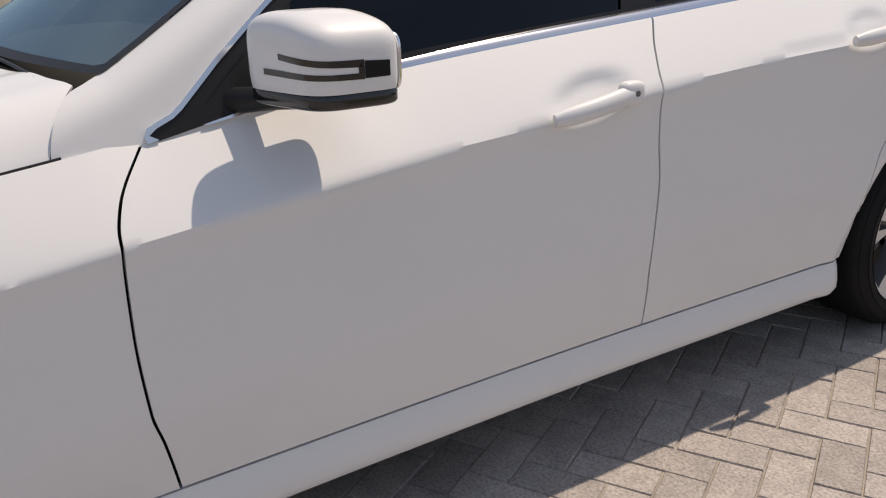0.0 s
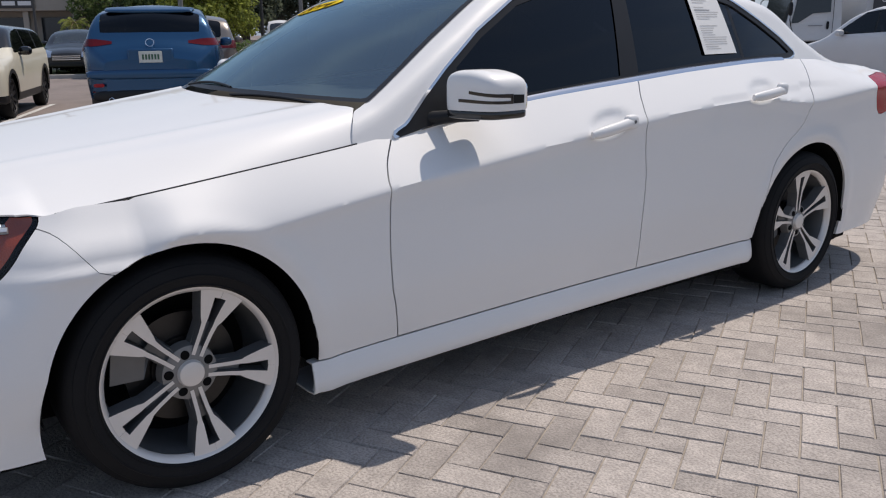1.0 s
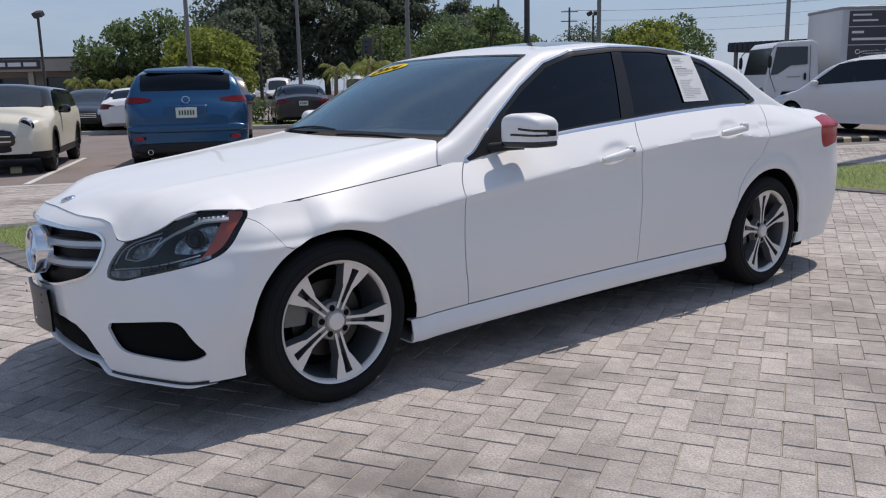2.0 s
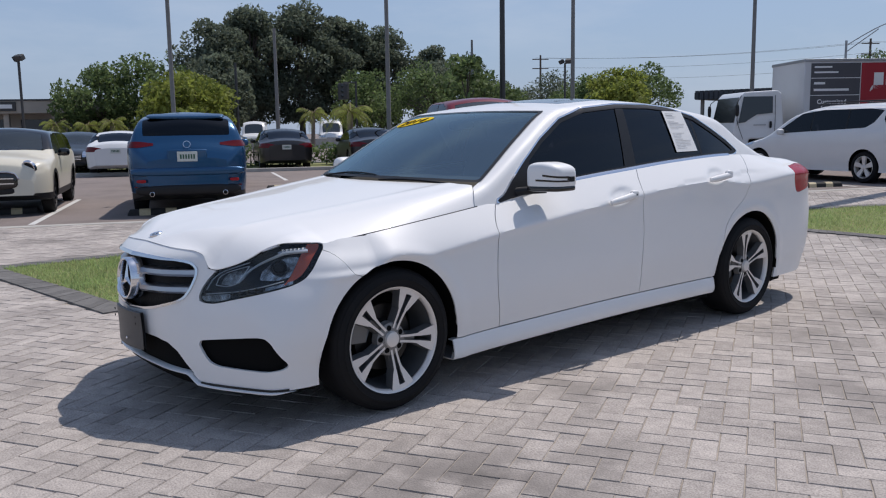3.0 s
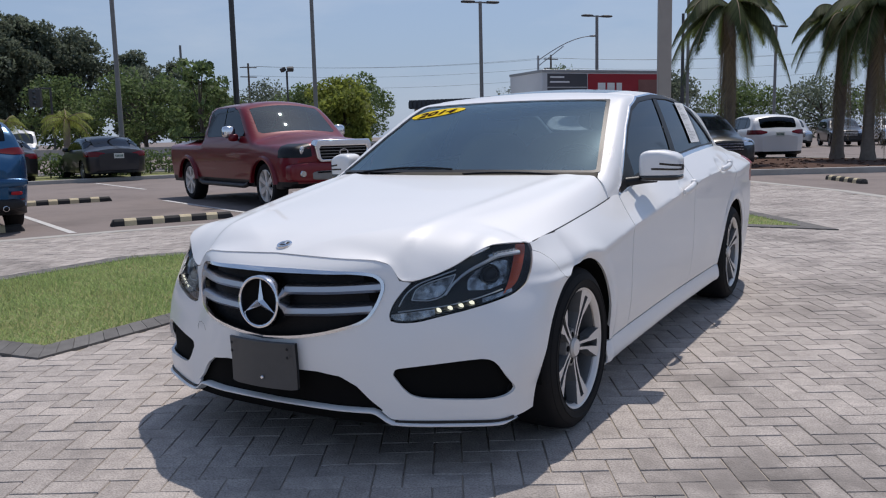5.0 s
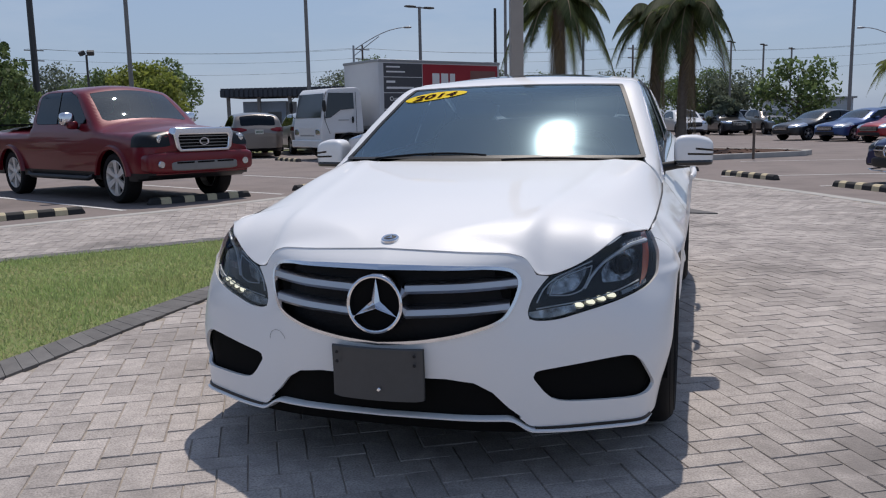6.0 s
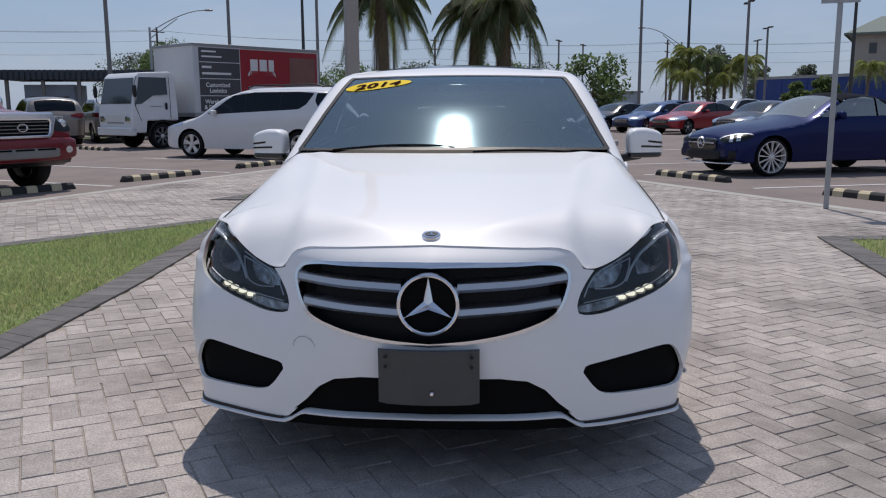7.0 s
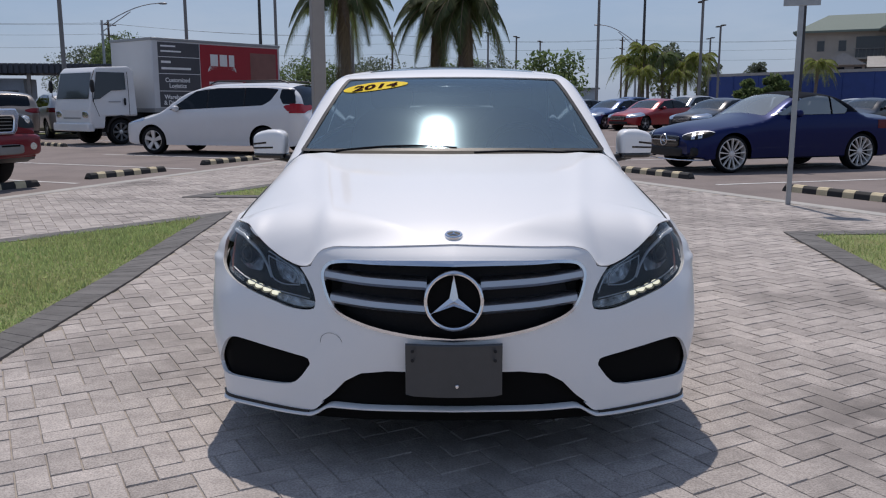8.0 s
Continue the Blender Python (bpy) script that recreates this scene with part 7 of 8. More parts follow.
for (ax, ay) in ((-9.35, 0.95), (-7.95, 4.15), (-6.95, 6.9), (-5.85, 9.65), (-4.85, 12.5), (-4.0, 15.3)):
    stall_line((ax, ay), (ax - 0.916 * 5.0, ay + 0.40 * 5.0))
for (ax, ay) in ((1.4, 14.2), (2.9, 11.9), (4.05, 9.35), (5.3, 6.3)):
    stall_line((ax, ay), (ax + 0.955 * 5.2, ay + 0.295 * 5.2))
for k in range(9):
    ax, ay = -17.5 + 1.12 * k, 6.5 + 2.55 * k
    stall_line((ax, ay), (ax - 0.916 * 5.0, ay + 0.40 * 5.0))
stall_line((-17.4, 25.2), (-9.0, 31.5))
stall_line((2.0, 20.0), (10.0, 22.3))


def wheel_stop(a, b):
    """A moulded rubber stop with pale blocks along it."""
    a, b = Vector((*a, 0)), Vector((*b, 0))
    mid = (a + b) / 2
    m = pose(mid.x, mid.y, LOW, 0, 0, math.degrees(math.atan2(b.y - a.y, b.x - a.x)))
    stop = thing("wheel_stop", "black rubber wheel stop with faded yellow blocks", "wheel stop", m, "wheel stops along the paving")
    prof = [(-0.075, 0.0), (-0.065, 0.07), (-0.035, 0.10), (0.035, 0.10), (0.065, 0.07), (0.075, 0.0)]
    xs = np.array([-0.90, -0.86, 0.86, 0.90])
    v = [(x, y * (0.8 if abs(x) > 0.88 else 1), z * (0.35 if abs(x) > 0.88 else 1)) for x in xs for y, z in prof]
    part("bar", (np.array(v), grid_faces(4, 6).tolist() + [tuple(range(6)), tuple(range(23, 17, -1))]), RUBBER, stop, smooth=False, bevel=0.006)
    for k in range(4):
        x0 = -0.72 + 0.40 * k
        w = [(x, y * 1.02, z * 1.02 + 0.001) for x in (x0, x0 + 0.17) for y, z in prof]
        part("yellow_block", (np.array(w), grid_faces(2, 6).tolist()), STOP_YELLOW, stop, smooth=False)


for a, b in (((-12.0, -0.1), (-11.35, 1.55)), ((-9.66, 2.45), (-8.98, 4.12)), ((-8.15, 4.95), (-7.35, 6.5)), ((-7.1, 7.7), (-6.3, 9.25)), ((-6.05, 10.35), (-5.27, 12.1)), ((-5.05, 13.6), (-4.3, 15.25)),
             ((1.40, 14.9), (2.40, 13.15)), ((3.1, 12.0), (4.0, 10.25)), ((4.75, 8.5), (5.6, 6.9)), ((0.1, 17.5), (0.9, 16.0)), ((-11.2, 21.0), (-12.6, 22.1)), ((-13.4, 6.9), (-12.7, 8.5))):
    wheel_stop(a, b)


def lamp_post(x, y, height=7.0, arm=0.75, turn=0.0, material=STEEL_GREY, label="grey steel car park lamp post with twin flat heads"):
    t = thing("lamp_post", label, "lamp post", pose(x, y, LOW, 0, 0, turn), "car park lamp posts")
    part("base", lathe([(0, 0.0), (0.28, 0.0), (0.28, 0.55), (0.25, 0.6), (0, 0.6)], 16), CONCRETE, t)
    part("pole", tube([(0, 0, 0.5), (0, 0, height * 0.5), (0, 0, height)], [0.095, 0.085, 0.075], 12), material, t)
    if arm:
        part("cross_arm", box(-arm * 0.55, arm * 0.55, -0.03, 0.03, height - 0.07, height - 0.01), material, t)
        for s in (-1, 1):
            part("lamp_head", moved(blob(s * arm * 0.78, 0, 0, arm * 0.42, 0.17, 0.05, 4, 20, 8), pose(0, 0, height - 0.02)), POLE_DARK, t)


for x, y, h, tr in ((-28.0, 10.7, 7.0, 24), (-23.4, 17.6, 7.0, 30), (-20.0, 24.6, 7.0, 40), (-15.5, 30.8, 7.0, 50), (-12.9, 38.6, 7.0, 55), (-6.0, 49.6, 7.0, 60), (8.5, 45.9, 7.4, 80), (14.5, 46.2, 7.0, 85),
                    (20.6, 62.2, 7.0, 90), (23.6, 74.5, 7.0, 90), (3.2, 68.3, 7.0, 75), (5.9, 72.6, 7.0, 75), (8.6, 78.2, 7.0, 75), (30.0, 52.0, 8.0, 90), (-9.4, 43.0, 9.0, 60)):
    lamp_post(x, y, h, 0.75, tr)
for x, y, h in ((-26.1, 26.4, 14.0), (-56.0, 51.0, 9.6), (-49.0, 26.6, 8.4), (-59.3, 28.6, 6.9), (-14.0, 60.0, 9.5), (17.6, 74.7, 14.0), (26.0, 60.0, 9.5)):
    p = part("utility_pole", tube([(x, y, LOW), (x, y, h)], [0.15, 0.10], 10), POLE_DARK if h not in (8.4, 9.6) else STEEL_GREY)
    tagged(p, "tall slim dark utility pole", "pole", "utility poles")


def cobra_light(x, y, height, dx, dy, reach=4.5):
    t = thing("street_light", "galvanised street light with a long upswept arm", "street light", pose(x, y, LOW))
    part("pole", tube([(0, 0, 0), (0, 0, height)], [0.13, 0.09], 10), GALV, t)
    s = np.linspace(0, 1, 8)
    part("arm", joined(tube(np.stack([dx * reach * s, dy * reach * s, height - 0.4 + 1.9 * np.sin(s * 1.5)], -1), 0.04, 8), tube([(0, 0, height - 0.9), (dx * reach * 0.5, dy * reach * 0.5, height + 0.75)], 0.04, 6)), GALV, t)
    part("lamp_head", blob(dx * (reach + 0.3), dy * (reach + 0.3), height + 1.5, 0.35, 0.25, 0.08, 3), GALV, t)


cobra_light(-28.2, 66.2, 7.9, 0.93, 0.36)
cobra_light(19.0, 84.0, 7.6, -0.9, 0.2, 4.0)
cobra_light(50.0, 92.0, 9.5, 0.9, 0.1, 4.5)


def flood_post(x, y, h):
    t = thing("flood_light", "slim post with two small flood lamps", "flood light", pose(x, y, LOW))
    part("pole", tube([(0, 0, 0), (0, 0, h)], 0.07, 8), POLE_DARK, t)
    for s in (-1, 1):
        part("lamp", moved(box(-0.22, 0.22, -0.15, 0.15, -0.14, 0.14), pose(0.33 * s, 0, h + 0.1, 30, 0, 30 * s)), POLE_DARK, t, bevel=0.03)


flood_post(-44.9, 9.3, 5.3)
flood_post(-37.2, 43.1, 5.9)

# wires between timber poles on the far side of the road
WIRE = []
for k, (x, y) in enumerate(((-75, 80), (-40.5, 98.4), (-8, 116), (26, 126), (62, 118))):
    t = thing("timber_pole", "weathered timber power pole with cross arms", "power pole", pose(x, y, LOW, 0, 0, 60), "power poles")
    part("pole", tube([(0, 0, 0), (0, 0, 11)], [0.17, 0.12], 10), WOOD_POLE, t)
    for z in (10.4, 9.2):
        part("cross_arm", box(-1.1, 1.1, -0.06, 0.06, z, z + 0.12), WOOD_POLE, t)
    WIRE.append((x, y))
spans = []
for (ax, ay), (bx, by) in zip(WIRE[:-1], WIRE[1:]):
    for z, o in ((10.6, -1.0), (10.6, 1.0), (9.4, 0.0), (8.0, 0.0)):
        s = np.linspace(0, 1, 14)
        spans.append(tube(np.stack([ax + (bx - ax) * s + o * 0.4, ay + (by - ay) * s + o * 0.6, z - 1.3 * 4 * s * (1 - s) * 0.5], -1), 0.014, 4))
tagged(part("power_lines", joined(*spans), POLE_DARK), "thin sagging overhead power lines", "power line", kind="structure")

# square tan column on the paving
col = thing("square_column", "tall square tan steel column standing on the paving", "column", pose(-2.72, 14.2, 0, 0, 0, 22))
part("shaft", box(-0.13, 0.13, -0.13, 0.13, 0.0, 9.5), POLE_TAN, col, bevel=0.015)
part("base_plate", box(-0.20, 0.20, -0.20, 0.20, 0.0, 0.025), POLE_TAN, col, bevel=0.005)

# small sign on a post
sign = thing("road_sign", "small sign on a galvanised post, seen from the back", "sign", pose(4.04, 6.6, 0, 0, 0, -14))
part("post", box(-0.028, 0.028, -0.02, 0.02, 0.0, 2.75), GALV, sign, bevel=0.004)
part("sign_plate", box(-0.20, 0.20, -0.032, -0.022, 2.30, 2.80), GALV, sign, "bare metal back of the sign", bevel=0.004)
for z in (2.4, 2.7):
    part("bolt", lathe([(0, 0.008), (0.012, 0.006), (0.014, 0)], 10, "y"), POLE_DARK, sign).location = (0, -0.03, z)
stake = part("marker_stake", tube([(2.35, 20.6, 0), (2.35, 20.6, 0.95)], 0.035, 8), WOOD_POLE)
tagged(stake, "thin timber stake in the planting island", "stake")

# traffic signal
sig = thing("traffic_signal", "black traffic signal hanging over the road", "traffic light", pose(-58.4, 38.2, LOW, 0, 0, 30))
part("mast", tube([(1.2, 0, 0), (1.2, 0, 5.6)], 0.09, 8), POLE_DARK, sig)
part("arm", tube([(1.2, 0, 5.5), (0, 0, 5.55)], 0.05, 8), POLE_DARK, sig)
part("head", box(-0.45, 0.45, -0.2, 0.2, 4.1, 5.5), POLE_DARK, sig, bevel=0.05)
for k in range(3):
    part("lens", lathe([(0, 0.02), (0.14, 0.01), (0.15, 0.0)], 16, "y"), PANE_DARK, sig).matrix_basis = pose(0, -0.21, 4.4 + 0.42 * k, 0, 0, 180)


# ---- plants ----
RNG = np.random.default_rng(17)


def leaf_cloud(centres, radii, count, size, squash=0.8):
    """Many small leaf quads in the shells of several clumps."""
    n = count
    k = RNG.integers(0, len(centres), n)
    c, r = np.array(centres)[k], np.array(radii)[k]
    d = RNG.normal(size=(n, 3))
    d /= np.linalg.norm(d, axis=1)[:, None]
    rr = r * (0.55 + 0.5 * RNG.random(n) ** 0.6)
    p = c + d * rr[:, None] * np.array([1, 1, squash])
    a = RNG.normal(size=(n, 3))
    a /= np.linalg.norm(a, axis=1)[:, None]
    b = np.cross(a, RNG.normal(size=(n, 3)))
    b /= np.linalg.norm(b, axis=1)[:, None]
    s = size * RNG.uniform(0.5, 1.4, n)[:, None]
    v = np.stack([p - a * s * 0.5, p + b * s * 0.28, p + a * s * 0.55, p - b * s * 0.28], 1).reshape(-1, 3)
    return v, np.arange(4 * n).reshape(-1, 4).tolist()


def tree(x, y, height, spread, leaf, label, count=2600, size=0.42, low=0.25, clumps=26, category="tree", name="tree", trunk=0.2):
    t = thing(name, label, category, pose(x, y, LOW))
    h0 = height * low
    part("trunk", tube([(0, 0, 0), (0.1, 0.05, h0 * 0.6), (0.05, -0.1, height * 0.5), (0.0, 0.0, height * 0.78)], [trunk * 1.3, trunk, trunk * 0.7, trunk * 0.25], 10), BARK, t)
    cs, rs, limbs = [], [], []
    for i in range(clumps):
        u = RNG.random()
        a = RNG.uniform(0, 2 * np.pi)
        hz = h0 + (height - h0) * (0.12 + 0.80 * u)
        prof = np.sin(np.pi * np.clip(0.10 + 0.86 * u, 0, 1)) ** 0.7
        rad = spread * prof * RNG.uniform(0.35, 0.95)
        c = (rad * math.cos(a), rad * math.sin(a), hz)
        cs.append(c)
        rs.append(spread * RNG.uniform(0.20, 0.38))
        if i % 2 == 0:
            limbs.append(tube([(0, 0, hz * 0.62), (c[0] * 0.5, c[1] * 0.5, hz * 0.82), c], [trunk * 0.4, trunk * 0.25, 0.03], 6))
    part("branchwork", joined(*limbs), BARK, t)
    part("crown", leaf_cloud(cs, rs, count, size), leaf, t, smooth=False)
    return t


def palm(x, y, height, reach, fronds, leaf, label, trunk=0.17, droop=1.0, seed=0, leaflets=52, group="palms", dry=6):
    rnd = np.random.default_rng(seed)
    t = thing("palm_tree", label, "palm", pose(x, y, 0.0, 0, 0, seed * 47), group)
    zs = np.linspace(0, height, 26)
    ring = trunk * (1.0 + 0.10 * (np.arange(26) % 2)) * (1.35 - 0.45 * np.clip(zs / 0.9, 0, 1))
    part("trunk", tube(np.stack([0.06 * np.sin(zs), 0.05 * np.cos(zs * 0.8), zs], -1), ring, 14), PALM_BARK, t)
    top = np.array([0.06 * math.sin(height), 0.05 * math.cos(height * 0.8), height])
    green, dead, stems = [], [], []
    for k in range(fronds + dry):
        old = k >= fronds
        a = 2.399963 * k + rnd.uniform(-0.2, 0.2)
        lift = (0.95 - 1.15 * (k / fronds)) if not old else -1.25
        ln = reach * rnd.uniform(0.85, 1.1) * (0.8 if old else 1)
        s = np.linspace(0, 1, leaflets)
        out = ln * (s * math.cos(lift * 0.7)) * (1 - 0.25 * s) * (0.35 if old else 1)
        up = ln * (0.75 * lift * s - droop * (0.55 + 0.25 * (1 - lift)) * s ** 2.1)
        pts = top + np.stack([np.cos(a) * out, np.sin(a) * out, up], -1)
        stems.append(tube(pts[::4], np.linspace(0.03, 0.008, len(pts[::4])), 5))
        side = np.array([-math.sin(a), math.cos(a), 0])
        tan = np.gradient(pts, axis=0)
        tan /= np.linalg.norm(tan, axis=1)[:, None]
        for sg in (1, -1):
            ll = ln * 0.30 * np.sin(np.pi * np.clip(0.12 + 0.84 * s, 0, 1)) ** 0.7
            dirn = side * sg * 0.62 + tan * 0.55 + np.array([0, 0, -0.55])
            dirn /= np.linalg.norm(dirn, axis=1)[:, None]
            tipp = pts + dirn * (ll * rnd.uniform(0.8, 1.15, leaflets))[:, None]
            tipp[:, 2] -= 0.10 * ll
            wv = tan * 0.040 * (reach / 2.4)
            v = np.stack([pts - wv, pts + wv, tipp], 1).reshape(-1, 3)
            (dead if old else green).append((v, np.arange(3 * leaflets).reshape(-1, 3).tolist()))
    part("stem_tuft", joined(*stems), FROND_DRY, t)
    part("frond_crown", joined(*green), leaf, t, "arching green fronds", smooth=False)
    if dead:
        part("dry_frond_skirt", joined(*dead), FROND_DRY, t, "dry hanging fronds", smooth=False)
    return t


palm(-3.3, 23.4, 4.75, 2.3, 19, FROND, "tall palm with drooping green fronds in the island", 0.17, 1.15, 1)
palm(-0.5, 26.6, 4.55, 2.2, 19, FROND, "tall palm with ragged fronds in the island", 0.17, 1.15, 2)
palm(0.45, 25.4, 4.65, 2.3, 20, FROND, "tall palm with dry hanging fronds in the island", 0.17, 1.2, 3)
for k, (x, y, h) in enumerate(((15.0, 69.0, 4.5), (15.7, 67.0, 3.5), (16.4, 68.8, 5.4), (17.3, 71.0, 4.3), (17.9, 68.4, 4.7), (18.9, 67.2, 3.3), (19.7, 68.0, 4.0), (20.7, 67.7, 4.6), (31.5, 70.0, 4.2))):
    palm(x, y, h + 0.3, 2.3, 26, LEAF_LIGHT if k != 4 else LEAF_MID, "yellow green palm in the far planting", 0.14, 1.05, 10 + k, 26, "far palms", 0)
for k, (x, y, h) in enumerate(((-61.5, 15.3, 2.1), (-60.4, 17.2, 2.0), (-59.4, 18.6, 2.2), (-47.5, 28.5, 2.6), (-29.5, 19.8, 2.2))):
    palm(x, y, h, 1.7, 14, LEAF_LIGHT, "short bushy palm by the roadside", 0.15, 0.9, 30 + k, 20, "roadside palms", 0)

for k, (x, y, h, s, c) in enumerate(((-79, 36.0, 14.2, 5.0, 3600), (-80, 40.5, 15.6, 5.4, 4200), (-80, 46.5, 16.6, 5.6, 4600), (-79, 51.5, 15.6, 5.2, 4200), (-78, 56.0, 14.6, 4.6, 3400), (-86, 43.0, 16.4, 6.0, 3600),
                                     (-74, 60.5, 12.0, 4.0, 2600), (-73, 33.0, 9.5, 4.4, 2600))):
    tree(x, y, h * 0.95, s * 0.85, LEAF_DARK, "tall dark evergreen tree in the roadside wood", c * 4, 0.40, 0.10, 70, trunk=0.35)
for k, (x, y, h, s, lf) in enumerate(((-64, 19.5, 6.6, 3.6, LEAF_MID), (-63, 23.0, 7.4, 4.0, LEAF_MID), (-58.5, 24.5, 6.0, 3.4, LEAF_LIGHT), (-48, 19.4, 5.0, 3.0, LEAF_LIGHT), (-63, 44, 6.8, 4.0, LEAF_MID), (-55.5, 46, 7.4, 4.4, LEAF_MID),
                                      (-62, 51.5, 8.0, 3.6, LEAF_DARK), (-60.7, 54.5, 9.2, 2.6, LEAF_DARK), (-53, 50.5, 5.5, 3.5, LEAF_MID), (-66, 63.5, 6.6, 4.0, LEAF_DARK), (-64, 71, 7.4, 4.4, LEAF_DARK), (-56, 68, 6.0, 4.4, LEAF_MID),
                                      (-47.7, 65.8, 7.2, 4.6, LEAF_MID), (-52, 62, 6.2, 3.4, LEAF_MID), (-41, 53.5, 6.0, 3.4, LEAF_LIGHT), (-31.0, 77, 7.4, 4.4, LEAF_MID), (-26, 79, 6.0, 3.5, LEAF_MID), (-20, 80, 6.6, 3.6, LEAF_DARK),
                                      (-39, 99, 8.8, 5.0, LEAF_DARK), (-32, 111, 8.4, 6.0, LEAF_MID), (-46, 104, 7.6, 6, LEAF_DARK), (-16, 90, 5.6, 5.0, LEAF_MID), (-8, 93, 5.6, 5.5, LEAF_DARK), (0.5, 90, 5.8, 5.0, LEAF_MID), (4.5, 88, 5.6, 4.4, LEAF_DARK),
                                      (2.5, 54.0, 2.4, 1.1, LEAF_DARK), (38.2, 120.9, 7.0, 2.4, LEAF_DARK), (44.0, 118.8, 7.0, 2.2, LEAF_DARK), (27.1, 74.0, 3.3, 1.3, LEAF_MID), (28.9, 73.4, 3.7, 1.6, LEAF_MID), (-30, 40, 4.0, 2.4, LEAF_LIGHT))):
    tree(x, y, h, s, lf, "bushy green tree beyond the car park", 6500, 0.30, 0.12, 36, trunk=0.18)
tree(6.6, 52.4, 4.6, 2.7, LEAF_MID, "airy green tree behind the car rows", 2300, 0.30, 0.18, 40, trunk=0.10)
tree(19.9, 74.0, 6.6, 1.8, LEAF_DARK, "dark feathery tree among the far palms", 1500, 0.34, 0.2, 26, trunk=0.12)
tree(-26.5, 24.5, 5.0, 1.7, LEAF_MID, "upright leafy tree in a mulched bed", 2200, 0.26, 0.12, 24, trunk=0.10)


def hedge(a, b, height, depth, label, count):
    a, b = np.array(a, float), np.array(b, float)
    n = max(4, int(np.hypot(*(b - a)) / 0.55))
    cs = [(*(a + (b - a) * (i + RNG.uniform(-0.2, 0.2)) / n), height * RNG.uniform(0.45, 0.62)) for i in range(n + 1)]
    t = thing("hedge", label, "hedge", pose(0, 0, LOW))
    part("foliage", leaf_cloud(cs, [depth * 0.5 * RNG.uniform(0.8, 1.3) for _ in cs], count, 0.13, height / depth), LEAF_MID, t, smooth=False)
    part("stemwork", joined(*[tube([(c[0], c[1], 0), (c[0] + 0.05, c[1], c[2] + 0.1)], [0.03, 0.012], 5) for c in cs]), BARK, t)


hedge((-28.5, 3.5), (-24.6, 13.5), 0.95, 1.0, "clipped green hedge along the car park edge", 5000)
hedge((-24.2, 14.4), (-21.8, 19.0), 0.9, 1.0, "low shrubs at the foot of a lamp post", 2600)
hedge((-19.5, 19.8), (-16.0, 26.5), 0.8, 0.9, "low green shrubs behind the pickup", 2600)
verge = part("verge", prism([(-26.0, 1.0), (-22.0, 11.0), (-19.0, 18.0), (-13.5, 30.0), (-16.5, 31.0), (-22.5, 19.5), (-27.0, 14.0), (-31.0, 3.0)], -0.1, 0.03), SOIL, smooth=False)
tagged(verge, "strip of rough grass along the car park edge", "verge", kind="structure")
vk = part("verge_kerb", ribbon([(-26.0, 1.0), (-22.0, 11.0), (-19.0, 18.0), (-13.5, 30.0), (-16.5, 31.0), (-22.5, 19.5), (-27.0, 14.0), (-31.0, 3.0)], -0.14, 0.0, -0.1, 0.09), CONCRETE, bevel=0.02)
tagged(vk, "concrete kerb of the grass strip", "kerb", kind="structure")
rng2 = np.random.default_rng(3)
bits = []
for _ in range(260):
    q = rng2.uniform((-5, 18.5), (4.2, 28))
    if inside(np.array([q[0]]), np.array([q[1]]), ISLAND)[0] > 0.3:
        bits.append(moved(box(-0.05, 0.05, -0.025, 0.025, -0.015, 0.02), pose(q[0], q[1], 0.105, *rng2.uniform(-25, 25, 2), rng2.uniform(0, 180))))
tagged(part("bark_chips", joined(*bits), MULCH, island, "loose bark chips", smooth=False), kind="stuff")


# ---- buildings in the distance ----
def facade_window(parent, m, w, h):
    win = part("window", box(-w / 2, w / 2, -0.02, 0.06, 0, h), STEEL_GREY, parent, smooth=False)
    win.matrix_basis = m
    part("pane", box(-w / 2 + 0.06, w / 2 - 0.06, -0.04, 0.0, 0.06, h - 0.06), PANE_DARK, win, smooth=False)
    return win


shop = thing("shop_building", "low tan commercial building with a flat roof and deep canopy", "building", pose(-67.3, 15.6, LOW, 0, 0, 59))
part("wall", box(-10, 5.2, 1.6, 10, 0, 3.2), WALL_TAN, shop, smooth=False)
part("roof", joined(box(-10.6, 5.8, -0.4, 10.6, 3.1, 4.1)), WALL_TAN, shop, "tan parapet roof", bevel=0.05)
part("roof_cap", box(-10.7, 5.9, -0.5, 10.7, 4.1, 4.2), ROOF_DARK, shop)
for k in range(5):
    part("column", box(-9.6 + 3.55 * k, -9.2 + 3.55 * k, -0.1, 0.3, 0, 3.1), WALL_TAN, shop)
for k in range(4):
    facade_window(shop, pose(-7.6 + 3.55 * k, 1.58, 0.3), 2.6, 2.4)
part("shop_sign", box(-5.2, -1.4, -0.50, -0.42, 3.3, 4.0), POLE_DARK, shop)
for k in range(3):
    part("sign_bar", box(-4.9 + 1.15 * k, -3.95 + 1.15 * k, -0.54, -0.50, 3.5, 3.8), PAPER, shop, smooth=False)

canopy = thing("carport_canopy", "long dark corrugated canopy on slim posts", "canopy", pose(-38.0, 60.8, LOW, 0, 0, 11.5))
part("roof", box(-0.3, 14.0, -0.2, 5.2, 3.6, 4.15), ROOF_DARK, canopy, smooth=False)
for k in range(33):
    part("roof_rib", box(-0.2 + 0.42 * k, 0.08 + 0.42 * k, -0.3, 5.4, 3.55, 4.3), ROOF_DARK, canopy, smooth=False)
for k in range(6):
    part("post", box(0.1 + 2.7 * k, 0.35 + 2.7 * k, 0.2, 0.45, 0, 3.6), STEEL_GREY, canopy)
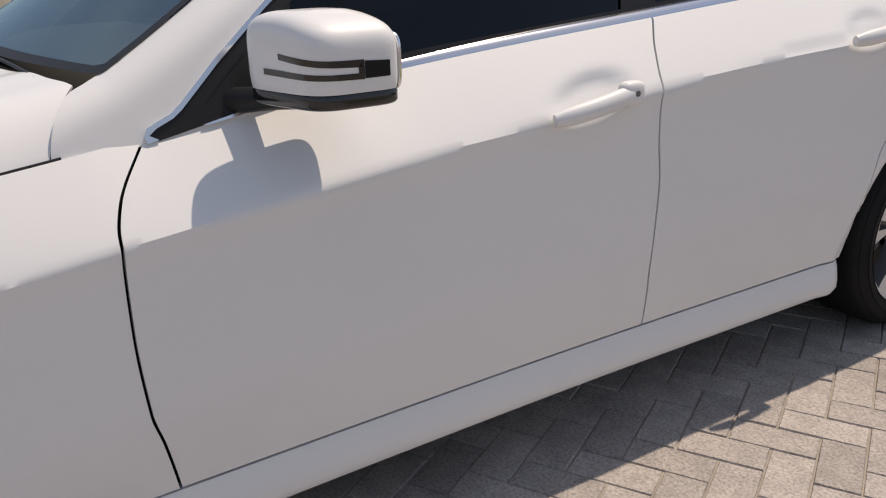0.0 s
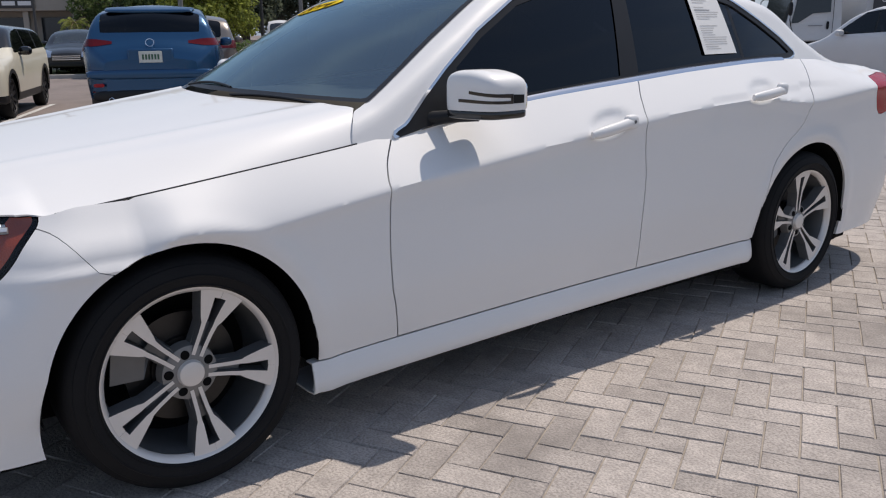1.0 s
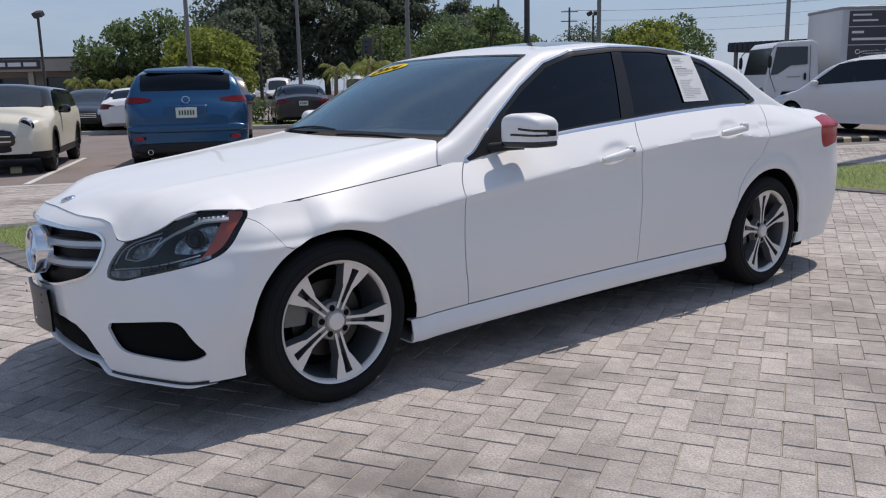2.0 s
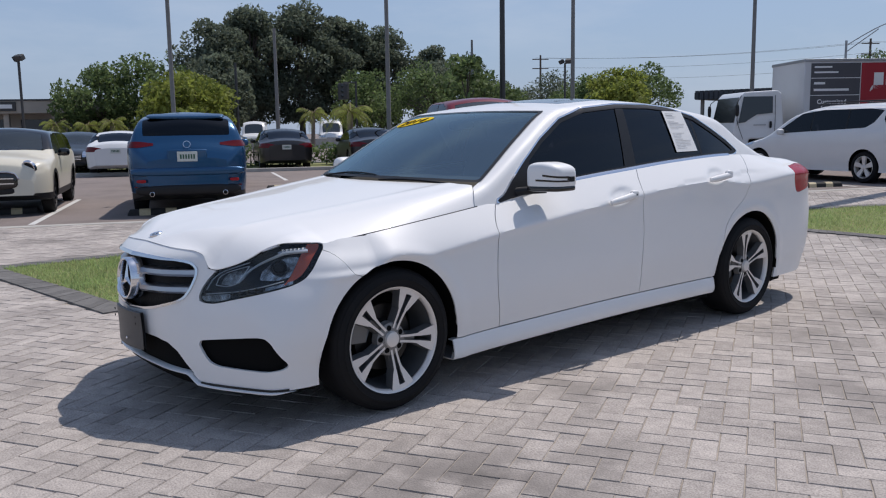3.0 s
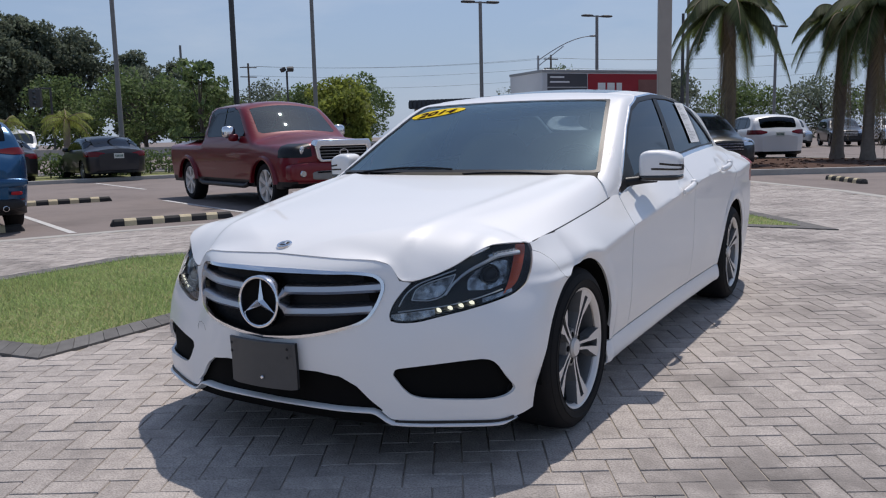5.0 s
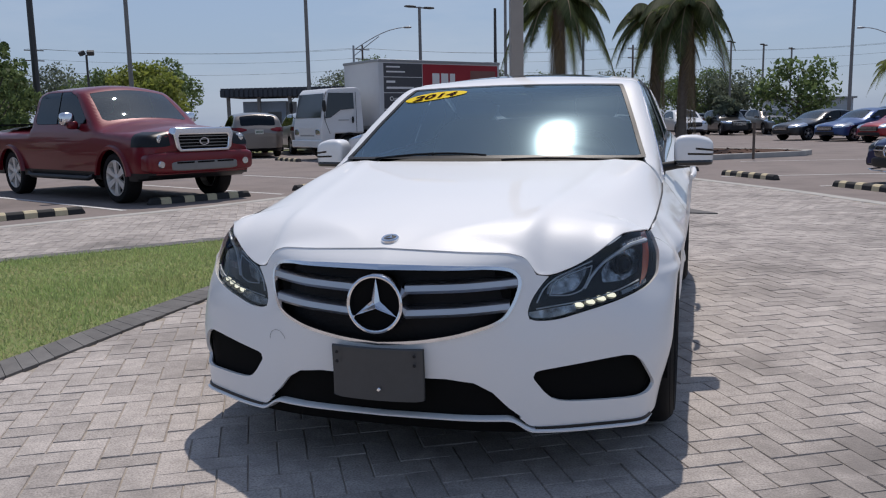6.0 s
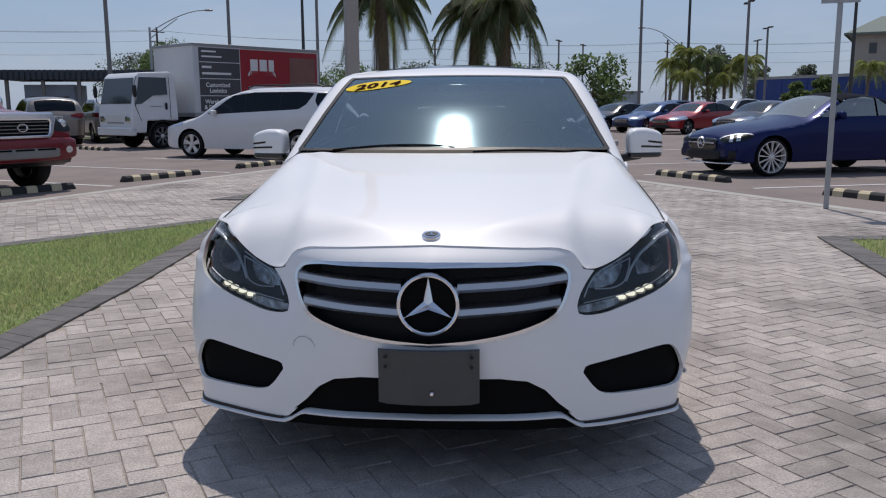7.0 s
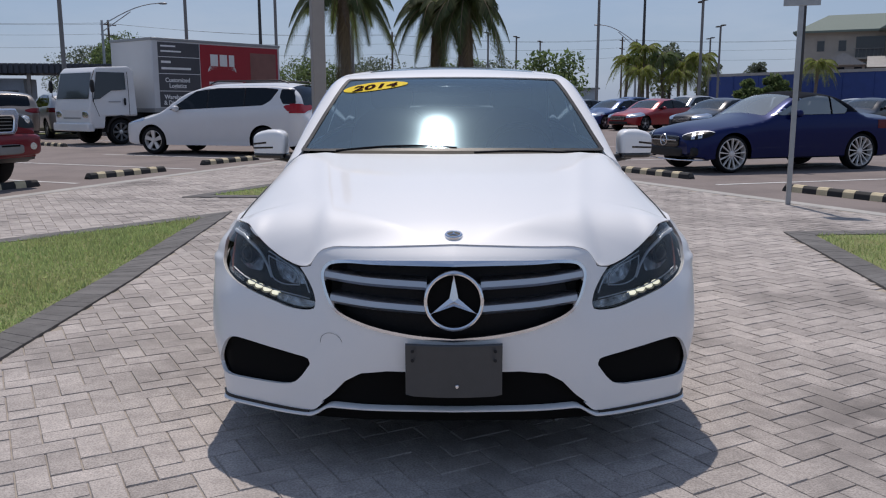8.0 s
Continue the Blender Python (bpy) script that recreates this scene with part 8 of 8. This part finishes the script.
part("office", box(1.2, 5.0, 1.2, 4.8, 0, 3.2), mat("pale blue office", (0.30, 0.36, 0.44), 0.7, noise_amt=0.2), canopy, "pale office box under the canopy")
for k in range(2):
    facade_window(canopy, pose(2.2 + 1.8 * k, 1.18, 1.1), 1.2, 1.2)

fence = thing("blue_fence", "long blue panel fence with a pale capping", "fence", pose(27.1, 85.3, LOW, 0, 0, -59))
for k in range(14):
    part("panel", box(3.0 * k + 0.05, 3.0 * k + 2.95, -0.06, 0.06, 0.1, 3.85), WALL_BLUE, fence, smooth=False)
    part("post", box(3.0 * k - 0.07, 3.0 * k + 0.07, -0.10, 0.10, 0, 3.9), WALL_BLUE, fence, smooth=False)
part("capping", box(-0.1, 42.1, -0.12, 0.12, 3.86, 4.12), CONCRETE, fence, smooth=False)

hotel = thing("hotel", "tan three-storey hotel with green grey pitched roof", "building", pose(41.5, 98.4, LOW, 0, 0, -26))
part("wall", box(0, 9.2, 0, 11, 0, 9.4), WALL_TAN, hotel, smooth=False)
part("roof", (np.array([(-0.8, -0.8, 9.4), (10, -0.8, 9.4), (10, 11.8, 9.4), (-0.8, 11.8, 9.4), (2.6, 5.5, 11.7), (10, 5.5, 11.7)]), [(0, 1, 5, 4), (1, 2, 5), (2, 3, 4, 5), (3, 0, 4), (3, 2, 1, 0)]), ROOF_GREEN, hotel, smooth=False)
part("fascia", joined(box(-0.85, 9.1, -0.86, -0.78, 9.22, 9.46), box(-0.86, -0.78, -0.78, 11.8, 9.22, 9.46)), ROOF_GREEN, hotel, smooth=False)
part("wing_wall", box(9.2, 26, -3.5, 11, 0, 9.6), WALL_TAN, hotel, smooth=False)
part("wing_roof", (np.array([(8.2, -4.6, 9.2), (17.6, -4.6, 15.4), (27, -4.6, 9.2), (8.2, 12, 9.2), (17.6, 12, 15.4), (27, 12, 9.2)]), [(0, 1, 4, 3), (1, 2, 5, 4), (0, 2, 1), (3, 4, 5), (0, 3, 5, 2)]), ROOF_GREEN, hotel, "green gabled wing roof", smooth=False)
for f in range(3):
    for q in (2.2, 4.5):
        facade_window(hotel, pose(q, -0.02, 1.3 + 2.9 * f), 0.85, 1.25)
    # balconies between the main block and the wing, a flat dark panel for their shade
    part("balcony_recess", box(5.9, 8.9, -0.03, 0.02, 0.5 + 2.9 * f, 2.9 + 2.9 * f), PANE_DARK, hotel, "flat dark panel for the shaded balcony", smooth=False)
    part("balcony_slab", box(5.7, 9.1, -1.1, 0.0, 0.30 + 2.9 * f, 0.5 + 2.9 * f), WALL_TAN, hotel, smooth=False)
    part("balcony_rail", joined(box(5.7, 9.1, -1.1, -1.05, 1.45 + 2.9 * f, 1.52 + 2.9 * f), *[box(5.8 + 0.4 * n, 5.84 + 0.4 * n, -1.1, -1.06, 0.5 + 2.9 * f, 1.45 + 2.9 * f) for n in range(9)]), STEEL_GREY, hotel, smooth=False)
    for q in (11.0, 13.6, 16.2):
        facade_window(hotel, pose(q, -3.52, 1.3 + 2.9 * f), 0.9, 1.3)
part("porch_roof", (np.array([(2.6, -9, 5.2), (7.2, -9, 5.2), (7.2, -2, 5.2), (2.6, -2, 5.2), (4.9, -9, 6.5), (4.9, -2, 6.5)]), [(0, 1, 4), (1, 2, 5, 4), (3, 0, 4, 5), (0, 3, 2, 1), (2, 3, 5)]), CONCRETE, hotel, "pale pitched porch roof", smooth=False)
part("porch_roof", (np.array([(7.2, -7, 5.0), (12.2, -7, 5.0), (12.2, -3.5, 6.3), (7.2, -3.5, 6.3), (7.2, -3.5, 5.0), (12.2, -3.5, 5.0)]), [(0, 1, 2, 3), (1, 5, 2), (0, 3, 4), (0, 4, 5, 1)]), CONCRETE, hotel, smooth=False)
for q in (2.9, 6.9, 11.9):
    part("porch_post", box(q - 0.12, q + 0.12, -6.8, -6.56, 0, 5.2), WALL_TAN, hotel, smooth=False)
depot = thing("white_depot", "pale low shed beyond the car rows", "building", pose(8.0, 58.0, LOW, 0, 0, 0))
part("wall", box(-2.8, 2.6, 0, 3, 0, 2.2), mat("off white sheeting", (0.58, 0.60, 0.62), 0.6, noise_amt=0.15), depot, smooth=False)
part("roof", box(-3.0, 2.8, -0.2, 3.2, 2.2, 2.32), CONCRETE, depot, smooth=False)

road_wall = part("road_barrier", box(-0.3, 0.3, -45, 45, 0, 0.8), CONCRETE, smooth=False)
road_wall.matrix_basis = pose(-54.0, 38.0, LOW, 0, 0, -32)
tagged(road_wall, "low pale concrete barrier along the road", "barrier", kind="structure")

# ---- pavers and grass, piece by piece ----
PAVE_L, PAVE_W, PAVE_TURN, PAVE_AT = 0.205, 0.1025, 29.5, (0.2296, 0.177)


def paver(length, width, rnd):
    """One block: straight sides, chamfered edge, slightly uneven top."""
    a, b, c = length / 2 - 0.0016, width / 2 - 0.0016, 0.0026
    dz = [rnd.uniform(-0.0008, 0.0008) for _ in range(4)]
    v = []
    for ins, z in ((0, -0.03), (0, -0.0055), (c, 0.0)):
        v += [(sx * (a - ins), sy * (b - ins), z + (dz[k] if z == 0 else 0)) for k, (sx, sy) in enumerate(((-1, -1), (1, -1), (1, 1), (-1, 1)))]
    f = [(r * 4 + k, r * 4 + (k + 1) % 4, r * 4 + 4 + (k + 1) % 4, r * 4 + 4 + k) for r in (0, 1) for k in range(4)] + [(8, 9, 10, 11)]
    return np.array(v), f


def lay_pavers():
    rnd = random.Random(11)
    kinds = [paver(PAVE_L, PAVE_W, rnd) for _ in range(4)]
    shared = [data_of("brick", k, PAVER, smooth=False) for k in kinds]
    ca, sa = math.cos(radians(PAVE_TURN)), math.sin(radians(PAVE_TURN))
    centre, turn = [], []
    n = 190
    for j in range(-n, n):
        for m in range(-n // 2, n // 2):
            i = j + 4 * m
            for cx, cy, q in ((i + 1.0, j + 0.5, 0.0), (i + 2.5, j, 90.0)):
                px, py = cx * PAVE_W, cy * PAVE_W
                centre.append((PAVE_AT[0] + px * ca - py * sa, PAVE_AT[1] + px * sa + py * ca))
                turn.append(q)
    c, turn = np.array(centre), np.array(turn)
    cx, cy = c.T
    ok = (inside(cx, cy, inset(KERB, 0.27)) > 0.0) & (cy > -5.5) & (cx > -13) & (cx < 9.5)
    for bed in (BED_WEST, BED_MID, BED_EAST):
        ok &= inside(cx, cy, bed) < 0.035
    ok &= ~((cy > 10) & (np.hypot(cx + 2.8, cy - 14.2) < 0.22))
    c, turn = c[ok], turn[ok]
    near = (c[:, 0] > 1.02) & (c[:, 0] < 2.55) & (c[:, 1] > -0.65) & (c[:, 1] < 3.4)
    near &= np.cumsum(near) <= 300
    vs, fs, k = [], [], 0
    for (x, y), q, single in zip(c, turn, near):
        lift, lean, kind = rnd.uniform(-0.0018, 0.0012), [rnd.uniform(-0.6, 0.6) for _ in range(3)], rnd.randrange(4)
        if single:
            ob = new("brick", shared[kind])
            ob.parent = pavement
            ob.matrix_basis = pose(x, y, lift, lean[0], lean[1], PAVE_TURN + q + lean[2])
        else:
            t = radians(PAVE_TURN + q + lean[2])
            v, f = kinds[kind]
            ct, st = math.cos(t), math.sin(t)
            w = np.stack([x + v[:, 0] * ct - v[:, 1] * st, y + v[:, 0] * st + v[:, 1] * ct, v[:, 2] + lift + radians(lean[0]) * v[:, 1] - radians(lean[1]) * v[:, 0]], -1)
            vs.append(w)
            fs += [tuple(i + k for i in g) for g in f]
            k += len(w)
    field = part("brick_field", (np.concatenate(vs), fs), PAVER_FIELD, pavement, "herringbone field of pale grey concrete pavers", smooth=False)
    tagged(field, kind="stuff")


def sow_grass():
    rng = np.random.default_rng(5)
    for bed, poly, per in zip(beds, (BED_WEST, BED_MID, BED_EAST), (3600, 1500, 1500)):
        p = np.array(poly)
        lo, hi = p.min(0), p.max(0)
        n = int(per * np.prod(hi - lo))
        q = lo + rng.random((n, 2)) * (hi - lo)
        q = q[inside(q[:, 0], q[:, 1], poly) > 0.222]
        patch = 0.5 + 0.5 * np.sin(q[:, 0] * 2.1 + np.sin(q[:, 1] * 1.3) * 2) * np.cos(q[:, 1] * 1.7 + q[:, 0])
        n = len(q)
        hgt = rng.uniform(0.018, 0.05, n) * (0.7 + 0.5 * patch)
        a = rng.uniform(0, 2 * np.pi, n)
        wid = rng.uniform(0.003, 0.006, n)
        tip = rng.normal(0, 0.018, (n, 2))
        b0 = np.stack([q[:, 0] - wid * np.cos(a), q[:, 1] - wid * np.sin(a), np.full(n, 0.004)], -1)
        b1 = np.stack([q[:, 0] + wid * np.cos(a), q[:, 1] + wid * np.sin(a), np.full(n, 0.004)], -1)
        t = np.stack([q[:, 0] + tip[:, 0], q[:, 1] + tip[:, 1], hgt], -1)
        v = np.stack([b0, b1, t], 1).reshape(-1, 3)
        lawn = part("grass", (v, np.arange(3 * n).reshape(-1, 3).tolist()), GRASS, bed, "short green grass blades", smooth=False)
        tagged(lawn, kind="stuff")


lay_pavers()
sow_grass()
